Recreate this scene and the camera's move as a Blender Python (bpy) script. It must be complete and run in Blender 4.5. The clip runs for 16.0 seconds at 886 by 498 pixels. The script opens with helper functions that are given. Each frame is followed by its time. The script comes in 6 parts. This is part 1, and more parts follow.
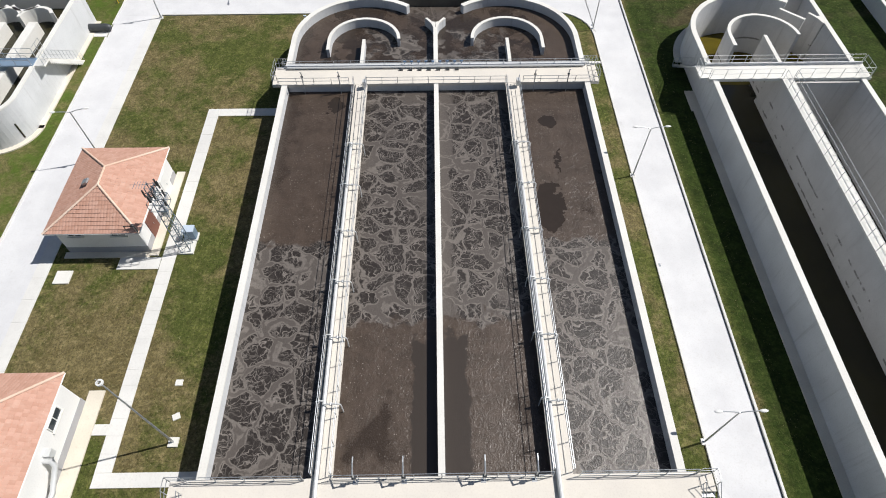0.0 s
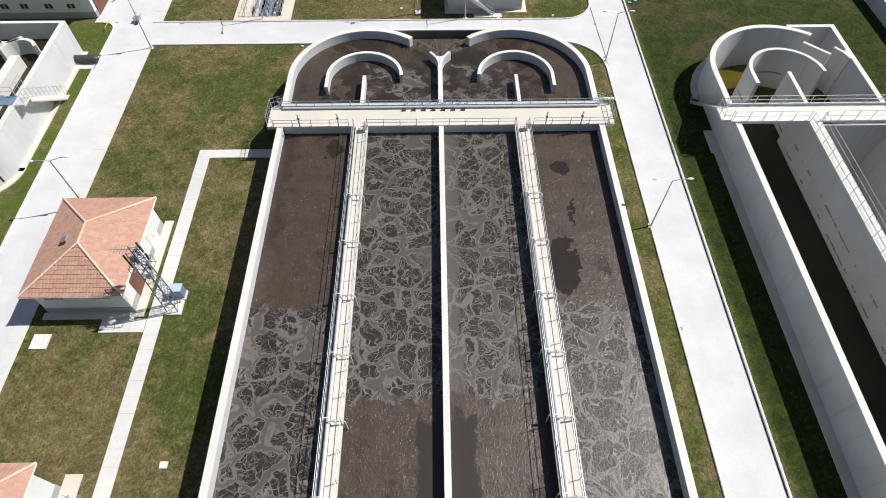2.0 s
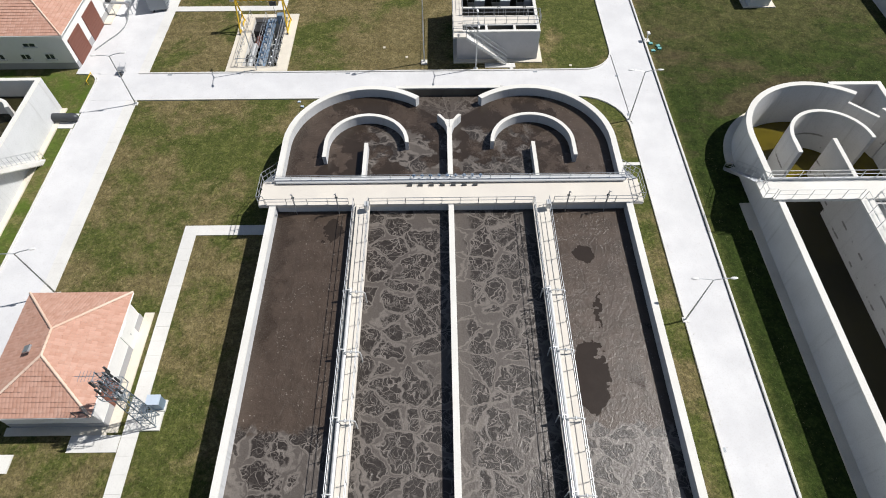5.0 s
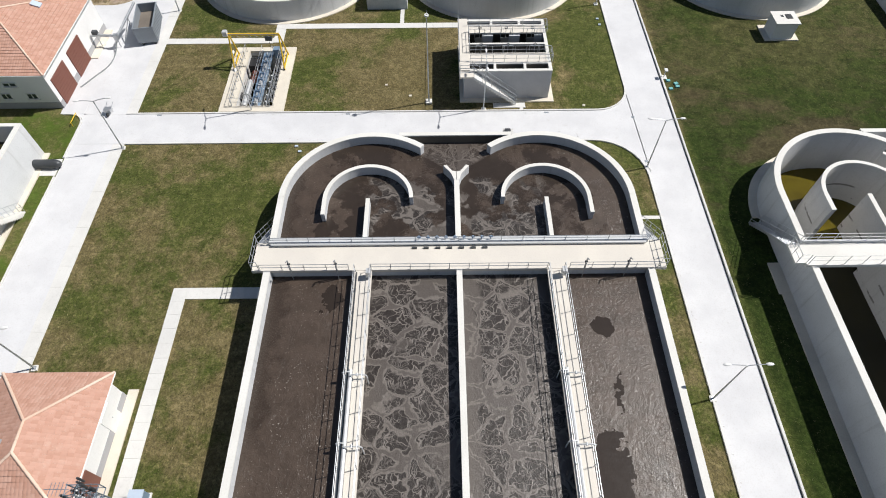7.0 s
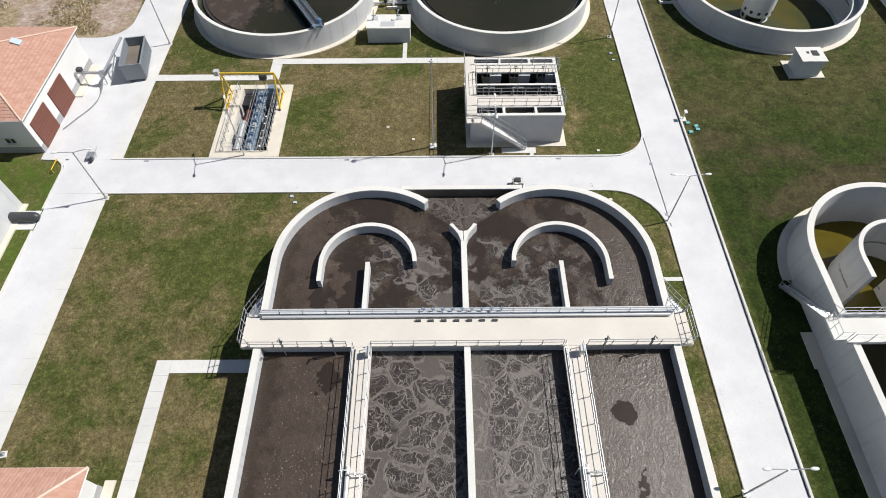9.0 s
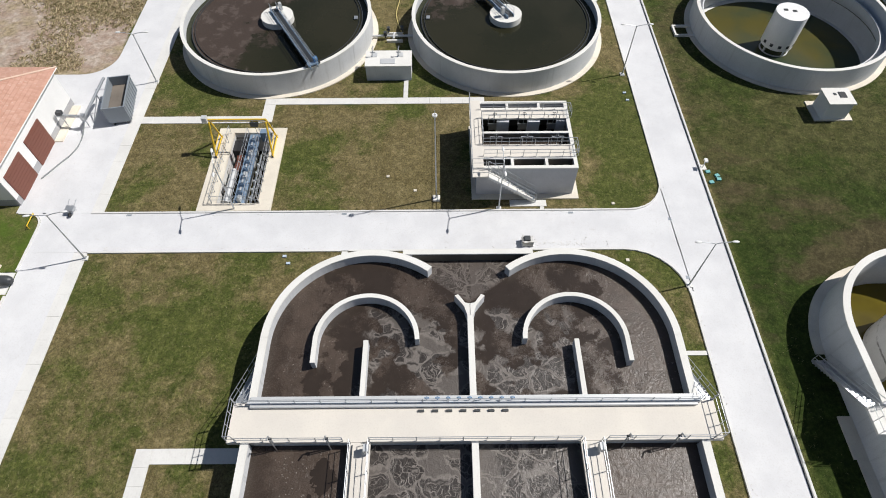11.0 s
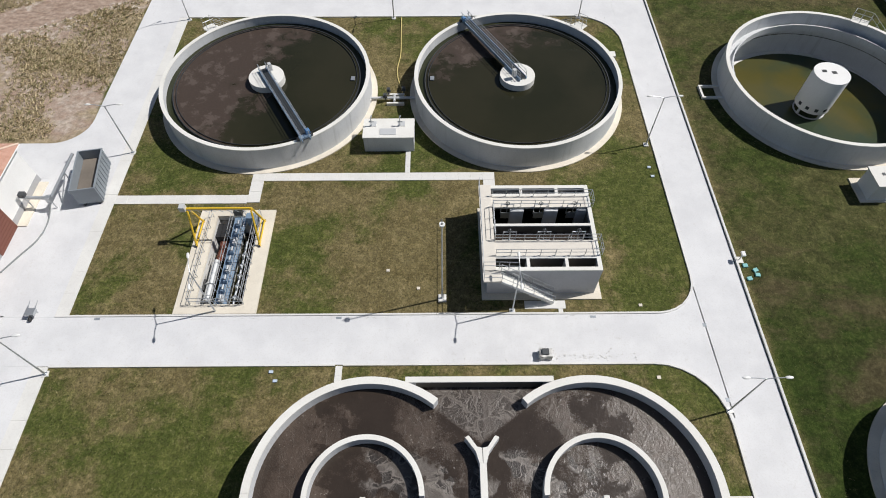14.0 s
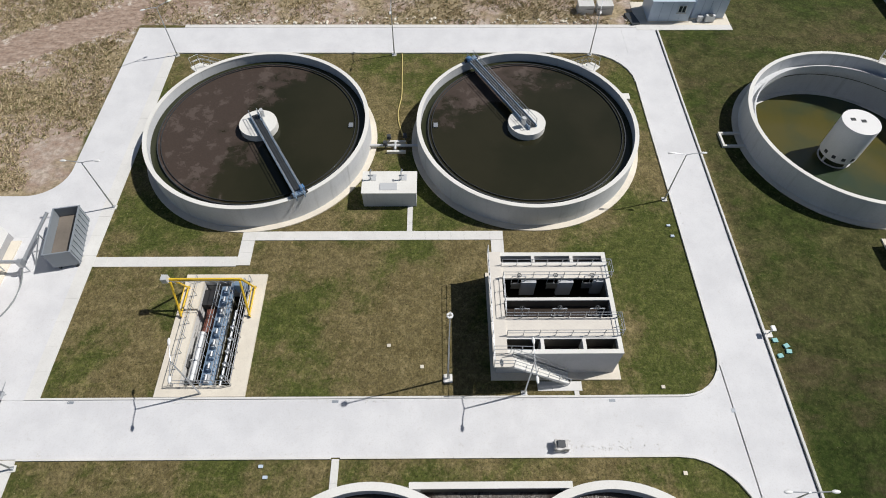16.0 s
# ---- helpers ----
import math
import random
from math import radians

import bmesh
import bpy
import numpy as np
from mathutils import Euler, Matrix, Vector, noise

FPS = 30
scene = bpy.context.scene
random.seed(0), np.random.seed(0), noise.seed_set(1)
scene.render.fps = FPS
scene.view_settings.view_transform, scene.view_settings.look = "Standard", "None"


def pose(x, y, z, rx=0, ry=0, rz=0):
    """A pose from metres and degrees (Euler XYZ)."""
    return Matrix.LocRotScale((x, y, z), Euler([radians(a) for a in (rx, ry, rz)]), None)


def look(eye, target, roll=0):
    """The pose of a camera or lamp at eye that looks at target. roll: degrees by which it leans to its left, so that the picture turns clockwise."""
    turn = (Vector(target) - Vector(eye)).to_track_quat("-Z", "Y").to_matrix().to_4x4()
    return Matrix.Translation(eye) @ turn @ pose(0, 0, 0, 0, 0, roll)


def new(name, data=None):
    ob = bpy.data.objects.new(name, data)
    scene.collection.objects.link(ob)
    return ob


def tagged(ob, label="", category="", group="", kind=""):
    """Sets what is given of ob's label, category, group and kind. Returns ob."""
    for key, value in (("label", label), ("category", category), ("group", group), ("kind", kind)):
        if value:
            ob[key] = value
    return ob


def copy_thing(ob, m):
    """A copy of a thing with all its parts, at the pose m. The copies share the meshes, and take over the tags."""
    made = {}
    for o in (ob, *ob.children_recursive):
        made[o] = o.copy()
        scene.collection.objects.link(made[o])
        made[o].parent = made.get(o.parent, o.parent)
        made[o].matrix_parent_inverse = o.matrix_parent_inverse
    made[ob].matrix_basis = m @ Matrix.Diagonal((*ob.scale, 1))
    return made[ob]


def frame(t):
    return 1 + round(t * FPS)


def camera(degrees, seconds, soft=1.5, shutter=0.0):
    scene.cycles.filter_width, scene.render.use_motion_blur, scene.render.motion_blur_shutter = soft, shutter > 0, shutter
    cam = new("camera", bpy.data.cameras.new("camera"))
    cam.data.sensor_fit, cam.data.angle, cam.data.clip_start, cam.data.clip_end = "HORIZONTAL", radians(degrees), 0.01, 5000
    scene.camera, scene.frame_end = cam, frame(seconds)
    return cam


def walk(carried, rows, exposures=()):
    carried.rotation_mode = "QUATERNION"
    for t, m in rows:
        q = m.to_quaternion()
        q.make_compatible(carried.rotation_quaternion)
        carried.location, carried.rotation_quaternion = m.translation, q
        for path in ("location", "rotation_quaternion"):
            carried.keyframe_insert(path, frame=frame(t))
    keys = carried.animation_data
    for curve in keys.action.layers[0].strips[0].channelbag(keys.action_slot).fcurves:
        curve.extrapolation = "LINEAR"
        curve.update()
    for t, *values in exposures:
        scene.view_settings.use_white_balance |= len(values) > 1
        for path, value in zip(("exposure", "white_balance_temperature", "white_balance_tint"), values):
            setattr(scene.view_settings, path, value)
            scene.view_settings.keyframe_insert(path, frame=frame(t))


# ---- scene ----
cam = camera(74.43, 16.0, soft=1.0)
PATH = [
    (0.0, -0.039, 0.171, 39.277, 35.126, 0.060, -0.931),
    (0.5, -0.181, 1.544, 39.289, 35.130, -0.019, -0.986),
    (1.0, -0.278, 3.034, 39.343, 35.038, -0.003, -0.999),
    (1.5, -0.351, 4.436, 39.333, 35.080, -0.043, -0.899),
    (2.0, -0.433, 5.882, 39.298, 35.089, -0.019, -0.861),
    (2.5, -0.504, 7.273, 39.291, 35.119, 0.022, -0.834),
    (3.0, -0.574, 8.731, 39.332, 35.106, 0.100, -0.832),
    (3.5, -0.607, 10.206, 39.343, 35.108, 0.109, -0.716),
    (4.0, -0.668, 11.697, 39.353, 35.108, 0.141, -0.655),
    (6.5, -1.201, 19.453, 39.554, 34.949, 0.206, -0.556),
    (7, -1.336, 21.004, 39.647, 34.885, 0.156, -0.555),
    (7.5, -1.420, 22.535, 39.619, 34.906, 0.176, -0.560),
    (8, -1.469, 24.070, 39.641, 34.856, 0.200, -0.501),
    (8.5, -1.550, 25.651, 39.647, 34.840, 0.207, -0.415),
    (9, -1.646, 27.133, 39.517, 35.042, 0.182, -0.399),
    (11.5, -2.021, 35.288, 39.757, 34.828, 0.168, -0.409),
    (12.0, -2.098, 36.950, 39.805, 34.818, 0.165, -0.406),
    (12.5, -2.179, 38.596, 39.778, 34.873, 0.172, -0.422),
    (13.0, -2.211, 40.349, 39.869, 34.759, 0.142, -0.324),
    (13.5, -2.334, 42.049, 39.914, 34.720, 0.151, -0.370),
    (14.0, -2.465, 43.765, 40.003, 34.654, 0.061, -0.367),
    (14.5, -2.625, 45.404, 40.018, 34.683, -0.027, -0.421),
    (15.0, -2.759, 47.104, 40.036, 34.650, -0.077, -0.438),
    (15.5, -2.957, 48.739, 40.044, 34.660, -0.178, -0.489),
    (16.0, -3.119, 50.449, 40.109, 34.564, -0.305, -0.450),
]
walk(cam, [(t, pose(x, y, z, rx, ry, rz)) for t, x, y, z, rx, ry, rz in PATH],
     exposures=[(0.0, 0.08), (9.0, 0.04), (12.0, -0.03), (16.0, -0.15)])

# ---- light ----
SUN_ELEV, SUN_AZ = radians(52), radians(14)      # azimuth from +x towards +y
sun_dir = Vector((math.cos(SUN_ELEV) * math.cos(SUN_AZ), math.cos(SUN_ELEV) * math.sin(SUN_AZ), math.sin(SUN_ELEV)))
world = bpy.data.worlds.new("sky")
scene.world = world
world.use_nodes = True
wn = world.node_tree.nodes
sky = wn.new("ShaderNodeTexSky")
sky.sky_type = "NISHITA"
sky.sun_disc = False
sky.sun_elevation = SUN_ELEV
sky.sun_rotation = radians(90) - SUN_AZ
world.node_tree.links.new(sky.outputs["Color"], wn["Background"].inputs["Color"])
wn["Background"].inputs["Strength"].default_value = 0.054
sun_data = bpy.data.lights.new("sun", "SUN")
sun_data.energy, sun_data.angle, sun_data.color = 4.75, radians(0.6), (1.0, 0.972, 0.935)
sun = new("sun", sun_data)
sun.matrix_world = look(sun_dir * 300, (0, 0, 0))


# ---- material helpers ----
class Nodes:
    """A small wrapper to write node materials in few lines."""

    def __init__(self, name):
        self.m = bpy.data.materials.new(name)
        self.m.use_nodes = True
        self.t = self.m.node_tree
        self.b = self.t.nodes["Principled BSDF"]
        self.pos = self.t.nodes.new("ShaderNodeNewGeometry").outputs["Position"]

    def put(self, sock, v):
        if isinstance(v, bpy.types.NodeSocket):
            self.t.links.new(v, sock)
        elif v is not None:
            if sock.type == "RGBA" and len(v) == 3:
                v = (*v, 1)
            sock.default_value = v

    def math(self, op, a, b=None, clamp=False):
        n = self.t.nodes.new("ShaderNodeMath")
        n.operation, n.use_clamp = op, clamp
        self.put(n.inputs[0], a), self.put(n.inputs[1], b)
        return n.outputs[0]

    def vec(self, op, a, b):
        n = self.t.nodes.new("ShaderNodeVectorMath")
        n.operation = op
        self.put(n.inputs[0], a), self.put(n.inputs[1], b)
        return n.outputs[0]

    def noise(self, scale, detail=4, rough=0.55, at=None, stretch=None, out="Fac"):
        n = self.t.nodes.new("ShaderNodeTexNoise")
        p = at or self.pos
        if stretch:
            p = self.vec("MULTIPLY", p, stretch)
        self.put(n.inputs["Vector"], p)
        n.inputs["Scale"].default_value, n.inputs["Detail"].default_value, n.inputs["Roughness"].default_value = scale, detail, rough
        return n.outputs[out]

    def voronoi(self, scale, feature="F1", at=None, out="Distance"):
        n = self.t.nodes.new("ShaderNodeTexVoronoi")
        n.feature = feature
        self.put(n.inputs["Vector"], at or self.pos)
        n.inputs["Scale"].default_value = scale
        return n.outputs[out]

    def ramp(self, v, lo, hi, a=0.0, b=1.0, smooth=True):
        n = self.t.nodes.new("ShaderNodeMapRange")
        n.interpolation_type = "SMOOTHSTEP" if smooth else "LINEAR"
        for k, w in zip(("Value", "From Min", "From Max", "To Min", "To Max"), (v, lo, hi, a, b)):
            self.put(n.inputs[k], w)
        return n.outputs[0]

    def mix(self, f, a, b):
        n = self.t.nodes.new("ShaderNodeMix")
        n.data_type = "RGBA"
        self.put(n.inputs["Factor"], f), self.put(n.inputs["A"], None)
        self.put(n.inputs[6], a), self.put(n.inputs[7], b)
        return n.outputs[2]

    def xyz(self, v=None):
        n = self.t.nodes.new("ShaderNodeSeparateXYZ")
        self.put(n.inputs[0], v or self.pos)
        return n.outputs

    def random(self):
        return self.t.nodes.new("ShaderNodeObjectInfo").outputs["Random"]

    def island(self):
        n = self.t.nodes.new("ShaderNodeNewGeometry")
        return n.outputs["Random Per Island"]

    def done(self, colour, rough=0.8, bump=None, strength=0.3, dist=0.02, metal=0.0, spec=None):
        self.put(self.b.inputs["Base Color"], colour)
        self.put(self.b.inputs["Roughness"], rough)
        self.put(self.b.inputs["Metallic"], metal)
        if spec is not None:
            self.put(self.b.inputs["Specular IOR Level"], spec)
        if bump is not None:
            n = self.t.nodes.new("ShaderNodeBump")
            n.inputs["Strength"].default_value, n.inputs["Distance"].default_value = strength, dist
            self.put(n.inputs["Height"], bump)
            self.put(self.b.inputs["Normal"], n.outputs[0])
        return self.m


def concrete(name, a, b, stain=0.5, dark=(0.25, 0.24, 0.22), streaks=0.0, rough=0.85, mould=()):
    n = Nodes(name)
    big, fine = n.noise(0.35, 5, 0.6), n.noise(9, 4, 0.6)
    c = n.mix(n.ramp(big, 0.3, 0.7), a, b)
    c = n.mix(n.math("MULTIPLY", n.ramp(fine, 0.45, 0.8), 0.25), c, dark)
    blot = n.ramp(n.noise(1.7, 6, 0.7), 0.58, 0.78)
    c = n.mix(n.math("MULTIPLY", blot, stain * 0.5), c, dark)
    if streaks:
        s = n.ramp(n.noise(1.0, 5, 0.65, stretch=(2.2, 2.2, 0.12)), 0.52, 0.78)
        c = n.mix(n.math("MULTIPLY", s, streaks), c, dark)
    for z in mould:
        # broken dark lines of mould along old water marks
        h = n.math("ADD", n.xyz()[2], n.math("MULTIPLY", n.math("SUBTRACT", n.noise(0.9, 3), 0.5), 0.25))
        line = n.ramp(n.math("ABSOLUTE", n.math("SUBTRACT", h, z)), 0.13, 0.05)
        line = n.math("MULTIPLY", line, n.ramp(n.noise(1.0, 4, 0.6, stretch=(0.1, 0.75, 0.3)), 0.50, 0.57))
        c = n.mix(n.math("MULTIPLY", line, 0.75), c, (0.11, 0.10, 0.085))
    return n.done(c, rough, n.math("ADD", fine, big), 0.25, 0.01)


M_CONC = concrete("pale_concrete", (0.62, 0.63, 0.64), (0.55, 0.56, 0.57), 0.5, (0.27, 0.27, 0.26), 0.42)
M_GREYCONC = concrete("grey_cast_concrete", (0.50, 0.50, 0.51), (0.44, 0.44, 0.45), 0.5, (0.24, 0.24, 0.235), 0.35)
M_TOP = concrete("wall_top_concrete", (0.74, 0.73, 0.69), (0.68, 0.665, 0.62), 0.3, (0.40, 0.37, 0.32))
M_DECK = concrete("deck_concrete", (0.70, 0.655, 0.58), (0.64, 0.60, 0.54), 0.35, (0.42, 0.37, 0.30))
M_INNER = concrete("stained_tank_concrete", (0.64, 0.63, 0.61), (0.57, 0.56, 0.54), 0.45, (0.27, 0.255, 0.23), 0.3, mould=(-0.55, 0.75))
M_ROAD = concrete("road_concrete", (0.675, 0.675, 0.68), (0.595, 0.595, 0.605), 0.85, (0.42, 0.39, 0.35))
M_PATH = concrete("path_concrete", (0.70, 0.69, 0.66), (0.62, 0.61, 0.585), 0.4, (0.38, 0.36, 0.33))
M_FOOT = concrete("footing_concrete", (0.74, 0.68, 0.57), (0.63, 0.575, 0.48), 0.5, (0.34, 0.31, 0.26))
M_WHITE = concrete("white_render", (0.78, 0.775, 0.76), (0.74, 0.735, 0.72), 0.15, (0.5, 0.48, 0.46), 0.1)
# near-black concrete for inner faces of basin and chamber
M_DARKCONC = concrete("dark_inner_concrete", (0.13, 0.12, 0.10), (0.09, 0.083, 0.07), 0.5, (0.05, 0.045, 0.035), 0.5, 0.5)
M_PLINTH = concrete("grey_plinth_render", (0.40, 0.40, 0.41), (0.35, 0.35, 0.36), 0.3, (0.25, 0.25, 0.25))


def paint(name, c, rough=0.5, metal=0.0, wear=0.25):
    n = Nodes(name)
    w = n.ramp(n.noise(3.0, 6, 0.65), 0.5, 0.8)
    col = n.mix(n.math("MULTIPLY", w, wear), c, tuple(v * 0.5 for v in c))
    return n.done(col, rough, n.noise(25, 3), 0.1, 0.004, metal)


M_STEEL = paint("galvanised_steel", (0.50, 0.52, 0.54), 0.42, 0.7, 0.3)
M_PIPE = paint("grey_painted_pipe", (0.60, 0.61, 0.61), 0.4, 0.2, 0.25)
M_DARKSTEEL = paint("dark_steel", (0.06, 0.065, 0.07), 0.5, 0.3)
M_YELLOW = paint("yellow_paint", (0.72, 0.47, 0.03), 0.45)
M_BLUE = paint("blue_paint", (0.10, 0.22, 0.42), 0.45)
M_BLUEGREY = paint("blue_grey_steel", (0.24, 0.33, 0.44), 0.45, 0.3)
M_BROWN = paint("brown_door_paint", (0.17, 0.062, 0.042), 0.55)
M_SKIPGREY = paint("skip_grey_paint", (0.27, 0.30, 0.33), 0.55, 0.2)
M_LAMPWHITE = paint("lamp_white", (0.75, 0.75, 0.73), 0.35)
M_RUBBER = paint("black_rubber", (0.02, 0.02, 0.022), 0.6)
M_TEAL = paint("teal_plastic", (0.16, 0.42, 0.42), 0.5)
M_HOSE = paint("yellow_hose", (0.52, 0.42, 0.16), 0.6)
M_GREYHOSE = paint("grey_hose", (0.22, 0.24, 0.24), 0.6)
M_PANEL = paint("pale_blue_panel", (0.50, 0.58, 0.68), 0.45)
M_DARK = paint("dark_interior", (0.03, 0.032, 0.035), 0.7)
n = Nodes("window_glass")
M_GLASS = n.done((0.03, 0.04, 0.05), 0.06)


def grass():
    n = Nodes("mown_grass")
    warp = n.vec("ADD", n.pos, n.vec("MULTIPLY", n.noise(0.6, 3, out="Color"), (1.5, 1.5, 0)))
    big, mid, fine = n.noise(0.10, 5, 0.62), n.noise(0.55, 6, 0.68, at=warp), n.noise(7, 5, 0.75)
    green = n.mix(n.ramp(mid, 0.3, 0.7), (0.054, 0.074, 0.015), (0.092, 0.106, 0.028))
    dry = n.mix(n.ramp(mid, 0.3, 0.7), (0.118, 0.098, 0.040), (0.172, 0.146, 0.068))
    s = n.xyz()
    lush = n.math("MULTIPLY", n.ramp(s[0], 21.0, 22.5), n.ramp(s[1], 66.0, 56.0, 0.0, 0.35))
    grain = n.noise(3.4, 8, 0.78)
    k = n.math("ADD", n.math("MULTIPLY", n.math("SUBTRACT", n.math("MULTIPLY", big, 1.7), 0.50), 1.35), n.math("MULTIPLY", mid, 0.6))
    k = n.math("SUBTRACT", n.math("ADD", k, n.math("MULTIPLY", grain, 0.45)), lush)
    for x, y, rx, ry, add in ((-8.0, 72.5, 8.5, 7.0, 0.16), (-23.0, 55.0, 6.0, 5.0, -0.14), (-27.0, 42.0, 5.0, 6.0, 0.04), (-26.5, 21.0, 4.0, 5.0, 0.0), (-18.5, 26.0, 3.0, 14.0, -0.10), (13.5, 74.0, 4.0, 8.0, -0.10), (-41.0, 63.0, 6.0, 3.0, -0.3), (16.2, 30.0, 2.0, 28.0, -0.16)):
        dx, dy = n.math("DIVIDE", n.math("SUBTRACT", s[0], x), rx), n.math("DIVIDE", n.math("SUBTRACT", s[1], y), ry)
        q = n.math("ADD", n.math("MULTIPLY", dx, dx), n.math("MULTIPLY", dy, dy))
        k = n.math("ADD", k, n.ramp(q, 1.3, 0.2, 0.0, add))
    c = n.mix(n.ramp(k, 0.80, 1.14), green, dry)
    c = n.mix(n.math("MULTIPLY", n.ramp(grain, 0.46, 0.64), 0.62), c, n.mix(n.ramp(k, 0.82, 1.12), (0.125, 0.135, 0.048), (0.215, 0.185, 0.098)))
    c = n.mix(n.math("MULTIPLY", n.ramp(fine, 0.5, 0.66), 0.7), c, (0.018, 0.024, 0.008))
    pale = n.ramp(n.noise(2.6, 7, 0.8), 0.57, 0.70)
    c = n.mix(n.math("MULTIPLY", n.math("MULTIPLY", pale, n.ramp(n.noise(0.35, 3), 0.42, 0.60, 0.25, 1.0)), 0.65), c, (0.30, 0.275, 0.16))
    # worn, yellowed clumps and deeper green ones, from a hand's width to a metre
    clump = n.noise(1.5, 9, 0.82, at=warp)
    blade = n.noise(5.5, 6, 0.85, stretch=(1.0, 0.7, 1.0))
    c = n.mix(n.math("MULTIPLY", n.ramp(clump, 0.52, 0.66), 0.55), c, n.mix(n.ramp(k, 0.82, 1.12), (0.155, 0.150, 0.050), (0.250, 0.200, 0.105)))
    c = n.vec("MULTIPLY", c, n.ramp(clump, 0.30, 0.68, 0.62, 1.30))
    c = n.vec("MULTIPLY", n.vec("MULTIPLY", c, (1.04, 1.0, 1.0)), n.ramp(blade, 0.32, 0.68, 0.62, 1.34))
    east = n.ramp(n.math("ADD", s[0], mid), 22.2, 23.2)
    wild = n.noise(0.16, 6, 0.68, at=warp, stretch=(0.6, 1.3, 1))
    for x, y, rx, ry, add in ((25.0, 30.0, 5.0, 26.0, -0.20), (33.0, 54.0, 8.0, 5.0, -0.14), (32.0, 62.0, 8.0, 6.5, 0.10), (29.0, 77.0, 5.0, 6.0, -0.12), (31.0, 69.3, 7.5, 1.6, -0.15)):
        dx, dy = n.math("DIVIDE", n.math("SUBTRACT", s[0], x), rx), n.math("DIVIDE", n.math("SUBTRACT", s[1], y), ry)
        q = n.math("ADD", n.math("MULTIPLY", dx, dx), n.math("MULTIPLY", dy, dy))
        wild = n.math("ADD", wild, n.ramp(q, 1.4, 0.2, 0.0, add))
    rankness = n.ramp(wild, 0.49, 0.68)
    rank = n.mix(rankness, (0.021, 0.038, 0.006), (0.060, 0.049, 0.025))
    c = n.mix(n.math("MULTIPLY", east, n.ramp(s[1], 60.0, 76.0, 0.92, 0.62)), c, n.mix(n.math("MULTIPLY", n.ramp(grain, 0.45, 0.62), 0.75), n.mix(n.math("MULTIPLY", n.ramp(n.noise(0.9, 6, 0.8, at=warp), 0.60, 0.72), 0.5), rank, (0.16, 0.13, 0.085)), n.mix(rankness, (0.056, 0.076, 0.017), (0.100, 0.084, 0.044))))
    weedy = n.ramp(n.noise(0.8, 9, 0.8, at=warp), 0.34, 0.66, 0.60, 1.28)
    c = n.vec("MULTIPLY", c, n.mix(east, (1, 1, 1), n.vec("MULTIPLY", weedy, (1.0, 1.0, 1.0))))
    # bright, watered grass west of the road
    fresh = n.math("MULTIPLY", n.ramp(s[0], -36.2, -36.6), n.ramp(n.math("ADD", s[1], n.math("MULTIPLY", mid, 3.0)), 80.0, 79.0))
    c = n.mix(n.math("MULTIPLY", fresh, n.ramp(mid, 0.35, 0.6, 0.75, 0.2)), c, (0.085, 0.135, 0.020))
    # trodden, bare dry land outside the works
    edge = n.math("MULTIPLY", n.math("SUBTRACT", n.noise(0.5, 4), 0.5), 1.6)
    west = n.math("MULTIPLY", n.ramp(n.math("ADD", s[0], edge), -36.5, -37.0), n.ramp(n.math("ADD", s[1], edge), 83.6, 84.1))
    north = n.ramp(n.math("ADD", s[1], n.math("MULTIPLY", edge, 0.3)), 108.8, 109.1)
    north = n.math("MULTIPLY", north, n.ramp(s[0], 20.0, 19.5))
    out = n.math("MAXIMUM", west, north)
    straw = n.mix(n.ramp(n.noise(1.1, 6, 0.7), 0.35, 0.65), (0.26, 0.205, 0.12), (0.38, 0.31, 0.20))
    soil = n.mix(n.ramp(n.noise(0.7, 6, 0.75), 0.35, 0.7), (0.33, 0.24, 0.185), (0.50, 0.43, 0.365))
    field = n.mix(n.ramp(n.noise(0.16, 5, 0.6), 0.42, 0.56), straw, soil)
    # a rutted dirt track across it, with pale crumbled edges
    d = n.math("ADD", n.math("SUBTRACT", n.math("MULTIPLY", n.math("SUBTRACT", s[1], 105.6), 0.86), n.math("MULTIPLY", n.math("SUBTRACT", s[0], -47.0), 0.5)), n.math("MULTIPLY", n.math("SUBTRACT", n.noise(0.35, 4), 0.5), 5.0))
    far = n.math("ABSOLUTE", d)
    rut = n.mix(n.ramp(n.noise(1.3, 7, 0.75, stretch=(0.5, 1.6, 1)), 0.35, 0.65), (0.27, 0.19, 0.145), (0.43, 0.335, 0.27))
    field = n.mix(n.ramp(far, 3.6, 2.4), field, rut)
    chalk = n.math("MULTIPLY", n.ramp(n.math("ABSOLUTE", n.math("SUBTRACT", far, 2.9)), 1.2, 0.3), n.ramp(n.noise(1.4, 6, 0.75), 0.50, 0.60))
    field = n.mix(chalk, field, (0.62, 0.56, 0.49))
    field = n.vec("MULTIPLY", field, n.ramp(n.noise(2.2, 8, 0.8), 0.32, 0.66, 0.68, 1.22))
    c = n.mix(out, c, field)
    return n.done(c, 0.95, n.math("ADD", fine, n.math("MULTIPLY", n.noise(25, 3, 0.7), 0.6)), 0.9, 0.05, spec=0.15)


M_GRASS = grass()


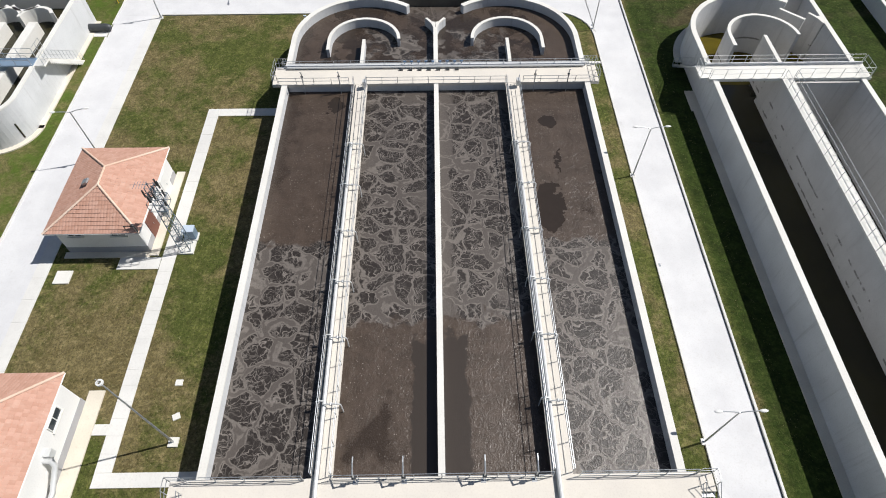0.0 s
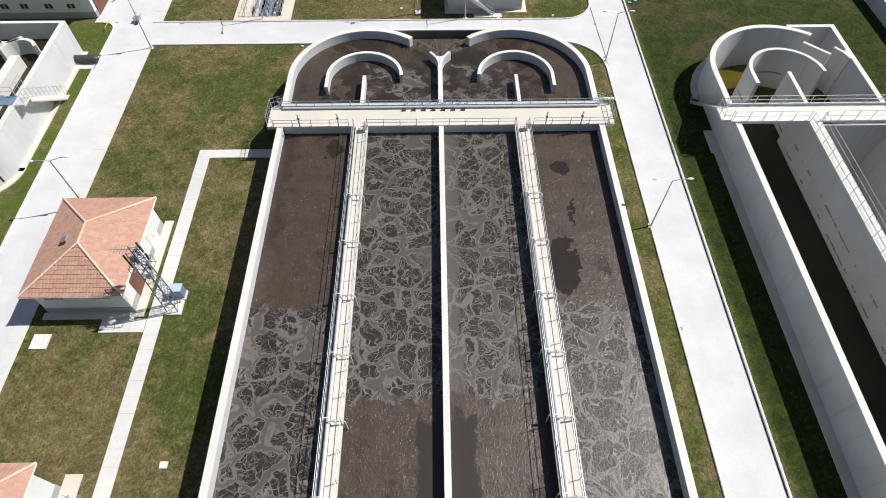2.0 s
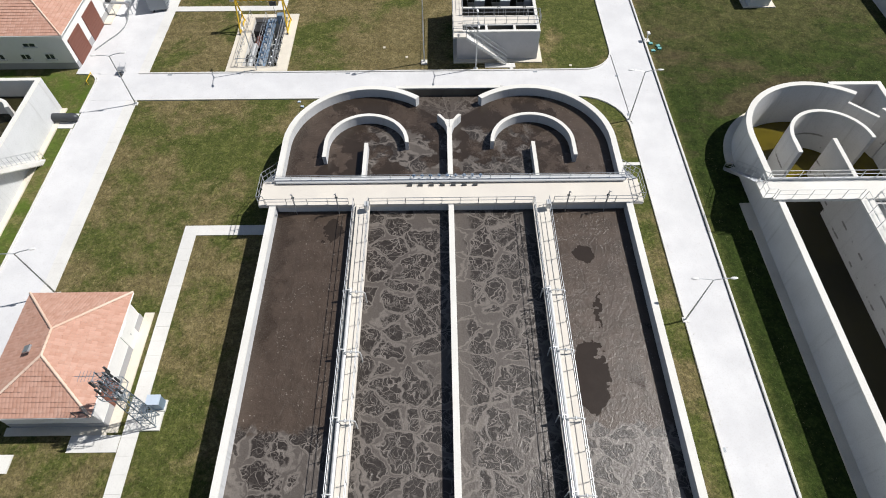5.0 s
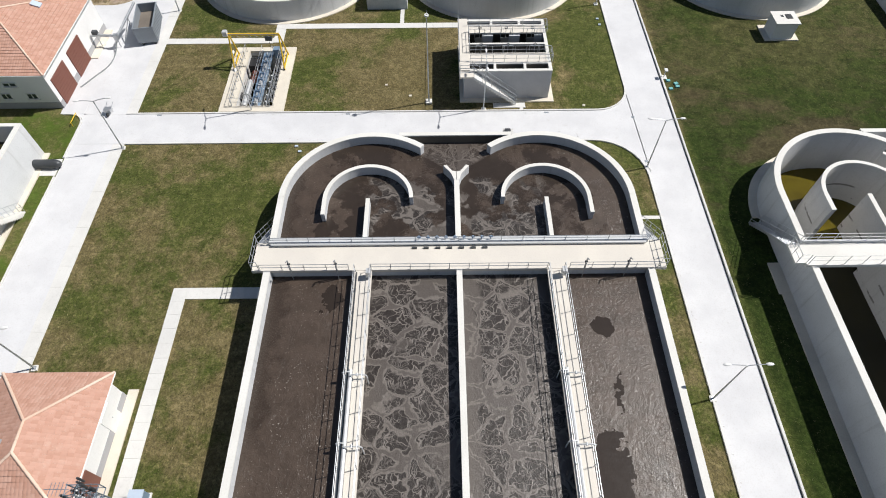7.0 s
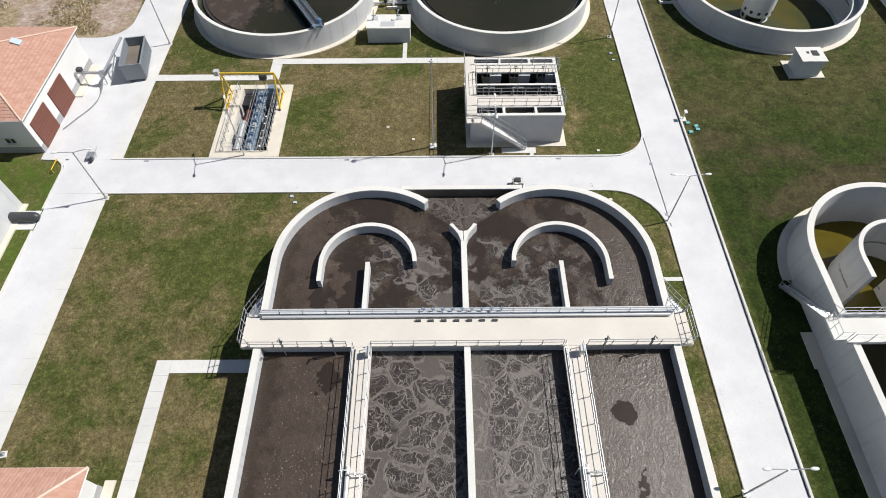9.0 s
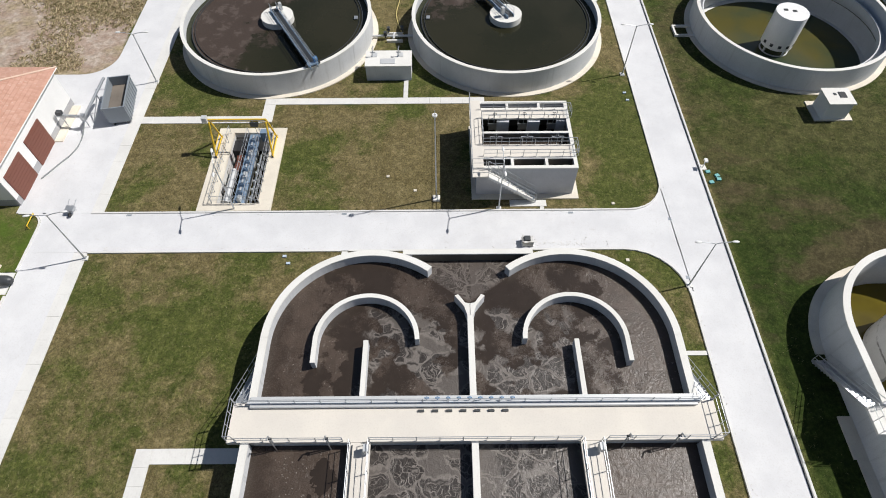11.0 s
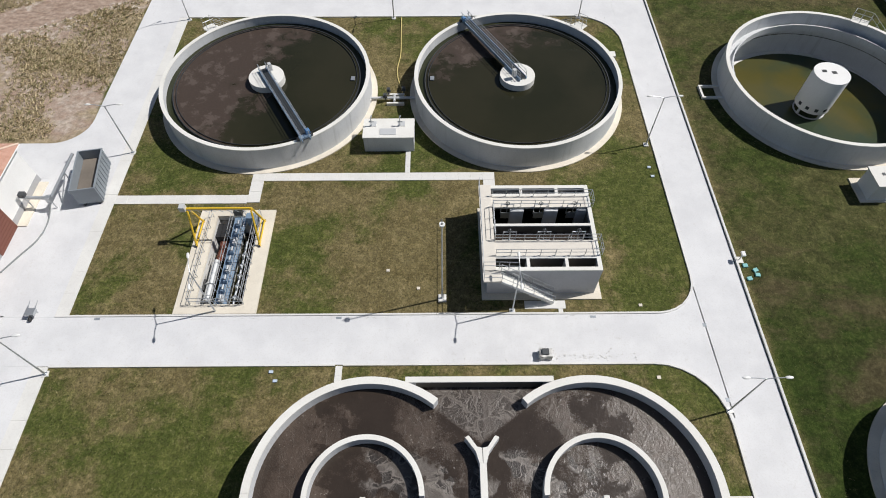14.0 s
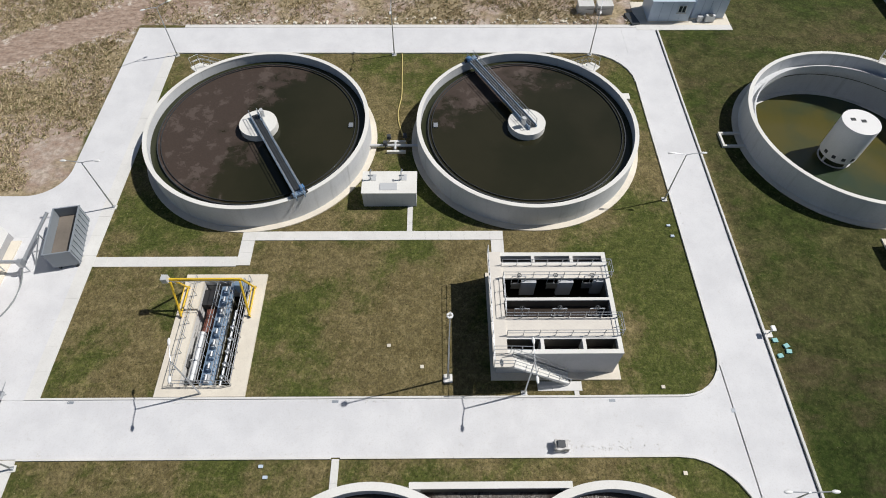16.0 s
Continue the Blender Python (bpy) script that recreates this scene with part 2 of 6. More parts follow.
def sludge():
    """Aerated liquor: foam webs, plain brown scum with grit, and clear dark patches, each in its stretch of the lanes."""
    n = Nodes("aerated_liquor")
    s = n.xyz()
    w1 = n.vec("MULTIPLY", n.vec("SUBTRACT", n.noise(0.5, 3, out="Color"), (0.5, 0.5, 0.5)), (1.5, 1.5, 0))
    w2 = n.vec("MULTIPLY", n.vec("SUBTRACT", n.noise(1.6, 1.5, out="Color"), (0.5, 0.5, 0.5)), (0.5, 0.5, 0))
    w3 = n.vec("MULTIPLY", n.vec("SUBTRACT", n.noise(1.3, 1.5, 0.5, out="Color"), (0.5, 0.5, 0.5)), (1.1, 1.1, 0))
    p1 = n.vec("ADD", n.pos, w1)
    p2 = n.vec("MULTIPLY", n.vec("ADD", p1, w2), (1, 1, 0))
    p3 = n.vec("MULTIPLY", n.vec("ADD", p2, w3), (1, 1, 0))
    ed1 = n.voronoi(0.50, "DISTANCE_TO_EDGE", p2)
    ed2 = n.voronoi(1.45, "DISTANCE_TO_EDGE", p3)
    ed3 = n.voronoi(3.1, "DISTANCE_TO_EDGE", p3)
    dens = n.noise(0.40, 3, 0.6, at=p1)
    # flat tan channels between the boils, and thin pale threads inside and along them
    by_wall = n.math("MULTIPLY", n.ramp(s[0], 0.1, 0.2), n.ramp(n.math("ADD", s[0], n.math("MULTIPLY", n.noise(0.5, 4), 2.4)), 2.5, 2.2))
    width = n.ramp(dens, 0.40, 0.68, 0.012, 0.125)
    v1 = n.math("MAXIMUM", n.ramp(n.math("SUBTRACT", ed1, width), 0.020, -0.015), by_wall)
    lip = n.ramp(n.math("ABSOLUTE", n.math("SUBTRACT", ed1, width)), 0.038, 0.008)
    v2 = n.math("MULTIPLY", n.ramp(ed2, n.ramp(dens, 0.35, 0.70, 0.036, 0.075), 0.010), n.ramp(n.noise(0.8, 2), 0.34, 0.54, 0.35, 1.0))
    v3 = n.math("MULTIPLY", n.ramp(ed3, 0.060, 0.012), n.ramp(n.noise(0.9, 3), 0.38, 0.58, 0.12, 0.9))
    thread = n.math("MAXIMUM", n.math("MULTIPLY", lip, 0.8), n.math("MAXIMUM", v2, n.math("MULTIPLY", v3, 0.8)))
    thread = n.math("MULTIPLY", thread, n.ramp(n.noise(9, 4, 0.7), 0.25, 0.6, 0.6, 1.0))
    web = n.math("MAXIMUM", n.math("MULTIPLY", v1, 0.6), thread)
    froth = n.noise(11, 4, 0.7)
    deep = n.mix(froth, (0.016, 0.0125, 0.0105), (0.040, 0.032, 0.027))
    foam = n.mix(froth, (0.138, 0.119, 0.104), (0.250, 0.223, 0.199))
    tan = n.mix(froth, (0.070, 0.058, 0.050), (0.116, 0.101, 0.089))
    webbed = n.mix(v1, n.mix(thread, deep, foam), n.mix(n.math("MULTIPLY", lip, 0.6), tan, foam))
    flat_foam = n.ramp(n.noise(0.33, 4, 0.6, at=p1), 0.62, 0.68)
    webbed = n.mix(n.math("MULTIPLY", flat_foam, 0.7), webbed, tan)
    # brown scum with floating grit
    grit = n.ramp(n.voronoi(4.6, "F1", n.vec("ADD", n.pos, w2)), 0.20, 0.08)
    grit = n.math("MULTIPLY", grit, n.ramp(n.noise(0.5, 4, 0.6), 0.40, 0.58, 0.1, 1.0))
    mott = n.noise(0.8, 6, 0.7, at=p1)
    brown = n.mix(n.ramp(mott, 0.3, 0.7), (0.049, 0.034, 0.0245), (0.078, 0.056, 0.042))
    brown = n.mix(n.math("MULTIPLY", n.ramp(n.noise(14, 4, 0.75), 0.5, 0.7), 0.35), brown, (0.108, 0.090, 0.075))
    brown = n.mix(n.math("MULTIPLY", grit, 0.85), brown, (0.27, 0.233, 0.196))
    clear = n.math("MULTIPLY", n.ramp(n.noise(0.23, 4, 0.55, at=p1), 0.58, 0.68), 0.7)
    wob = n.math("MULTIPLY", n.math("SUBTRACT", n.noise(0.55, 4, 0.6), 0.5), 5.0)
    small = n.math("ADD", n.math("MULTIPLY", wob, 0.25), n.math("MULTIPLY", n.math("SUBTRACT", n.noise(1.1, 3, 0.55), 0.5), 1.5))

    def blot(cx, cy, rx, ry):
        dx = n.math("DIVIDE", n.math("SUBTRACT", n.math("ADD", s[0], small), cx), rx)
        dy = n.math("DIVIDE", n.math("SUBTRACT", n.math("ADD", s[1], small), cy), ry)
        r = n.math("ADD", n.math("MULTIPLY", dx, dx), n.math("MULTIPLY", dy, dy))
        return n.ramp(r, 1.05, 0.95)

    for spec in ((10.05, 40.0, 0.75, 0.9), (9.1, 30.2, 1.1, 2.6), (10.4, 35.0, 0.3, 1.3), (-9.4, 42.6, 0.8, 1.0)):
        clear = n.math("MAXIMUM", clear, blot(*spec))
    # thinner scum along the west wall
    by_west = n.math("MULTIPLY", n.ramp(n.math("ADD", s[0], small), -12.4, -13.2), n.ramp(n.math("ADD", s[1], wob), 30.0, 34.0))
    clear = n.math("MAXIMUM", clear, n.math("MULTIPLY", by_west, 0.6))
    # where the air comes up
    y = n.math("ADD", s[1], wob)
    ax = n.math("ABSOLUTE", s[0])
    inner = n.ramp(ax, 7.5, 7.3)
    m_in = n.ramp(y, 19.6, 20.2)
    m_out = n.ramp(y, 27.0, 26.4)
    lanes = n.math("ADD", n.math("MULTIPLY", inner, m_in), n.math("MULTIPLY", n.math("SUBTRACT", 1.0, inner), m_out))
    beyond = n.ramp(s[1], 45.4, 45.6)
    # beyond the bridge the liquor is dark, with torn webs near the middle and grit along the outer bend
    torn = n.math("MULTIPLY", n.ramp(n.math("ADD", ax, wob), 7.6, 6.6), n.ramp(n.noise(0.42, 3), 0.46, 0.52))
    torn = n.math("MULTIPLY", torn, n.ramp(n.math("ADD", s[1], small), 54.5, 53.5))
    rim = n.ramp(n.math("ADD", n.noise(0.5, 3), n.math("MULTIPLY", ax, 0.06)), 1.06, 1.14)
    wedge = n.math("MULTIPLY", n.ramp(ax, 3.6, 3.2), n.ramp(n.math("SUBTRACT", s[1], n.math("MULTIPLY", ax, 0.75)), 54.5, 55.0))
    keep = n.math("MAXIMUM", rim, wedge)
    clear = n.math("MAXIMUM", clear, n.math("MULTIPLY", beyond, n.math("SUBTRACT", n.ramp(n.noise(0.3, 5, 0.65), 0.36, 0.52, 0.1, 0.9), keep), True))
    where = n.math("ADD", n.math("MULTIPLY", lanes, n.math("SUBTRACT", 1.0, beyond)), n.math("MULTIPLY", n.math("MAXIMUM", torn, n.math("MULTIPLY", wedge, 0.7)), beyond))
    dark = n.mix(mott, (0.024, 0.0175, 0.013), (0.040, 0.030, 0.023))
    brown = n.mix(clear, brown, dark)
    col = n.mix(where, brown, webbed)
    # clear, still strips beside the middle wall at the near end
    still = n.math("MULTIPLY", n.ramp(n.math("ADD", ax, n.math("MULTIPLY", wob, 0.3)), 2.0, 1.8), n.ramp(y, 18.6, 18.2))
    col = n.mix(still, col, (0.040, 0.031, 0.025))
    rough = n.math("SUBTRACT", n.ramp(froth, 0.3, 0.7, 0.29, 0.40), n.math("MULTIPLY", n.math("MULTIPLY", clear, n.math("SUBTRACT", 1.0, where)), 0.14))
    ripple = n.math("ADD", n.math("MULTIPLY", n.noise(3.2, 4, 0.6), 0.8), n.math("ADD", n.math("MULTIPLY", froth, 0.45), n.math("ADD", n.math("MULTIPLY", web, 0.2), n.math("MULTIPLY", grit, 0.5))))
    calm = n.math("SUBTRACT", 1.0, n.math("MULTIPLY", n.math("MAXIMUM", n.math("MULTIPLY", clear, n.math("SUBTRACT", 1.0, where)), still), 0.9))
    ripple = n.math("MULTIPLY", n.math("SUBTRACT", ripple, 0.68), calm)
    return n.done(col, rough, ripple, 0.40, 0.11, spec=0.5)


M_SLUDGE = sludge()


def still_water(name, a, b, rough=0.12, scum=None, bump=0.06):
    """scum: a point and a direction; scum thickens that way from that point."""
    n = Nodes(name)
    w = n.vec("ADD", n.pos, n.vec("MULTIPLY", n.noise(0.5, 3, out="Color"), (1.8, 1.8, 0)))
    c = n.mix(n.ramp(n.noise(0.14, 4, 0.5, at=w), 0.35, 0.65), a, b)
    r = rough
    if scum:
        x, y, dx, dy = scum
        s = n.xyz()
        d = n.math("ADD", n.math("MULTIPLY", n.math("SUBTRACT", s[0], x), dx), n.math("MULTIPLY", n.math("SUBTRACT", s[1], y), dy))
        k = n.math("ADD", n.noise(0.25, 6, 0.65, at=w), n.math("MULTIPLY", d, 0.05))
        m = n.ramp(k, 0.50, 0.66)
        tan = n.mix(n.noise(5, 6, 0.75), (0.034, 0.024, 0.018), (0.080, 0.058, 0.046))
        tan = n.mix(n.ramp(n.noise(0.7, 5, 0.7, at=w), 0.54, 0.60), tan, (0.092, 0.070, 0.058))
        fleck = n.ramp(n.voronoi(3.0), 0.10, 0.04)
        tan = n.mix(n.math("MULTIPLY", fleck, 0.35), tan, (0.17, 0.13, 0.10))
        c = n.mix(m, c, tan)
        r = n.ramp(m, 0, 1, rough, 0.5)
    return n.done(c, r, n.noise(2.5, 4, 0.6), bump, 0.02, spec=0.33)


M_CLARW = still_water("settled_water_with_scum", (0.019, 0.019, 0.009), (0.027, 0.025, 0.013), 0.12, (-19.0, 90.5, -1.0, 0.35))
M_CLARW2 = still_water("dark_settled_water", (0.019, 0.019, 0.009), (0.027, 0.025, 0.013), 0.12, (4.0, 94.0, -0.45, 1.0))
M_THICKW = still_water("green_shallow_water", (0.085, 0.075, 0.022), (0.040, 0.058, 0.034), 0.10)
M_YELLOWW = still_water("yellow_shallow_water", (0.120, 0.095, 0.010), (0.060, 0.047, 0.008), 0.10)
M_LAUNDER = still_water("launder_water", (0.020, 0.024, 0.010), (0.032, 0.034, 0.016), 0.15)
M_BROWNW = still_water("brown_cell_water", (0.040, 0.031, 0.025), (0.055, 0.044, 0.036), 0.22)
M_OLIVE = still_water("olive_rain_water", (0.030, 0.026, 0.010), (0.020, 0.018, 0.008), 0.12)


def roof_tile():
    n = Nodes("clay_roof_tile")
    r = n.island()
    c = n.mix(r, (0.46, 0.255, 0.185), (0.54, 0.32, 0.245))
    c = n.mix(n.math("MULTIPLY", n.ramp(n.noise(1.6, 5, 0.7), 0.5, 0.75), 0.45), c, (0.58, 0.41, 0.33))
    c = n.mix(n.math("MULTIPLY", n.ramp(n.noise(9, 4, 0.7), 0.55, 0.75), 0.35), c, (0.33, 0.14, 0.09))
    return n.done(c, 0.8, n.noise(18, 3), 0.25, 0.01)


M_TILE = roof_tile()
M_RIDGE = concrete("mortared_ridge_tile", (0.74, 0.60, 0.49), (0.66, 0.47, 0.36), 0.3, (0.45, 0.25, 0.18))


# ---- mesh helpers ----
def box(bm, x0, x1, y0, y1, z0, z1):
    v = [bm.verts.new((x, y, z)) for z in (z0, z1) for x, y in ((x0, y0), (x1, y0), (x1, y1), (x0, y1))]
    for f in ((3, 2, 1, 0), (4, 5, 6, 7), (0, 1, 5, 4), (1, 2, 6, 5), (2, 3, 7, 6), (3, 0, 4, 7)):
        bm.faces.new([v[i] for i in f])
    return bm


def prism(bm, pts, z0, z1):
    a, b = [bm.verts.new((x, y, z0)) for x, y in pts], [bm.verts.new((x, y, z1)) for x, y in pts]
    k = len(pts)
    for i in range(k):
        bm.faces.new((a[i], a[(i + 1) % k], b[(i + 1) % k], b[i]))
    bm.faces.new(b), bm.faces.new(a[::-1])
    return bm


def ring(bm, cx, cy, r0, r1, z0, z1, a0=0.0, a1=360.0, step=4.0):
    """A curved wall between the radii r0 < r1 and the angles a0 < a1."""
    full = a1 - a0 >= 360
    k = max(3, int((a1 - a0) / step))
    rows = []
    for i in range(k if full else k + 1):
        a = radians(a0 + (a1 - a0) * i / k)
        c, s = math.cos(a), math.sin(a)
        rows.append([bm.verts.new((cx + r * c, cy + r * s, z)) for r, z in ((r0, z0), (r1, z0), (r1, z1), (r0, z1))])
    for i in range(k):
        p, q = rows[i], rows[(i + 1) % len(rows)]
        for j in range(4):
            bm.faces.new((p[j], q[j], q[(j + 1) % 4], p[(j + 1) % 4]))
    if not full:
        bm.faces.new(rows[0]), bm.faces.new(rows[-1][::-1])
    return bm


def disc(bm, cx, cy, r, z0, z1, k=48, r1=None):
    r1 = r if r1 is None else r1
    a = [bm.verts.new((cx + r * math.cos(2 * math.pi * i / k), cy + r * math.sin(2 * math.pi * i / k), z0)) for i in range(k)]
    b = [bm.verts.new((cx + r1 * math.cos(2 * math.pi * i / k), cy + r1 * math.sin(2 * math.pi * i / k), z1)) for i in range(k)]
    for i in range(k):
        bm.faces.new((a[i], a[(i + 1) % k], b[(i + 1) % k], b[i]))
    bm.faces.new(b), bm.faces.new(a[::-1])
    return bm


def bar(bm, p, q, r=0.025, k=6, r1=None):
    """A round bar from p to q."""
    p, q = Vector(p), Vector(q)
    d = (q - p).normalized()
    u = d.orthogonal().normalized()
    w = d.cross(u)
    r1 = r if r1 is None else r1
    a = [bm.verts.new(p + r * (math.cos(2 * math.pi * i / k) * u + math.sin(2 * math.pi * i / k) * w)) for i in range(k)]
    b = [bm.verts.new(q + r1 * (math.cos(2 * math.pi * i / k) * u + math.sin(2 * math.pi * i / k) * w)) for i in range(k)]
    for i in range(k):
        bm.faces.new((a[i], a[(i + 1) % k], b[(i + 1) % k], b[i]))
    bm.faces.new(b), bm.faces.new(a[::-1])
    return bm


def pipe(bm, pts, r, k=8):
    """One tube swept along pts, with mitred bends."""
    pts = [Vector(p) for p in pts]
    rows = []
    u = None
    for i, p in enumerate(pts):
        a = (pts[i] - pts[i - 1]).normalized() if i else None
        b = (pts[i + 1] - pts[i]).normalized() if i + 1 < len(pts) else None
        d = ((a or b) + (b or a)).normalized()
        u = d.orthogonal().normalized() if u is None else (u - d * u.dot(d)).normalized()
        w = d.cross(u)
        grow = 1.0 if not (a and b) else 1 / max(0.5, d.dot(b))
        rows.append([bm.verts.new(p + r * grow * (math.cos(2 * math.pi * j / k) * u + math.sin(2 * math.pi * j / k) * w)) for j in range(k)])
    for p, q in zip(rows, rows[1:]):
        for j in range(k):
            bm.faces.new((p[j], p[(j + 1) % k], q[(j + 1) % k], q[j]))
    bm.faces.new(rows[-1]), bm.faces.new(rows[0][::-1])
    return bm


def bevel(bm, w=0.02):
    es = [e for e in bm.edges if len(e.link_faces) == 2 and e.calc_face_angle(0) > 0.6]
    bmesh.ops.bevel(bm, geom=es, offset=w, segments=1, affect="EDGES", profile=0.5)
    return bm


def mesh_of(name, bm, material, smooth=False, fix=True):
    if fix:
        bmesh.ops.recalc_face_normals(bm, faces=bm.faces)
    me = bpy.data.meshes.new(name)
    bm.to_mesh(me)
    bm.free()
    me.materials.append(material)
    if smooth:
        for f in me.polygons:
            f.use_smooth = True
        me.set_sharp_from_angle(angle=radians(35))
    return me


def part(name, bm, material, parent, label="", smooth=False, at=(0, 0, 0)):
    me = bm if isinstance(bm, bpy.types.Mesh) else mesh_of(name, bm, material, smooth)
    ob = new(name, me)
    ob.parent = parent
    ob.location = at
    if label:
        ob["label"] = label
    return ob


def thing(name, at, label, category, group="", kind="", turn=0.0):
    ob = new(name)
    ob.empty_display_size = 0.2
    ob.location = at
    ob.rotation_euler = (0, 0, radians(turn))
    return tagged(ob, label, category, group, kind)


def solo(name, bm, material, label, category, at=(0, 0, 0), group="", kind="", smooth=False):
    ob = new(name, bm if isinstance(bm, bpy.types.Mesh) else mesh_of(name, bm, material, smooth))
    ob.location = at
    return tagged(ob, label, category, group, kind)


def B():
    return bmesh.new()


_post = {}


def post_mesh(h, r, mat):
    key = (h, r, mat.name)
    if key not in _post:
        _post[key] = mesh_of("post", bar(B(), (0, 0, 0), (0, 0, h), r, 6), mat)
    return _post[key]


def railing(parent, pts, h=1.05, gap=1.5, mat=None, name="railing", bars=(1.0, 0.5), r=0.024, toe=False):
    """A handrail along pts (in its parent's space), with a post about every gap metres, each post a mesh of its own."""
    mat = mat or M_STEEL
    pts = [Vector(p) for p in pts]
    up = Vector((0, 0, h))
    rail = part(name, pipe(B(), [p + up * bars[0] for p in pts], r, 6), mat, parent)
    for f in bars[1:]:
        part("mid_rail", pipe(B(), [p + up * f for p in pts], r, 6), mat, rail)
    if toe:
        for p, q in zip(pts, pts[1:]):
            d = (q - p).normalized().cross(Vector((0, 0, 1))) * 0.006
            bm, t = B(), Vector((0, 0, 0.12))
            v = [bm.verts.new(w) for w in (p - d, q - d, q - d + t, p - d + t)]
            u = [bm.verts.new(w) for w in (p + d, q + d, q + d + t, p + d + t)]
            for i in range(4):
                bm.faces.new((v[i], v[(i + 1) % 4], u[(i + 1) % 4], u[i]))
            bm.faces.new(v), bm.faces.new(u[::-1])
            part("toe_board", bm, mat, rail)
    me = post_mesh(h, r * 1.1, mat)
    for i, (p, q) in enumerate(zip(pts, pts[1:])):
        p, q = Vector(p), Vector(q)
        k = max(1, round((q - p).length / gap))
        for j in range(0 if i == 0 else 1, k + 1):
            part("post", me, mat, rail, at=p.lerp(q, j / k))
    return rail


def stairs(parent, x, y, z, dx, dy, width, n, rail=True):
    """A flight of n steps down from (x, y, z) along (dx, dy), with stringers and handrails."""
    d = Vector((dx, dy, 0)).normalized()
    s = Vector((-d.y, d.x, 0))
    top, rise = Vector((x, y, z)), z / n
    go = 0.27
    flight = None
    for side in (-1, 1):
        st = B()
        a = top + s * side * width / 2
        b = a + d * go * n - Vector((0, 0, z - 0.05))
        v = [st.verts.new(w + s * o) for o in (-0.02, 0.02) for w in (a, a - Vector((0, 0, 0.22)), b, b + Vector((0, 0, 0.22)))]
        for f in ((0, 1, 2, 3), (7, 6, 5, 4), (0, 3, 7, 4), (1, 0, 4, 5), (2, 1, 5, 6), (3, 2, 6, 7)):
            st.faces.new([v[i] for i in f])
        flight = part("stair_flight" if flight is None else "stringer", st, M_STEEL, flight or parent)
    tread = B()
    hx = abs(d.x) * go / 2 + abs(s.x) * width / 2
    hy = abs(d.y) * go / 2 + abs(s.y) * width / 2
    box(tread, -hx, hx, -hy, hy, -0.05, 0)
    me = mesh_of("tread", tread, M_STEEL)
    for i in range(n):
        p = top + d * go * (i + 0.5) - Vector((0, 0, rise * (i + 0.7)))
        part("tread", me, M_STEEL, flight, at=p)
    if rail:
        for side in (-1, 1):
            a = top + s * side * width / 2
            railing(parent, [a, a + d * go * n - Vector((0, 0, z - 0.02))], 1.0, 1.2, name="stair_railing")


# ---- ground, roads, paths ----
def loop_edges(bm, pts, z=0.0):
    v = [bm.verts.new((x, y, z)) for x, y in pts]
    for i in range(len(v)):
        bm.edges.new((v[i], v[(i + 1) % len(v)]))


def arc_pts(cx, cy, r, a0, a1, k):
    return [(cx + r * math.cos(radians(a0 + (a1 - a0) * i / k)), cy + r * math.sin(radians(a0 + (a1 - a0) * i / k))) for i in range(k + 1)]


TX = 26.1                     # west face of the empty tank
CL = ((-19.6, 90.55), (5.15, 90.62), (36.3, 90.6))   # round tanks
CR, CH = 10.18, 2.56
LOBE_Y, LOBE_R = 51.55, 7.25
bm = B()
loop_edges(bm, [(-700, -500), (700, -500), (700, 900), (-700, 900)])
loop_edges(bm, [(-22.0, 66.2), (-18.0, 66.2), (-18.0, 75.0), (-22.0, 75.0)])
loop_edges(bm, [(TX + 0.25, 2.0), (TX + 14.3, 2.0), (TX + 14.3, 58.55)] + arc_pts(TX + 7.25, LOBE_Y, 7.0, 90, 180, 16))
loop_edges(bm, arc_pts(*CL[2], 9.75, 0, 354, 59))
bmesh.ops.triangle_fill(bm, use_beauty=True, edges=bm.edges[:])
ground = solo("ground", bm, M_GRASS, "patchy mown lawn, green with dry brown spots, and bare dry land outside the works", "lawn", kind="structure")
for poly in ground.data.polygons:
    if poly.normal.z < 0:
        poly.flip()

ROAD_Z = 0.03


def fillet(cx, cy, r, a0, a1, corner, k=10):
    """The paving that rounds off a lawn's corner."""
    return [corner] + arc_pts(cx, cy, r, a0, a1, k)


def pave(name, rects, label, polys=()):
    bm = B()
    for x0, x1, y0, y1 in rects:
        box(bm, x0, x1, y0, y1, -0.15, ROAD_Z)
    for p in polys:
        prism(bm, p, -0.15, ROAD_Z)
    return solo(name, bm, M_ROAD, label, "road", kind="structure")


pave("road_east", [(17.65, 21.6, -60, 108.4)], "pale concrete road beside the basins",
     [fillet(13.05, 56.55, 4.6, 90, 0, (17.65, 61.15)), fillet(14.3, 68.57, 3.35, 0, -90, (17.65, 65.22)), fillet(12.65, 98.95, 5.0, 90, 0, (17.65, 103.95))])
pave("road_cross", [(-36.3, 17.64, 61.15, 65.22)], "pale concrete road crossing the works")
pave("road_west", [(-36.3, -32.36, -60, 61.14), (-36.55, -32.36, 65.23, 108.4), (-38.9, -36.56, 65.35, 79.4), (-46.0, -36.56, 79.41, 83.9)],
     "pale concrete road and yard before the long building", [fillet(-39.75, 87.1, 3.2, -90, 0, (-36.55, 83.9)), fillet(-37.8, 63.84, 1.5, 90, 0, (-36.3, 65.34))])
pave("road_north", [(-32.35, 17.64, 103.95, 108.4)], "pale concrete road behind the round tanks")

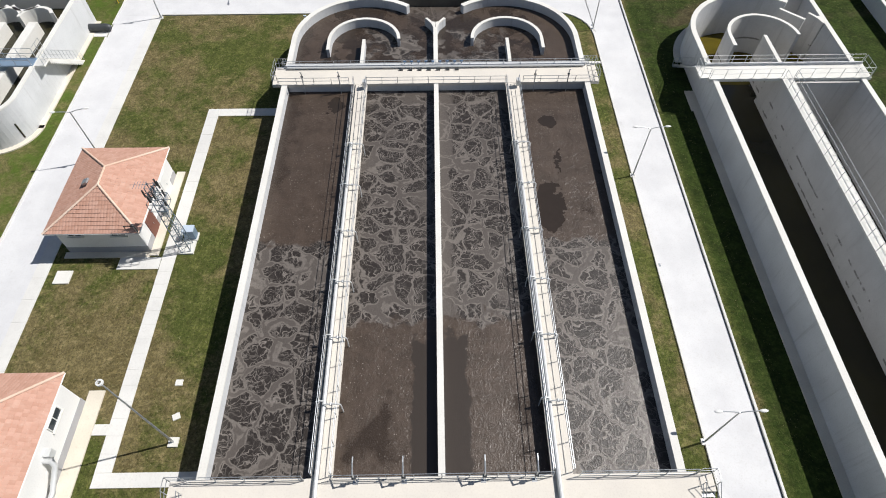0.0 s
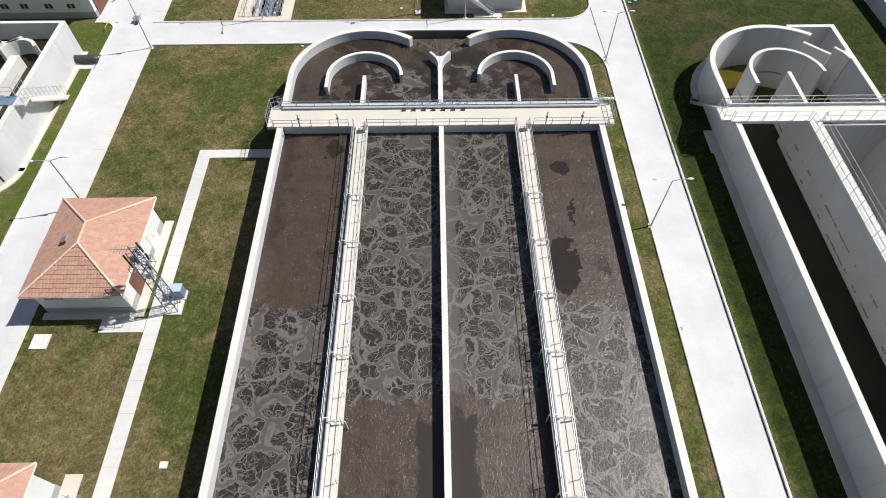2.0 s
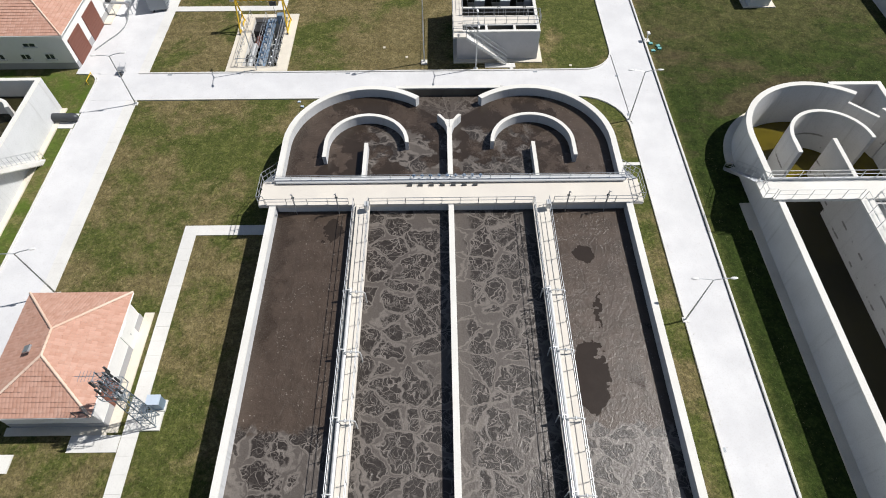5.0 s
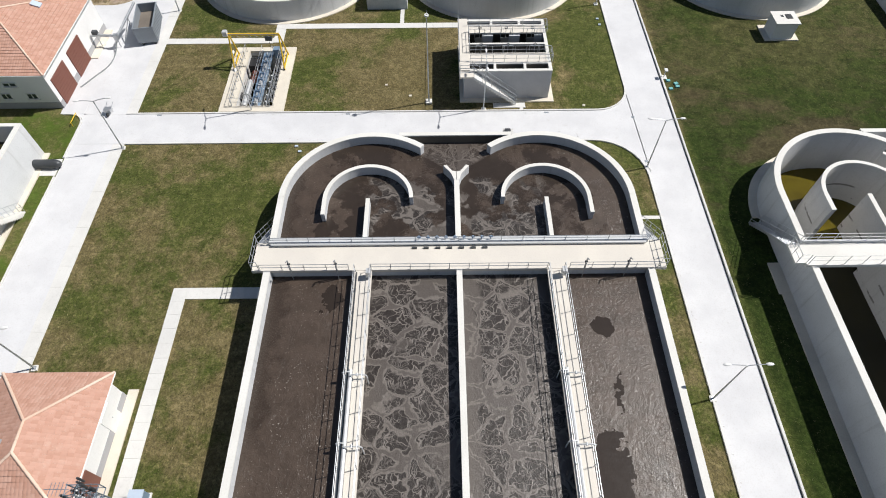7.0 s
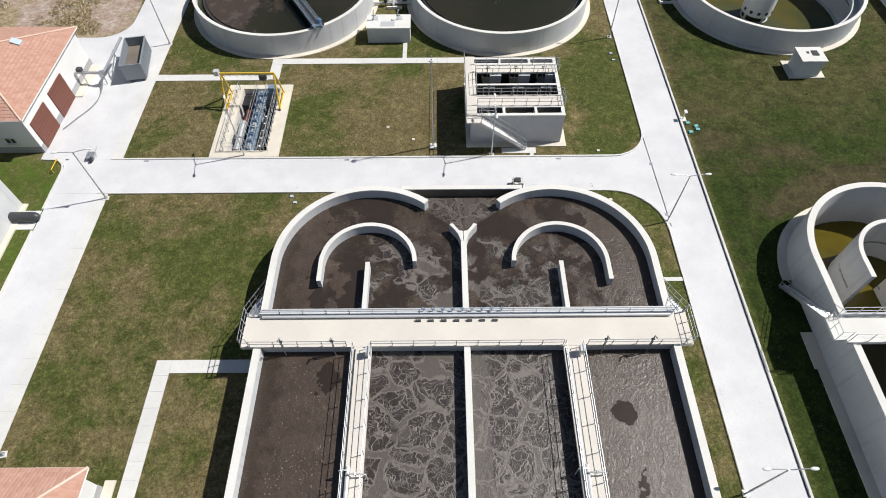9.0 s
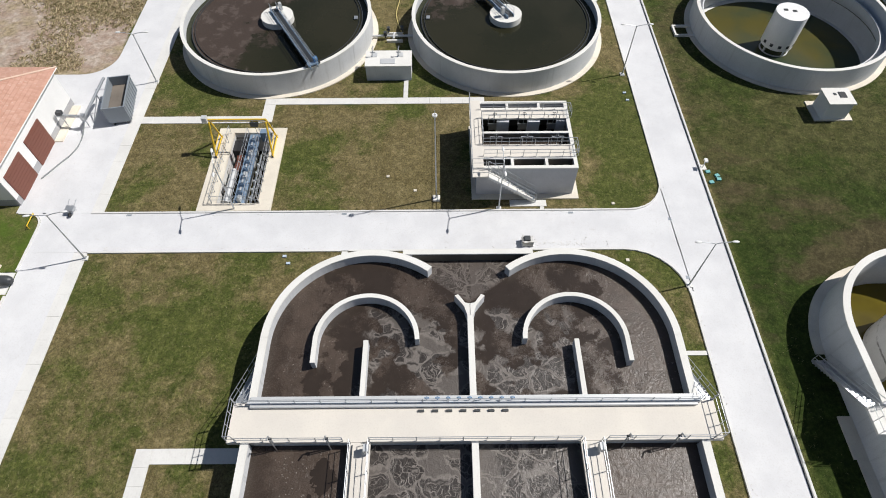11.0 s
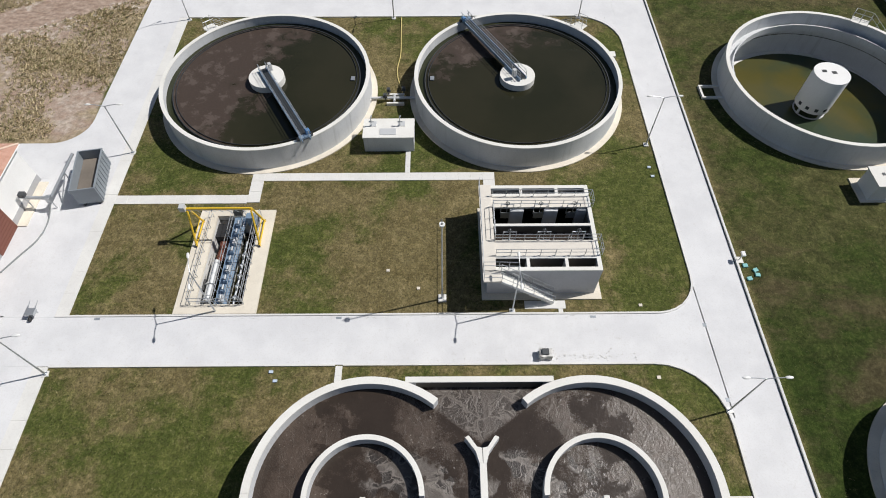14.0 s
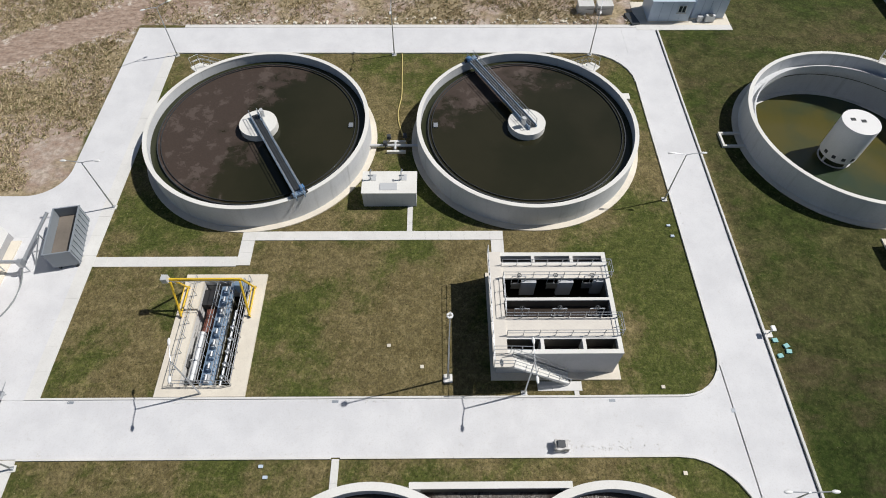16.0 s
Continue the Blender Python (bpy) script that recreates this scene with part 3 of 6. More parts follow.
# paved strip beside the west road, in separate slabs
def slab_run(name, x0, x1, y0, y1, label, step=1.0, mat=None, z=0.06):
    base = thing(name, ((x0 + x1) / 2, (y0 + y1) / 2, 0), label, "path", kind="structure")
    w, h = x1 - x0, y1 - y0
    along = 0 if w > h else 1
    k = max(1, round((w, h)[along] / step))
    s = (w, h)[along] / k
    g = 0.005
    bm = B()
    if along == 0:
        box(bm, -s / 2 + g, s / 2 - g, -h / 2, h / 2, -0.1, z)
    else:
        box(bm, -w / 2, w / 2, -s / 2 + g, s / 2 - g, -0.1, z)
    me = mesh_of("slab", bm, mat or M_PATH)
    for i in range(k):
        o = -(w, h)[along] / 2 + (i + 0.5) * s
        part("slab", me, None, base, at=((o, 0, random.uniform(-0.006, 0.006)) if along == 0 else (0, o, random.uniform(-0.006, 0.006))))
    return base


STRIP = "white concrete slab strip between road and lawn"
slab_run("pavement_1", -32.35, -31.25, -20, 61.1, STRIP, 2.0)
slab_run("pavement_2", -32.35, -31.28, 65.3, 103.9, STRIP, 2.0)
P_LABEL = "white concrete slab footpath across the lawn"
slab_run("pathway_1", -22.5, -21.4, 10.4, 45.08, P_LABEL, 1.2)
slab_run("pathway_2", -21.39, -14.5, 44.07, 45.08, P_LABEL, 1.2)
slab_run("pathway_3", -22.5, -15.0, 9.45, 10.39, P_LABEL, 1.2)
slab_run("pathway_4", -19.6, 2.4, 79.0, 79.9, P_LABEL, 1.1)
slab_run("pathway_5", -19.6, -18.5, 76.5, 78.99, P_LABEL, 1.1)
slab_run("pathway_6", -31.27, -19.61, 76.4, 77.35, P_LABEL, 1.1)
slab_run("pathway_7", 1.35, 2.4, 76.3, 78.99, P_LABEL, 1.1)
slab_run("pathway_8", -5.75, -5.3, 79.91, 82.6, "narrow concrete strip from the path to the valve box", 0.9)
slab_run("pathway_9", -10.25, -9.75, 58.75, 61.05, "narrow concrete strip between basin and road", 0.9)
slab_run("pathway_10", 14.55, 17.5, 51.55, 51.9, "narrow concrete strip from the basin stair to the road", 0.9)


def kerb(name, pts, label="low concrete kerb along the lawn's edge", w=0.14, z=0.13):
    """Kerb stones along a line, each about two metres long."""
    base = thing(name, (*pts[0], 0), label, "kerb", kind="structure")
    o = Vector(pts[0])
    for p, q in zip(pts, pts[1:]):
        p, q = Vector(p), Vector(q)
        d = q - p
        k = max(1, round(d.length / 2.5))
        bm = B()
        L = d.length / k
        box(bm, 0.006, L - 0.006, -w / 2, w / 2, -0.1, z)
        me = mesh_of("kerb_stone", bm, M_PATH)
        for i in range(k):
            ob = part("kerb_stone", me, None, base, at=(*(p + d * i / k - o), random.uniform(-0.008, 0.008)))
            ob.rotation_euler = (0, 0, math.atan2(d.y, d.x))
    return base


kerb("kerb_1", [(17.6, -20), (17.6, 56.55)] + arc_pts(13.05, 56.55, 4.55, 0, 90, 7) + [(-9.7, 61.1)])
kerb("kerb_2", [(-31.2, 61.1), (-10.3, 61.1)])
kerb("kerb_3", [(-32.3, 65.27), (14.3, 65.27)] + arc_pts(14.3, 68.57, 3.3, -90, 0, 7) + [(17.6, 98.95)] + arc_pts(12.65, 98.95, 4.95, 0, 90, 7) + [(-31.2, 103.9)])
kerb("kerb_4", [(21.68, -20), (21.68, 107.9)], "raised concrete kerb with a dark gutter beside it", 0.16, 0.2)
kerb("kerb_5", [(-36.38, -20), (-36.38, 57.0)])
kerb("kerb_6", [(-36.38, 59.3), (-36.38, 63.84)] + arc_pts(-37.8, 63.84, 1.42, 0, 90, 5) + [(-38.6, 65.28)], "low dark-edged kerb round the lawn's corner", 0.12)
slab_run("pavement_3", -31.5, 19.4, 108.41, 108.95, "pale concrete edging behind the road", 2.5)
slab_run("pavement_4", 19.41, 30.3, 107.98, 108.9, "pale concrete strip before the cabins", 2.5)
bm = box(B(), 21.52, 21.6, -20, 107.9, ROAD_Z, ROAD_Z + 0.004)
line = B()
v = [line.verts.new((x, y, ROAD_Z + 0.004)) for x, y in ((17.53, 67.6), (17.60, 67.6), (17.86, 57.0), (17.79, 57.0))]
line.faces.new(v)
bmesh.ops.solidify(line, geom=line.faces[:], thickness=0.003)
solo("road_joint", line, M_INNER, "thin dark joint running along the road", "joint", kind="structure")
solo("gutter", bm, M_DARKSTEEL, "narrow dark drain line along the kerb", "gutter", kind="structure")

# ---- twin aeration basin ----
H, WATER = 3.45, 2.52
BX = 14.45


def coped(parent, name, make):
    """make(bm, z0, z1, grow) draws the wall; the coping sits on it, slightly wider."""
    w = part(name, make(B(), -0.1, H - 0.1, 0.0), M_CONC, parent)
    part("coping", make(B(), H - 0.1, H, 0.012), M_TOP, w, "bleached top of the concrete wall")
    return w


def rect_wall(x0, x1, y0, y1):
    return lambda bm, z0, z1, g: box(bm, x0 - g, x1 + g, y0 - g, y1 + g, z0, z1)


def arc_wall(cx, cy, r0, r1, a0, a1):
    return lambda bm, z0, z1, g: ring(bm, cx, cy, r0 - g, r1 + g, z0, z1, a0, a1, 4.0)


basin = thing("aeration_basin", (0, 0, 0), "long white concrete aeration basin with four lanes of brown frothy liquor", "basin")
DECK_Y = 9.0
for side in (-1, 1):
    xo, xi = sorted((side * BX, side * (BX - 0.48)))
    coped(basin, "outer_wall", rect_wall(xo, xi, DECK_Y, 44.38))
    coped(basin, "outer_wall", rect_wall(xo, xi, 46.95, LOBE_Y))
    cx = side * 7.2
    if side < 0:
        coped(basin, "curved_wall", arc_wall(cx, LOBE_Y, LOBE_R - 0.48, LOBE_R, 52, 180))
        coped(basin, "curved_baffle", arc_wall(cx, LOBE_Y - 0.2, 3.34, 3.64, 0, 180))
    else:
        coped(basin, "curved_wall", arc_wall(cx, LOBE_Y, LOBE_R - 0.48, LOBE_R, 0, 128))
        coped(basin, "curved_baffle", arc_wall(cx, LOBE_Y - 0.2, 3.34, 3.64, 0, 180))
    xa, xb = sorted((cx + side * 3.34, cx + side * 3.64))
    coped(basin, "baffle_wall", rect_wall(xa, xb, 49.7, LOBE_Y - 0.215))
    coped(basin, "baffle_wall", rect_wall(cx - 0.15, cx + 0.15, 46.95, 51.3))
    # walkway wall between the lanes, carried on the divider
    wx = -7.08 if side < 0 else 7.13
    part("divider_wall", box(B(), wx - 0.4, wx + 0.4, DECK_Y, 44.38, -0.1, H - 0.22), M_CONC, basin)
    part("walkway", bevel(box(B(), wx - 0.63, wx + 0.63, DECK_Y, 44.38, H - 0.21, H)), M_DECK, basin, "beige concrete walkway slab")
coped(basin, "middle_wall", rect_wall(-0.2, 0.2, DECK_Y, 44.38))
coped(basin, "middle_wall", rect_wall(-0.2, 0.2, 46.95, 53.2))
part("back_wall", box(B(), -4.9, 4.9, 58.42, 58.77, -0.1, H - 0.1), M_CONC, basin)
# the lining's colour holds the wall's shade as well as its wet stain
part("wet_lining", box(B(), -4.2, 4.2, 58.385, 58.418, WATER - 0.4, H - 0.16), M_DARKCONC, basin, "dark lining on the back wall, wet stain and shade in its colour")
part("coping", box(B(), -4.9, 4.9, 58.38, 58.78, H - 0.098, H - 0.004), M_TOP, basin)
# the forked end of the middle wall
for side in (-1, 1):
    pts = [(side * 0.02, 53.2), (side * 0.21, 53.2), (side * 0.42, 53.9), (side * 0.74, 54.35), (side * 1.08, 54.78), (side * 0.82, 54.88), (side * 0.34, 54.2), (side * 0.02, 54.12)]
    if side < 0:
        pts = pts[::-1]
    fork = part("fork_wall", prism(B(), pts, -0.1, H - 0.1), M_CONC, basin)
    part("coping", prism(B(), pts, H - 0.098, H), M_TOP, fork)
# near end wall and deck; cross bridge
part("end_deck", bevel(box(B(), -15.05, 15.05, 5.6, DECK_Y - 0.002, H - 0.3, H)), M_DECK, basin, "beige concrete end deck")
part("end_wall", box(B(), -BX, BX, 8.5, DECK_Y - 0.004, -0.1, H - 0.302), M_CONC, basin)
part("end_wall", box(B(), -BX, BX, 5.9, 6.3, -0.1, H - 0.302), M_CONC, basin)
part("bridge_deck", bevel(box(B(), -15.35, 15.35, 44.4, 46.93, H - 0.28, H)), M_DECK, basin, "beige concrete cross bridge")
part("bridge_beam", box(B(), -BX + 0.5, BX - 0.5, 44.5, 44.85, WATER - 0.4, H - 0.282), M_CONC, basin)
part("bridge_beam", box(B(), -BX + 0.5, BX - 0.5, 46.45, 46.8, WATER - 0.4, H - 0.282), M_CONC, basin)
for s in (-1, 1):
    part("bridge_pier", box(B(), s * 14.2 - 0.3, s * 14.2 + 0.3, 44.5, 46.8, -0.1, H - 0.283), M_CONC, basin)
part("footing", box(B(), -BX - 0.25, -BX - 0.01, 6, LOBE_Y, -0.1, 0.1), M_FOOT, basin)
part("footing", box(B(), BX + 0.01, BX + 0.25, 6, LOBE_Y, -0.1, 0.1), M_FOOT, basin)
# pipe trough and parapet on the far side of the bridge
part("parapet", box(B(), -14.4, 14.4, 46.72, 46.94, H + 0.002, H + 0.28), M_CONC, basin)
part("trough", box(B(), -14.3, 14.3, 47.0, 47.3, H - 0.2, H + 0.12), M_PIPE, basin, "grey steel trough")
part("main_pipe", bar(B(), (-14.2, 46.62, H + 0.18), (14.2, 46.62, H + 0.18), 0.1, 10), M_PIPE, basin, "grey air pipe", True)
railing(basin, [(-14.6, 46.83, H + 0.28), (14.6, 46.83, H + 0.28)], 0.5, 1.6)
railing(basin, [(-14.7, 44.47, H), (-8.15, 44.47, H)], 0.7, 1.5)
railing(basin, [(-6.5, 44.47, H), (6.5, 44.47, H)], 0.7, 1.5)
railing(basin, [(8.15, 44.47, H), (14.7, 44.47, H)], 0.7, 1.5)
for s in (-1, 1):
    wx = -7.08 if s < 0 else 7.13
    railing(basin, [(wx - 0.58, DECK_Y + 0.1, H), (wx - 0.58, 44.3, H)], 1.0, 1.75)
    railing(basin, [(wx + 0.58, DECK_Y + 0.1, H), (wx + 0.58, 44.3, H)], 1.0, 1.75)
    # long air header on the walkway, with a hooked dropper every few metres
    px = wx - 0.28
    head = part("air_header", pipe(B(), [(px, 7.2, H + 0.2), (px, 36.5, H + 0.2)], 0.14, 10), M_PIPE, basin, "long pale air header pipe", True)
    part("cable_duct", box(B(), px - 0.22, px - 0.16, 9.2, 44.2, H + 0.01, H + 0.09), M_DARKSTEEL, basin, "dark cable duct")
    hook = B()
    pipe(hook, [(0, 0, 0.2), (0, 0, 0.45), (0.2, 0, 0.55), (0.95, 0, 0.55), (1.1, 0, 0.35), (1.1, 0, -1.1)], 0.045, 8)
    bar(hook, (0.5, -0.1, 0.55), (0.5, 0.1, 0.55), 0.08, 8)
    hook_me = mesh_of("dropper_pipe", hook, M_PIPE, True)
    back = B()
    pipe(back, [(0, 0.25, 0.2), (0, 0.25, 0.4), (-0.25, 0.25, 0.45), (-0.5, 0.25, 0.3), (-0.5, 0.25, -1.1)], 0.04, 8)
    back_me = mesh_of("dropper_pipe", back, M_PIPE, True)
    for yy in (13.3, 17.9, 22.3, 26.8, 31.4, 36.0):
        part("dropper_pipe", hook_me, None, basin, at=(px, yy, H))
        part("dropper_pipe", back_me, None, basin, at=(px, yy, H))
    part("junction_box", bevel(box(B(), wx + 0.3, wx + 0.62, 43.6, 44.05, H + 0.25, H + 0.85), 0.03), M_PIPE, basin)
# end deck rails, pipes and davits
railing(basin, [(-14.9, DECK_Y - 0.12, H), (-8.1, DECK_Y - 0.12, H)], 1.05, 1.6, toe=True)
railing(basin, [(-6.5, DECK_Y - 0.12, H), (6.5, DECK_Y - 0.12, H)], 1.05, 1.6, toe=True)
railing(basin, [(8.1, DECK_Y - 0.12, H), (14.9, DECK_Y - 0.12, H)], 1.05, 1.6, toe=True)
part("end_pipe", pipe(B(), [(-7.68, 7.2, H + 0.2), (-15.0, 7.1, H + 0.2)], 0.14, 10), M_PIPE, basin, smooth=True)
part("end_pipe", pipe(B(), [(6.96, 7.2, H + 0.2), (6.96, 5.7, H + 0.2)], 0.14, 10), M_PIPE, basin, smooth=True)
for x0 in (-5.05, -2.2, 2.45, 5.45):
    dv = B()
    pipe(dv, [(0, 0, 0), (0, 0, 1.7), (0, 0.55, 2.0), (0, 0.9, 2.0)], 0.045, 8)
    box(dv, -0.15, 0.15, -0.15, 0.15, 0, 0.03)
    d = part("davit", dv, M_STEEL, basin, "steel lifting davit", at=(x0, DECK_Y - 0.25, H))
    w = B()
    bar(w, (-0.12, 0, 1.0), (0.12, 0, 1.0), 0.1, 8)
    part("winch", w, M_DARKSTEEL, d)
for x0 in (-12.4, -9.0, 9.2, 12.3):
    dv = B()
    pipe(dv, [(0, 0, 0), (0, 0, 1.4), (0, -0.3, 1.65)], 0.045, 8)
    bar(dv, (0, -0.12, 1.0), (0, -0.12, -1.2), 0.035, 8)
    d = part("mixer_mast", dv, M_STEEL, basin, "steel guide mast for a mixer", at=(x0, 44.36, H))
    part("winch", bar(B(), (-0.1, 0, 0.95), (0.1, 0, 0.95), 0.08, 8), M_DARKSTEEL, d)
for i in range(9):
    x0 = -3.0 + 0.68 * i
    vb = B()
    bar(vb, (0, 0, 0), (0, 0, 0.24), 0.045, 8), bar(vb, (-0.14, 0, 0.26), (0.14, 0, 0.26), 0.06, 8)
    v = part("valve", vb, M_BLUE, basin, "small blue valve", at=(x0, 46.98, H + 0.28))
    part("hand_wheel", disc(B(), 0, 0, 0.08, 0.33, 0.36, 12), M_BLUEGREY, v)
# row of dark boxes standing in for short shadows beside the parapet
for i in range(7):
    part("cable_gland", bevel(box(B(), -0.19, 0.19, -0.07, 0.07, 0, 0.12), 0.02), M_DARKSTEEL, basin, "small dark box standing for a short shadow on the deck", at=(-3.35 + 0.89 * i, 46.32, H + 0.002))
# stairs at the bridge's ends and at the near deck
stairs(basin, -14.92, 46.95, H, 0, 1, 0.75, 17)
railing(basin, [(-14.8, 44.5, H), (-15.3, 44.5, H), (-15.3, 46.9, H)], 1.0, 0.8)
railing(basin, [(14.8, 44.5, H), (15.3, 44.5, H), (15.3, 46.9, H)], 1.0, 0.8)
stairs(basin, 14.92, 46.95, H, 0, 1, 0.75, 17)
stairs(basin, 15.5, 8.2, H, 0, -1, 0.85, 17)
part("landing", box(B(), 15.06, 15.95, 7.9, 8.95, H - 0.1, H), M_DECK, basin)
railing(basin, [(15.1, 8.92, H), (15.93, 8.92, H), (15.93, 8.2, H)], 1.05, 0.8)
part("landing", box(B(), -15.95, -15.06, 7.9, 8.95, H - 0.1, H), M_DECK, basin)
railing(basin, [(-15.1, 8.92, H), (-15.93, 8.92, H), (-15.93, 8.2, H)], 1.05, 0.8)
stairs(basin, -15.5, 8.2, H, 0, -1, 0.85, 17)
# liquor
bm = B()
prism(bm, [(-14.2, 8.8), (14.2, 8.8), (14.2, LOBE_Y)] + arc_pts(7.2, LOBE_Y, 7.0, 0, 110, 16) + [(4.8, 58.45), (-4.8, 58.45)] + arc_pts(-7.2, LOBE_Y, 7.0, 70, 180, 16), 0.3, WATER)
solo("water_1", bm, M_SLUDGE, "brown aerated liquor with webs of pale foam and gritty scum", "liquor", kind="structure")

# ---- empty tank east of the road ----
FLOOR, DEEP = -1.15, -3.2          # the east lane lies deeper
tank = thing("empty_tank", (TX, 0, 0), "empty white concrete basin with curved baffle walls and a railed walkway", "basin")


def coped2(name, make, z0=FLOOR - 0.1):
    w = part(name, make(B(), z0, H - 0.1, 0.0), M_INNER if "baffle" in name or "inner" in name else M_CONC, tank)
    part("coping", make(B(), H - 0.1, H, 0.012), M_TOP, w, "bleached top of the concrete wall")


coped2("outer_wall", rect_wall(0, 0.48, 2.0, 44.38))
coped2("outer_wall", rect_wall(0, 0.48, 46.6, LOBE_Y))
part("outer_wall", box(B(), 0.0, 0.48, 44.381, 46.599, FLOOR - 0.1, H - 0.201), M_CONC, tank)
coped2("outer_wall", rect_wall(14.05, 14.5, 2.0, 58.75), DEEP - 0.1)
coped2("curved_wall", arc_wall(7.25, LOBE_Y, LOBE_R - 0.48, LOBE_R, 52, 180))
coped2("inner_back_wall", rect_wall(9.6, 14.04, 58.35, 58.75))
coped2("curved_baffle", arc_wall(7.25, LOBE_Y - 0.2, 3.34, 3.64, 0, 180))
coped2("baffle_wall", rect_wall(3.59, 3.93, 49.7, LOBE_Y - 0.215))
coped2("baffle_wall", rect_wall(7.08, 7.42, 46.6, 51.3))
coped2("baffle_fork", lambda bm, z0, z1, g: prism(bm, [(14.04, 53.2), (14.04, 54.4), (13.7, 54.45), (13.25, 55.1), (13.0, 54.98), (13.4, 54.4), (13.7, 53.9), (13.9, 53.2)], z0, z1))
coped2("diagonal_baffle", lambda bm, z0, z1, g: prism(bm, [(10.25, 55.78), (12.19, 53.8), (12.4, 54.0), (10.46, 55.98)], z0, z1))
coped2("inner_divider", rect_wall(6.55, 7.0, 2.0, 44.38), DEEP - 0.1)
part("walkway", bevel(box(B(), 6.5, 7.55, 2.0, 44.38, H + 0.002, H + 0.1)), M_TOP, tank)
part("bridge_deck", bevel(box(B(), -0.4, 15.0, 44.4, 46.55, H - 0.2, H + 0.1)), M_TOP, tank, "white concrete cross bridge")
part("bridge_beam", box(B(), 0.5, 14.04, 46.1, 46.5, H - 0.7, H - 0.2), M_CONC, tank)
part("parapet", box(B(), -0.3, 14.9, 46.4, 46.56, H + 0.102, H + 0.32), M_CONC, tank)
part("floor_slab", box(B(), 0.3, 6.6, 2, 58.6, FLOOR - 0.2, FLOOR), M_INNER, tank)
part("floor_slab", box(B(), 6.601, 14.3, 44.3, 58.6, FLOOR - 0.2, FLOOR), M_INNER, tank)
part("floor_slab", box(B(), 6.601, 14.3, 2, 44.299, DEEP - 0.2, DEEP), M_INNER, tank)
part("lane_end_wall", box(B(), 7.01, 14.04, 44.1, 44.299, DEEP, H - 0.21), M_INNER, tank)
railing(tank, [(-0.3, 46.48, H + 0.32), (14.8, 46.48, H + 0.32)], 0.85, 1.3, M_LAMPWHITE)
railing(tank, [(-0.3, 44.48, H + 0.1), (6.4, 44.48, H + 0.1)], 1.05, 1.3, M_LAMPWHITE)
railing(tank, [(7.8, 44.48, H + 0.1), (14.8, 44.48, H + 0.1)], 1.05, 1.3, M_LAMPWHITE)
railing(tank, [(6.56, 2.0, H + 0.1), (6.56, 44.3, H + 0.1)], 1.05, 1.4, M_LAMPWHITE)
railing(tank, [(7.5, 2.0, H + 0.1), (7.5, 44.3, H + 0.1)], 1.05, 1.4, M_STEEL)
railing(tank, [(14.9, 44.5, H + 0.1), (14.9, 46.4, H + 0.1)], 1.05, 1.0, M_STEEL)
part("footing", box(B(), -0.75, -0.01, 2, 44.0, -0.1, 0.12), M_FOOT, tank)
part("footing", ring(B(), 7.25, LOBE_Y, LOBE_R + 0.005, LOBE_R + 0.7, -0.1, 0.12, 60, 180), M_FOOT, tank)
part("footing", box(B(), -0.95, -0.01, 44.01, 46.9, -0.1, 0.12), M_FOOT, tank)
part("inner_divider", box(B(), 6.55, 7.4, 44.381, 46.599, FLOOR - 0.1, H - 0.201), M_INNER, tank)
stairs(tank, -0.75, 46.2, H + 0.1, 0, 1, 0.85, 18)
part("landing", box(B(), -1.2, -0.41, 44.6, 46.4, H - 0.1, H + 0.1), M_TOP, tank)
railing(tank, [(-0.4, 44.62, H + 0.1), (-1.15, 44.62, H + 0.1), (-1.15, 46.2, H + 0.1)], 1.05, 0.9, M_LAMPWHITE)
solo("water_12", box(B(), TX + 7.01, TX + 14.04, 2.2, 44.09, DEEP + 0.002, DEEP + 0.08), M_OLIVE, "dark olive rain water in the tank's deeper lane", "water", kind="structure")
solo("water_2", prism(B(), [(TX + 0.49, 2.2), (TX + 6.54, 2.2), (TX + 6.54, 44.31), (TX + 14.04, 44.31), (TX + 14.04, 49.2), (TX + 0.49, 49.2)], FLOOR + 0.002, FLOOR + 0.08), M_OLIVE, "shallow dark olive rain water on the tank floor", "water", kind="structure")
solo("water_3", prism(B(), [(TX + 0.55, 49.21), (TX + 14.04, 49.21), (TX + 14.04, 58.2)] + arc_pts(TX + 7.25, LOBE_Y, 6.7, 90, 178, 12), FLOOR + 0.002, FLOOR + 0.08), M_YELLOWW, "yellow-green shallow water on the tank floor", "water", kind="structure")

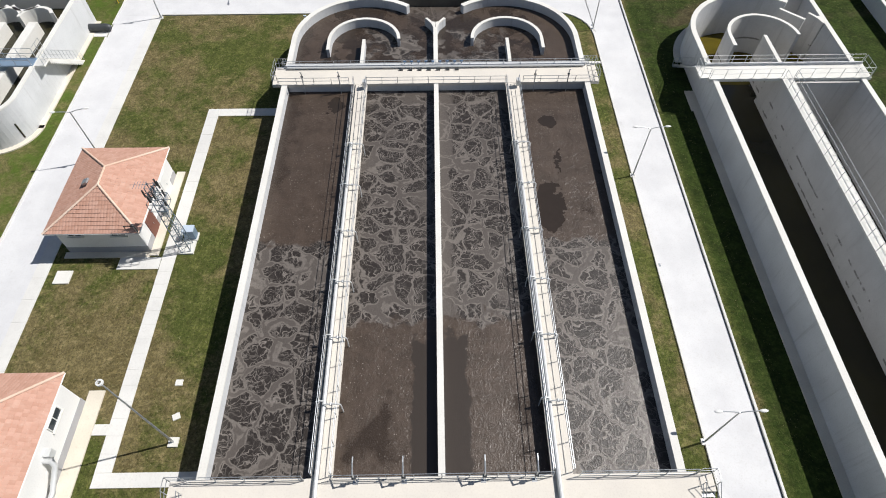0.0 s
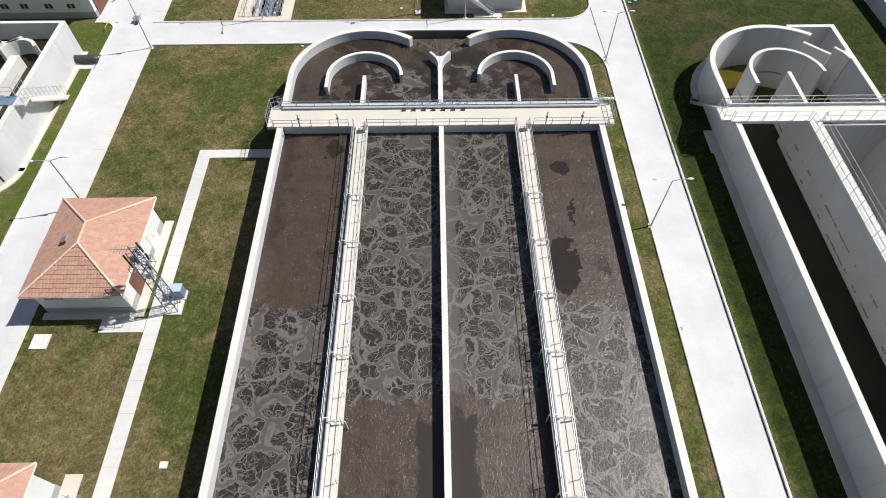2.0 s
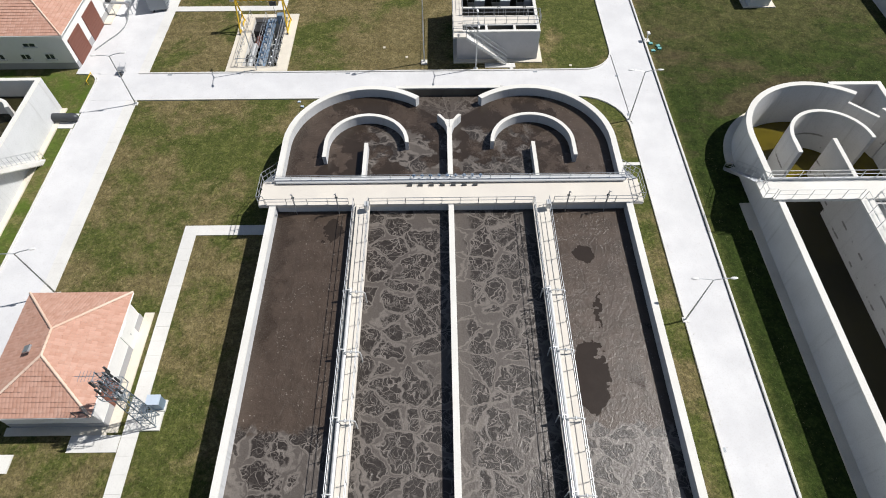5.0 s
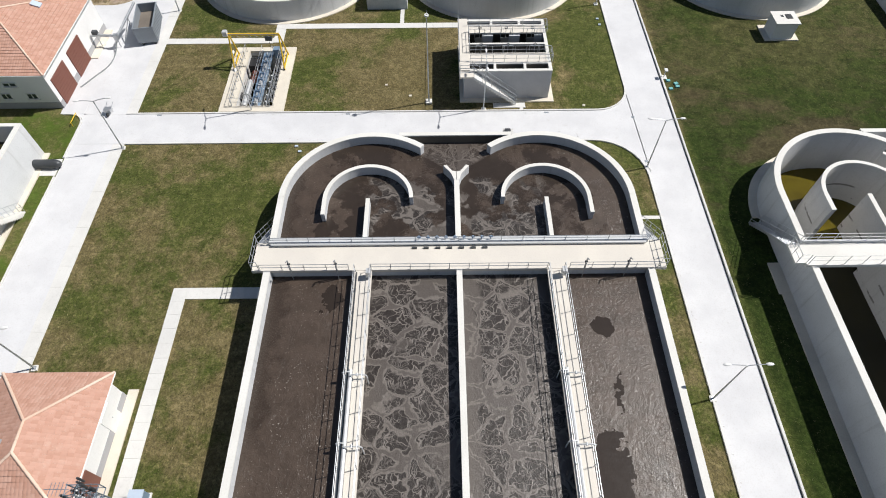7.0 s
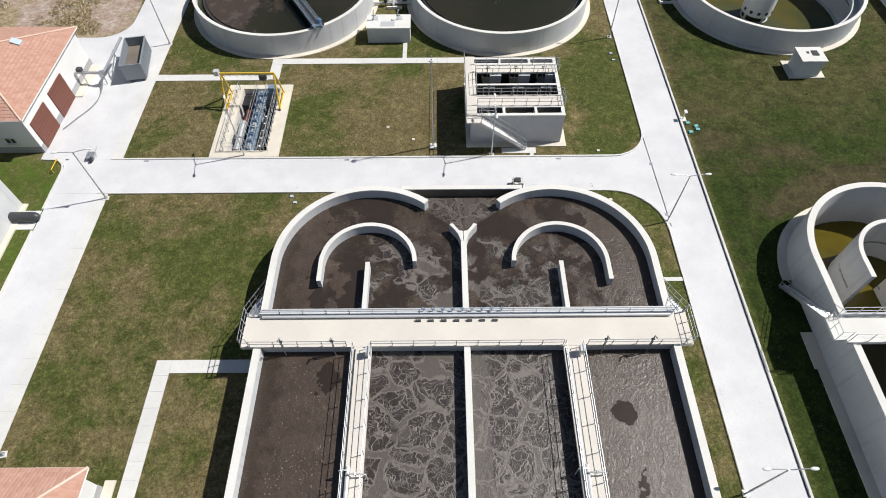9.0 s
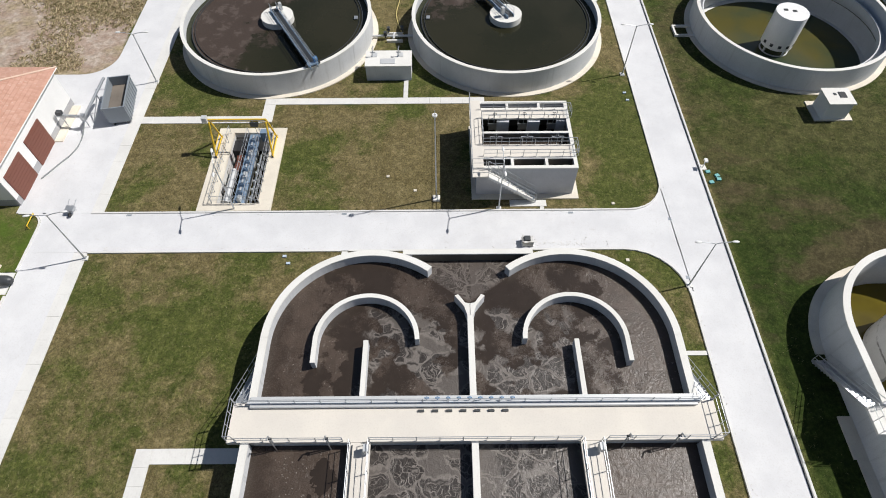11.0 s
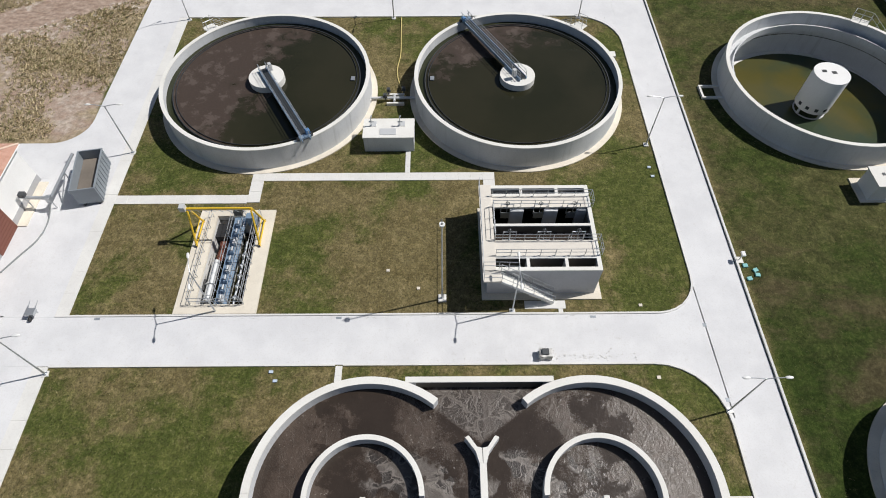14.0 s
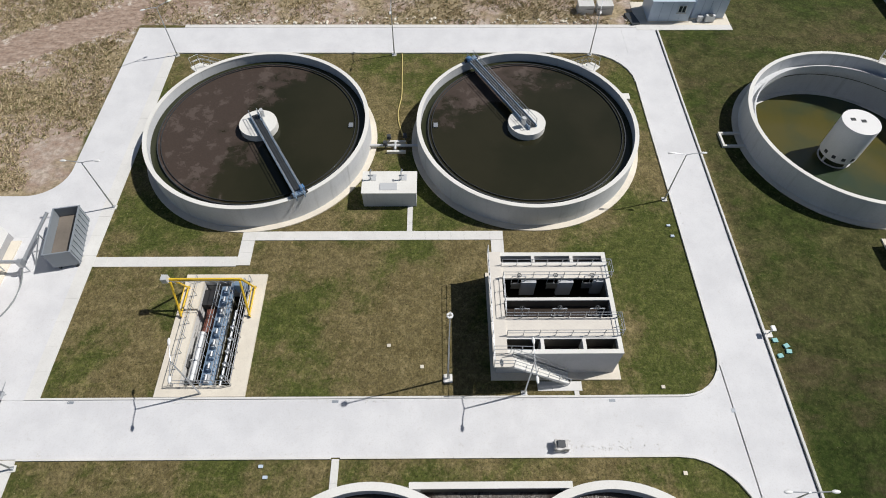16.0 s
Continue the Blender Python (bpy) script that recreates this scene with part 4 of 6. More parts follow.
# ---- round clarifiers ----
def clarifier(cx, cy, angle, stair_angle, label):
    """A round settling tank with a launder, a middle platform and a half bridge that reaches the rim at the given angle."""
    c = thing("clarifier", (cx, cy, 0), label, "clarifier", "round clarifiers")
    part("wall", ring(B(), 0, 0, CR - 0.34, CR, -0.1, CH - 0.08, step=3), M_CONC, c, smooth=True)
    part("coping", ring(B(), 0, 0, CR - 0.36, CR + 0.012, CH - 0.08, CH, step=3), M_TOP, c, "bleached rim", smooth=True)
    part("footing", ring(B(), 0, 0, CR + 0.002, CR + 0.55, -0.1, 0.1, step=3), M_FOOT, c, smooth=True)
    part("launder_floor", ring(B(), 0, 0, CR - 0.98, CR - 0.345, 1.1, 1.62, step=3), M_LAUNDER, c, "dark green water in the overflow channel", True)
    part("weir", ring(B(), 0, 0, CR - 1.08, CR - 1.0, 1.1, 1.86, step=3), M_DARKSTEEL, c, "dark toothed weir ring", smooth=True)
    part("scum_baffle", ring(B(), 0, 0, CR - 1.36, CR - 1.33, 1.5, 1.9, step=3), M_DARKSTEEL, c, smooth=True)
    part("platform", bevel(disc(B(), 0, 0, 1.72, 0.2, 2.45, 48), 0.03), M_TOP, c, "round white concrete platform", True)
    part("skimmer_box", bevel(box(B(), -0.2, 0.2, -0.28, 0.28, 1.5, 1.92), 0.03), M_STEEL, c, at=((CR - 1.75) * math.cos(radians(2)), (CR - 1.75) * math.sin(radians(2)), 0) if stair_angle > 90 else (-(CR - 1.75), 0.2, 0))
    # the bridge, built along +x and turned
    br = part("scraper_bridge", box(B(), -0.9, CR + 0.1, -0.3, 0.3, 2.62, 2.68), M_DARKSTEEL, c, "blue-grey steel scraper bridge")
    br.rotation_euler = (0, 0, radians(angle))
    for s in (-1, 1):
        g = B()
        box(g, -1.0, CR + 0.25, s * 0.37 - 0.04, s * 0.37 + 0.04, 2.45, 2.75)
        part("girder", g, M_BLUEGREY, br)
        for z in (3.05, 3.4):
            part("bridge_rail", bar(B(), (-0.9, s * 0.37, z), (CR + 0.2, s * 0.37, z), 0.028), M_STEEL, br)
        me = post_mesh(0.7, 0.028, M_STEEL)
        for i in range(9):
            part("post", me, None, br, at=(-0.9 + i * 1.38, s * 0.37, 2.7))
    e = B()
    box(e, CR - 0.42, CR + 0.02, -0.55, 0.55, CH + 0.02, CH + 0.26)
    part("end_carriage", bevel(e, 0.03), M_BLUEGREY, br)
    for s in (-1, 1):
        part("wheel", bar(B(), (CR - 0.18, s * 0.66 - 0.08, CH + 0.17), (CR - 0.18, s * 0.66 + 0.08, CH + 0.17), 0.17, 12), M_RUBBER, br)
    part("motor", bevel(box(B(), CR - 0.6, CR - 0.2, 0.2, 0.6, CH + 0.3, CH + 0.65), 0.04), M_BLUE, br)
    part("control_box", bevel(box(B(), -0.5, -0.1, 0.5, 0.8, 2.75, 3.5), 0.03), M_PIPE, br)
    t = B()
    for i in range(6):
        x0 = 1.9 + i * 1.15
        bar(t, (x0, -0.3, 2.5), (x0 + 0.5, -0.3, 1.7), 0.03), bar(t, (x0 + 0.5, -0.3, 1.7), (x0 + 1.15, -0.3, 2.5), 0.03)
    bar(t, (1.5, -0.3, 1.72), (CR - 1.5, -0.3, 1.72), 0.03)
    part("scraper_truss", t, M_DARKSTEEL, br)
    # steps up the outside
    a = radians(stair_angle)
    d, s = Vector((math.cos(a), math.sin(a), 0)), Vector((-math.sin(a), math.cos(a), 0))
    top = d * (CR + 0.5)
    land = B()
    box(land, -0.5, 0.5, -0.55, 0.55, CH - 0.1, CH - 0.02)
    lo = part("stair_landing", land, M_TOP, c, at=top)
    lo.rotation_euler = (0, 0, a)
    go = s * (-1 if stair_angle > 90 else 1)
    flight = part("stair_flight", B_stair(go, CH - 0.05, 12, 0.8), M_TOP, c, at=top + go * 0.5)
    for o in (-0.42, 0.42):
        railing(c, [top + d * o + go * -0.4 + Vector((0, 0, CH)), top + d * o + go * 0.5 + Vector((0, 0, CH)), top + d * o + go * 3.4 + Vector((0, 0, 0.1))], 1.0, 1.1, name="stair_railing")
    return c


def B_stair(go, z, n, width):
    bm = B()
    a = Vector((-go.y, go.x, 0)) * width / 2
    for i in range(n):
        p0, p1 = go * 0.25 * i, go * 0.25 * (i + 1)
        h = z * (1 - (i + 0.5) / n)
        v = [bm.verts.new(w + Vector((0, 0, zz))) for zz in (max(0, h - 0.35), h) for w in (p0 - a, p1 - a, p1 + a, p0 + a)]
        for f in ((3, 2, 1, 0), (4, 5, 6, 7), (0, 1, 5, 4), (1, 2, 6, 5), (2, 3, 7, 6), (3, 0, 4, 7)):
            bm.faces.new([v[j] for j in f])
    return bm


clarifier(*CL[0], -60.3, 133, "round white concrete clarifier with brown scum and a steel scraper bridge")
clarifier(*CL[1], 119, 47, "round white concrete clarifier with dark water and a steel scraper bridge")
for i in (0, 1):
    solo("water_%d" % (4 + i), disc(B(), 0, 0, CR - 1.05, 1.2, 1.78, 72), (M_CLARW, M_CLARW2)[i], "dark settled water with brown scum drifting on it", "water", (*CL[i], 0), kind="structure")

# ---- third round tank, nearly empty ----
k = thing("round_tank", (*CL[2], 0), "round white concrete tank with shallow green water and centre column", "tank")
part("wall", ring(B(), 0, 0, CR - 0.34, CR, -2.9, CH - 0.08, step=3), M_CONC, k, smooth=True)
part("coping", ring(B(), 0, 0, CR - 0.36, CR + 0.012, CH - 0.08, CH, step=3), M_TOP, k, "bleached rim", smooth=True)
part("footing", ring(B(), 0, 0, CR + 0.002, CR + 0.55, -0.1, 0.1, step=3), M_FOOT, k, smooth=True)
part("launder", ring(B(), 0, 0, CR - 1.05, CR - 0.35, 0.9, 1.15, step=3), M_CONC, k, smooth=True)
part("launder_lip", ring(B(), 0, 0, CR - 1.1, CR - 0.98, 0.9, 1.6, step=3), M_CONC, k, smooth=True)
part("floor_slab", disc(B(), 0, 0, CR - 0.2, -3.1, -2.6, 72), M_INNER, k)
part("sloped_floor", ring(B(), 0, 0, CR - 2.2, CR - 0.3, -2.7, -2.3, step=3), M_TOP, k, "pale dry concrete ledge")
part("centre_column", bevel(disc(B(), 0, 0, 1.72, -1.5, 2.4, 48), 0.03), M_WHITE, k, "white centre column with square hatches", True)
for a in (20, 110, 200, 290):
    ca, sa = math.cos(radians(a)), math.sin(radians(a))
    part("column_leg", bar(B(), (1.45 * ca, 1.45 * sa, -2.6), (1.45 * ca, 1.45 * sa, -1.51), 0.13, 8), M_CONC, k)
for a in (195, 225, 255, 285, 315):
    w = part("port", box(B(), 1.6, 1.735, -0.17, 0.17, -1.15, -0.8), M_DARK, k, "square dark port")
    w.rotation_euler = (0, 0, radians(a))
for x0, y0 in ((-0.65, 0.35), (0.25, 0.1)):
    part("hatch", box(B(), x0 - 0.22, x0 + 0.22, y0 - 0.18, y0 + 0.18, 2.402, 2.43), M_DARK, k, "dark square hatch")
part("column_base", ring(B(), 0, 0, 1.45, 1.6, -2.6, -2.2), M_CONC, k)
part("outlet_box", box(B(), -12.3, -10.05, -0.95, -0.75, -0.1, 0.25), M_TOP, k)
part("outlet_box", box(B(), -12.3, -10.05, 0.75, 0.95, -0.1, 0.25), M_TOP, k)
part("outlet_box", box(B(), -12.3, -12.1, -0.74, 0.74, -0.1, 0.25), M_TOP, k)
stair = part("stair_landing", box(B(), -0.85, 0.85, 9.65, 10.75, CH - 0.05, CH + 0.05), M_TOP, k)
stair.rotation_euler = (0, 0, radians(-36))
turn = Matrix.Rotation(radians(-36), 3, "Z")
railing(k, [turn @ Vector(p) for p in ((-0.85, 10.7, CH), (0.85, 10.7, CH), (3.4, 10.7, 0.8))], 1.0, 1.0, name="stair_railing")
railing(k, [turn @ Vector(p) for p in ((-0.85, 9.7, CH), (0.85, 9.7, CH))], 1.0, 0.9, name="stair_railing")
railing(k, [turn @ Vector(p) for p in ((-0.85, 9.7, CH), (-0.85, 10.7, CH))], 1.0, 0.9, name="stair_railing")
solo("water_6", disc(B(), 0, 0, CR - 0.9, -2.58, -2.25, 72), M_THICKW, "shallow green-brown water in the round tank", "water", (*CL[2], 0), kind="structure")

# valve chamber beside it
v = thing("valve_chamber", (36.2, 77.3, 0), "small white concrete chamber with a dark roof hatch", "chamber")
part("plinth", box(B(), -1.75, 1.95, -1.2, 1.6, -0.1, 0.12), M_FOOT, v)
part("body", bevel(box(B(), -1.15, 1.2, -1.0, 1.1, 0.1, 1.95), 0.02), M_WHITE, v)
part("roof_slab", bevel(box(B(), -1.28, 1.33, -1.12, 1.22, 1.95, 2.07), 0.02), M_TOP, v)
part("hatch", box(B(), 0.1, 0.75, -0.2, 0.6, 2.072, 2.12), M_DARK, v, "dark steel hatch")
part("hatch", box(B(), -0.4, -0.15, 0.15, 0.45, 2.072, 2.11), M_DARKSTEEL, v)

# ---- valve box between the clarifiers ----
v = thing("valve_box", (-7.3, 83.85, 0), "pale concrete valve box with steel hatches and lifting posts", "chamber")
part("body", bevel(box(B(), -2.3, 2.33, -1.2, 1.2, -0.1, 1.72), 0.02), M_CONC, v)
part("roof_slab", bevel(box(B(), -2.36, 2.39, -1.26, 1.26, 1.72, 1.84), 0.02), M_TOP, v)
for x0 in (-1.45, 1.2):
    part("hatch", box(B(), x0 - 0.3, x0 + 0.3, 0.2, 0.85, 1.842, 1.89), M_PIPE, v, "pale grey hatch")
    p = B()
    pipe(p, [(x0 - 0.15, 0.3, 1.84), (x0 - 0.15, 0.3, 2.8), (x0 - 0.05, 0.5, 2.95)], 0.05, 8)
    bar(p, (x0 - 0.35, 0.3, 2.35), (x0 + 0.1, 0.3, 2.35), 0.06, 8)
    part("lifting_post", p, M_STEEL, v)
part("hatch", box(B(), -0.8, 0.7, -0.9, -0.1, 1.842, 1.88), M_PIPE, v, "pale grey cover plate")

g = thing("pipe_valves", (-7.1, 89.7, 0), "grey pipes and valves in a low pit between the clarifiers", "pipework")
part("pit_kerb", box(B(), -0.75, 1.0, -0.75, -0.55, -0.05, 0.3), M_TOP, g)
part("pit_kerb", box(B(), -0.75, 1.0, 0.55, 0.75, -0.05, 0.3), M_TOP, g)
part("pipe_run", bar(B(), (-2.8, 0, 0.35), (2.3, 0, 0.35), 0.14, 10), M_PIPE, g, smooth=True)
part("pipe_run", bar(B(), (0.0, -0.5, 0.35), (0.0, 0.5, 0.35), 0.12, 10), M_PIPE, g, smooth=True)
for x0, y0 in ((-0.6, 0.75), (-0.9, -0.1), (0.9, 0.9)):
    b = B()
    bar(b, (x0, y0, 0.2), (x0, y0, 0.9), 0.07, 8), bar(b, (x0 - 0.2, y0, 0.6), (x0 + 0.2, y0, 0.6), 0.14, 10)
    vv = part("valve", b, M_DARKSTEEL, g)
    part("hand_wheel", disc(B(), x0, y0, 0.2, 0.9, 0.94, 14), M_DARKSTEEL, vv)
part("outlet_box", box(B(), -3.3, -2.3, -0.35, -0.22, -0.05, 0.4), M_TOP, g)
part("outlet_box", box(B(), -3.3, -2.3, 0.22, 0.35, -0.05, 0.4), M_TOP, g)


def hose(name, pts, r, mat, label):
    cu = bpy.data.curves.new(name, "CURVE")
    cu.dimensions, cu.bevel_depth, cu.bevel_resolution = "3D", r, 2
    sp = cu.splines.new("BEZIER")
    sp.bezier_points.add(len(pts) - 1)
    for b, p in zip(sp.bezier_points, pts):
        b.co = p
        b.handle_left_type = b.handle_right_type = "AUTO"
    cu.materials.append(mat)
    return tagged(new(name, cu), label, "hose")


hose("hose", [(-6.0, 89.9, 0.3), (-6.4, 91.2, 0.08), (-7.0, 94.0, 0.06), (-6.75, 97.0, 0.06), (-6.8, 100.0, 0.06), (-6.9, 103.7, 0.1)], 0.06, M_HOSE, "yellow hose lying on the lawn")

# ---- distribution chamber (tall concrete box with open cells) ----
DX0, DX1, DY0, DY1, DH = 1.05, 9.55, 67.05, 75.35, 3.45
d = thing("distribution_chamber", (DX0, DY0, 0), "tall open concrete chamber with railed walkways and a side stair", "chamber")
W, D = DX1 - DX0, DY1 - DY0
part("base_slab", box(B(), -0.35, W + 0.55, -0.55, D + 0.3, -0.1, 0.12), M_FOOT, d)
for nm, r in (("front_wall", (0, W, 0, 0.3)), ("back_wall", (0, W, D - 0.3, D)), ("side_wall", (0, 0.3, 0.301, D - 0.301)), ("side_wall", (W - 0.3, W, 0.301, D - 0.301)),
              ("cell_wall", (0.301, W - 0.301, 4.15, 4.36)), ("cell_wall", (0.301, W - 0.301, 7.2, 7.4)), ("cell_wall", (0.301, W - 0.301, 1.1, 1.3))):
    w = part(nm, box(B(), *r, 0.1, DH - 0.1), M_DARKCONC if nm == "cell_wall" else M_GREYCONC, d)
    part("coping", box(B(), r[0] - 0.01 * (nm != "cell_wall"), r[1] + 0.01 * (nm != "cell_wall"), r[2] - 0.01, r[3] + 0.01, DH - 0.1, DH + (0.002 if nm == "side_wall" else 0)), M_TOP, w)
for x0 in (3.0, 5.9):
    part("cell_wall", box(B(), x0 - 0.12, x0 + 0.12, 0.31, 1.09, 0.5, DH - 0.004), M_TOP, d)
    part("cell_wall", box(B(), x0 - 0.12, x0 + 0.12, 7.41, D - 0.31, 0.5, DH - 0.004), M_TOP, d)
# two weir piers
for x0 in (2.0, 4.75):
    part("weir_pier", box(B(), x0, x0 + 1.1, 5.72, 5.98, 0.5, DH - 0.17), M_CONC, d, "pale concrete block at the back of the cell")
# no pier: a pale block for the sunlit stretch of the back wall
part("weir_pier", box(B(), 7.35, W - 0.34, 5.8, 5.98, 0.5, DH - 0.17), M_CONC, d, "pale concrete block at the back of the cell")
# walkways over the cells
part("walkway", box(B(), 0.31, W - 0.31, 1.305, 2.75, DH - 0.16, DH + 0.012), M_DECK, d, "beige concrete walkway")
part("walkway", box(B(), 0.31, W - 0.31, 6.0, 7.195, DH - 0.16, DH + 0.012), M_DECK, d, "beige concrete walkway")
part("side_walkway", box(B(), -0.45, 0.55, 0.0, D, DH + 0.014, DH + 0.1), M_DECK, d, "beige side walkway")
# cell walls, floor and linings are much darker than the outer walls
part("cell_floor", box(B(), 0.31, W - 0.31, 0.31, D - 0.31, 0.3, 0.6), M_DARKCONC, d)
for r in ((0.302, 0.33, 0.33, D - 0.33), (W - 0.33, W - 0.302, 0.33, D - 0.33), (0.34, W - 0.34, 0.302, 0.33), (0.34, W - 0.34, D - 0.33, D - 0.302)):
    part("wet_lining", box(B(), *r, 0.61, DH - 0.45), M_DARKCONC, d, "dark lining on the inner walls")
solo("water_7", box(B(), DX0 + 0.31, DX1 - 0.31, DY0 + 2.76, DY0 + 4.14, 0.7, 2.5), M_BROWNW, "dark water in the chamber's cells", "water", kind="structure")
solo("water_11", box(B(), DX0 + 0.31, DX1 - 0.31, DY0 + 0.31, DY0 + 1.09, 0.6, 2.2), M_BROWNW, "brown water in the chamber's front cells", "water", kind="structure")
solo("water_8", box(B(), DX0 + 0.31, DX1 - 0.31, DY0 + 4.37, DY1 - 0.31, 0.62, 1.5), M_OLIVE, "dark water in the chamber's cells", "water", kind="structure")
for y0, xa in ((1.35, 0.6), (2.72, 0.6), (6.05, 0.6), (7.15, 0.6)):
    railing(d, [(xa, y0, DH + 0.01), (W - 0.05, y0, DH + 0.01)], 0.8, 1.15)
railing(d, [(-0.42, 0.05, DH + 0.1), (-0.42, D - 0.05, DH + 0.1)], 1.0, 1.2)
railing(d, [(0.6, 2.8, DH), (0.6, 5.95, DH)], 1.0, 1.1)
for y0, y1 in ((1.35, 2.72), (6.05, 7.15)):
    railing(d, [(W - 0.05, y0, DH), (W + 0.12, y0, DH), (W + 0.12, y1, DH), (W - 0.05, y1, DH)], 0.8, 0.9)
railing(d, [(-0.42, 0.05, DH + 0.1), (0.75, 0.05, DH + 0.1), (2.2, 0.05, DH + 0.0)], 1.0, 0.9)
for y0, stem in ((3.15, 0.95), (5.85, 0.8)):
    for x0 in (1.75, 4.4, 7.05):
        gt = B()
        pipe(gt, [(-0.5, 0, -0.7), (-0.5, 0, 0.55), (0.5, 0, 0.55), (0.5, 0, -0.7)], 0.03, 6)
        q = part("gate_frame", gt, M_STEEL, d, at=(x0, y0, DH))
        part("gate_plate", box(B(), -0.46, 0.46, -0.02, 0.02, -1.2, -0.45), M_STEEL, q)
        part("gate_stem", bar(B(), (0, 0, -0.45), (0, 0, stem), 0.025, 6), M_STEEL, q)
        part("hand_wheel", ring(B(), 0, 0, 0.13, 0.17, 0.66, 0.70, step=24), M_DARKSTEEL, q)
# outside stair along the front wall
n_st, run = 17, 4.3
fl = None
for s in (-0.95, -0.12):
    sb = B()
    v0 = [(0.9, s, DH + 0.0), (0.9, s, DH - 0.25), (0.9 + run, s, 0.12), (0.9 + run, s, 0.37)]
    a = [sb.verts.new((x, y - 0.02, z)) for x, y, z in v0]
    b = [sb.verts.new((x, y + 0.02, z)) for x, y, z in v0]
    for i in range(4):
        sb.faces.new((a[i], a[(i + 1) % 4], b[(i + 1) % 4], b[i]))
    sb.faces.new(a), sb.faces.new(b[::-1])
    fl = part("stair_flight" if fl is None else "stringer", sb, M_PIPE, fl or d)
me = mesh_of("tread", box(B(), -0.13, 0.13, -0.92, -0.15, -0.22, 0.0), M_TOP)
for i in range(n_st):
    part("tread", me, None, fl, at=(0.9 + run * (i + 0.5) / n_st, 0, DH + 0.02 - (DH - 0.1) * (i + 0.8) / n_st))
for s in (-0.95, -0.12):
    railing(d, [(0.9, s, DH), (0.9 + run, s, 0.2)], 1.0, 1.1, name="stair_railing")
part("stair_landing", box(B(), -0.45, 0.9, -0.98, -0.005, DH - 0.1, DH + 0.05), M_DECK, d)
railing(d, [(-0.42, 0.0, DH + 0.05), (-0.42, -0.95, DH + 0.05), (0.9, -0.95, DH + 0.05)], 1.0, 0.9)
slab_run("pathway_11", 4.0, 7.2, 65.7, 66.4, "pale concrete pad at the foot of the stair", 1.1)
slab_run("pathway_12", 6.6, 6.95, 65.36, 65.69, "narrow concrete strip to the road", 0.5)

# ---- screening pit with its gantry crane ----
s = thing("screening_pit", (-20.03, 70.47, 0), "sunken concrete screening pit with steel screens, pipes and railings", "pit")
part("surround", box(B(), -3.25, -1.75, -5.1, 5.1, -0.1, 0.14), M_FOOT, s)
part("surround", box(B(), 1.97, 3.2, -5.1, 5.1, -0.1, 0.14), M_FOOT, s)
part("surround", box(B(), -1.969, 1.969, 4.47, 5.1, -0.1, 0.138), M_FOOT, s)
part("surround", box(B(), -1.969, 1.969, -5.1, -4.27, -0.1, 0.138), M_FOOT, s)
for r in ((-2.2, -1.75, -4.5, 4.7), (1.97, 2.2, -4.5, 4.7), (-1.969, 1.969, -4.5, -4.272), (-1.969, 1.969, 4.472, 4.7)):
    part("pit_wall", box(B(), *r, -3.2, -0.11), M_INNER, s)
part("pit_floor", box(B(), -2.2, 2.2, -4.5, 4.7, -3.4, -3.0), M_INNER, s)
part("channel_wall", box(B(), -0.15, 0.0, -4.2, 4.4, -3.0, -0.4), M_CONC, s)
g = part("grating_frame", box(B(), -0.28, -0.2, -4.2, 4.4, -0.16, -0.04), M_BLUEGREY, s, "blue-grey steel grating walkway")
me = mesh_of("grating_panel", bevel(box(B(), -0.19, 0.72, -0.36, 0.36, -0.12, -0.06), 0.01), M_BLUEGREY)
for i in range(11):
    part("grating_panel", me, None, g, at=(0, -3.8 + i * 0.79, 0))
for x0 in (-0.3, 0.8, 1.7):
    railing(s, [(x0, -4.1, -0.05), (x0, 4.3, -0.05)], 1.0, 1.1)
railing(s, [(-2.05, -4.2, 0.14), (-2.05, 4.4, 0.14)], 1.0, 1.3)
railing(s, [(2.1, -4.2, 0.14), (2.1, 4.4, 0.14)], 1.0, 1.3)
railing(s, [(-2.05, -4.3, 0.14), (2.1, -4.3, 0.14)], 1.0, 1.0)
part("screen_pipe", pipe(B(), [(-1.15, -3.7, -0.5), (-1.15, 0.2, -0.5)], 0.3, 14), M_PIPE, s, "thick pale grey pipe", True)
part("pipe_flange", bar(B(), (-1.15, -2.2, -0.5), (-1.15, -2.1, -0.5), 0.42, 14), M_PIPE, s)
part("side_pipe", pipe(B(), [(-1.75, -2.6, -0.6), (-1.75, -1.6, -0.6)], 0.22, 10), M_RUBBER, s)
part("black_tank", bevel(box(B(), -1.8, -0.5, 2.6, 4.0, -1.2, -0.4), 0.08), M_RUBBER, s, "black plastic tank")
part("cover", box(B(), -1.4, -0.5, 0.5, 2.5, -1.0, -0.9), M_BROWN, s, "rust-brown steel cover")
for i in range(9):
    y0 = -3.8 + i * 0.92
    b = B()
    box(b, -0.12, 0.18, -0.3, 0.3, -0.05, 0.35)
    q = part("screen_unit", bevel(b, 0.03), M_BLUEGREY if i % 3 else M_PIPE, s, "blue-grey screen drive", at=(0.25, y0, 0.0))
    part("drive_cap", bar(B(), (0.03, -0.2, 0.42), (0.03, 0.2, 0.42), 0.1, 8), M_STEEL, q)
for i in range(5):
    y0 = -3.6 + i * 1.0
    b = B()
    pipe(b, [(1.0, y0, -0.6), (1.15, y0, 0.1), (1.35, y0 + 0.1, 0.1), (1.45, y0 + 0.1, -0.8)], 0.07, 8)
    part("branch_pipe", b, M_STEEL, s)
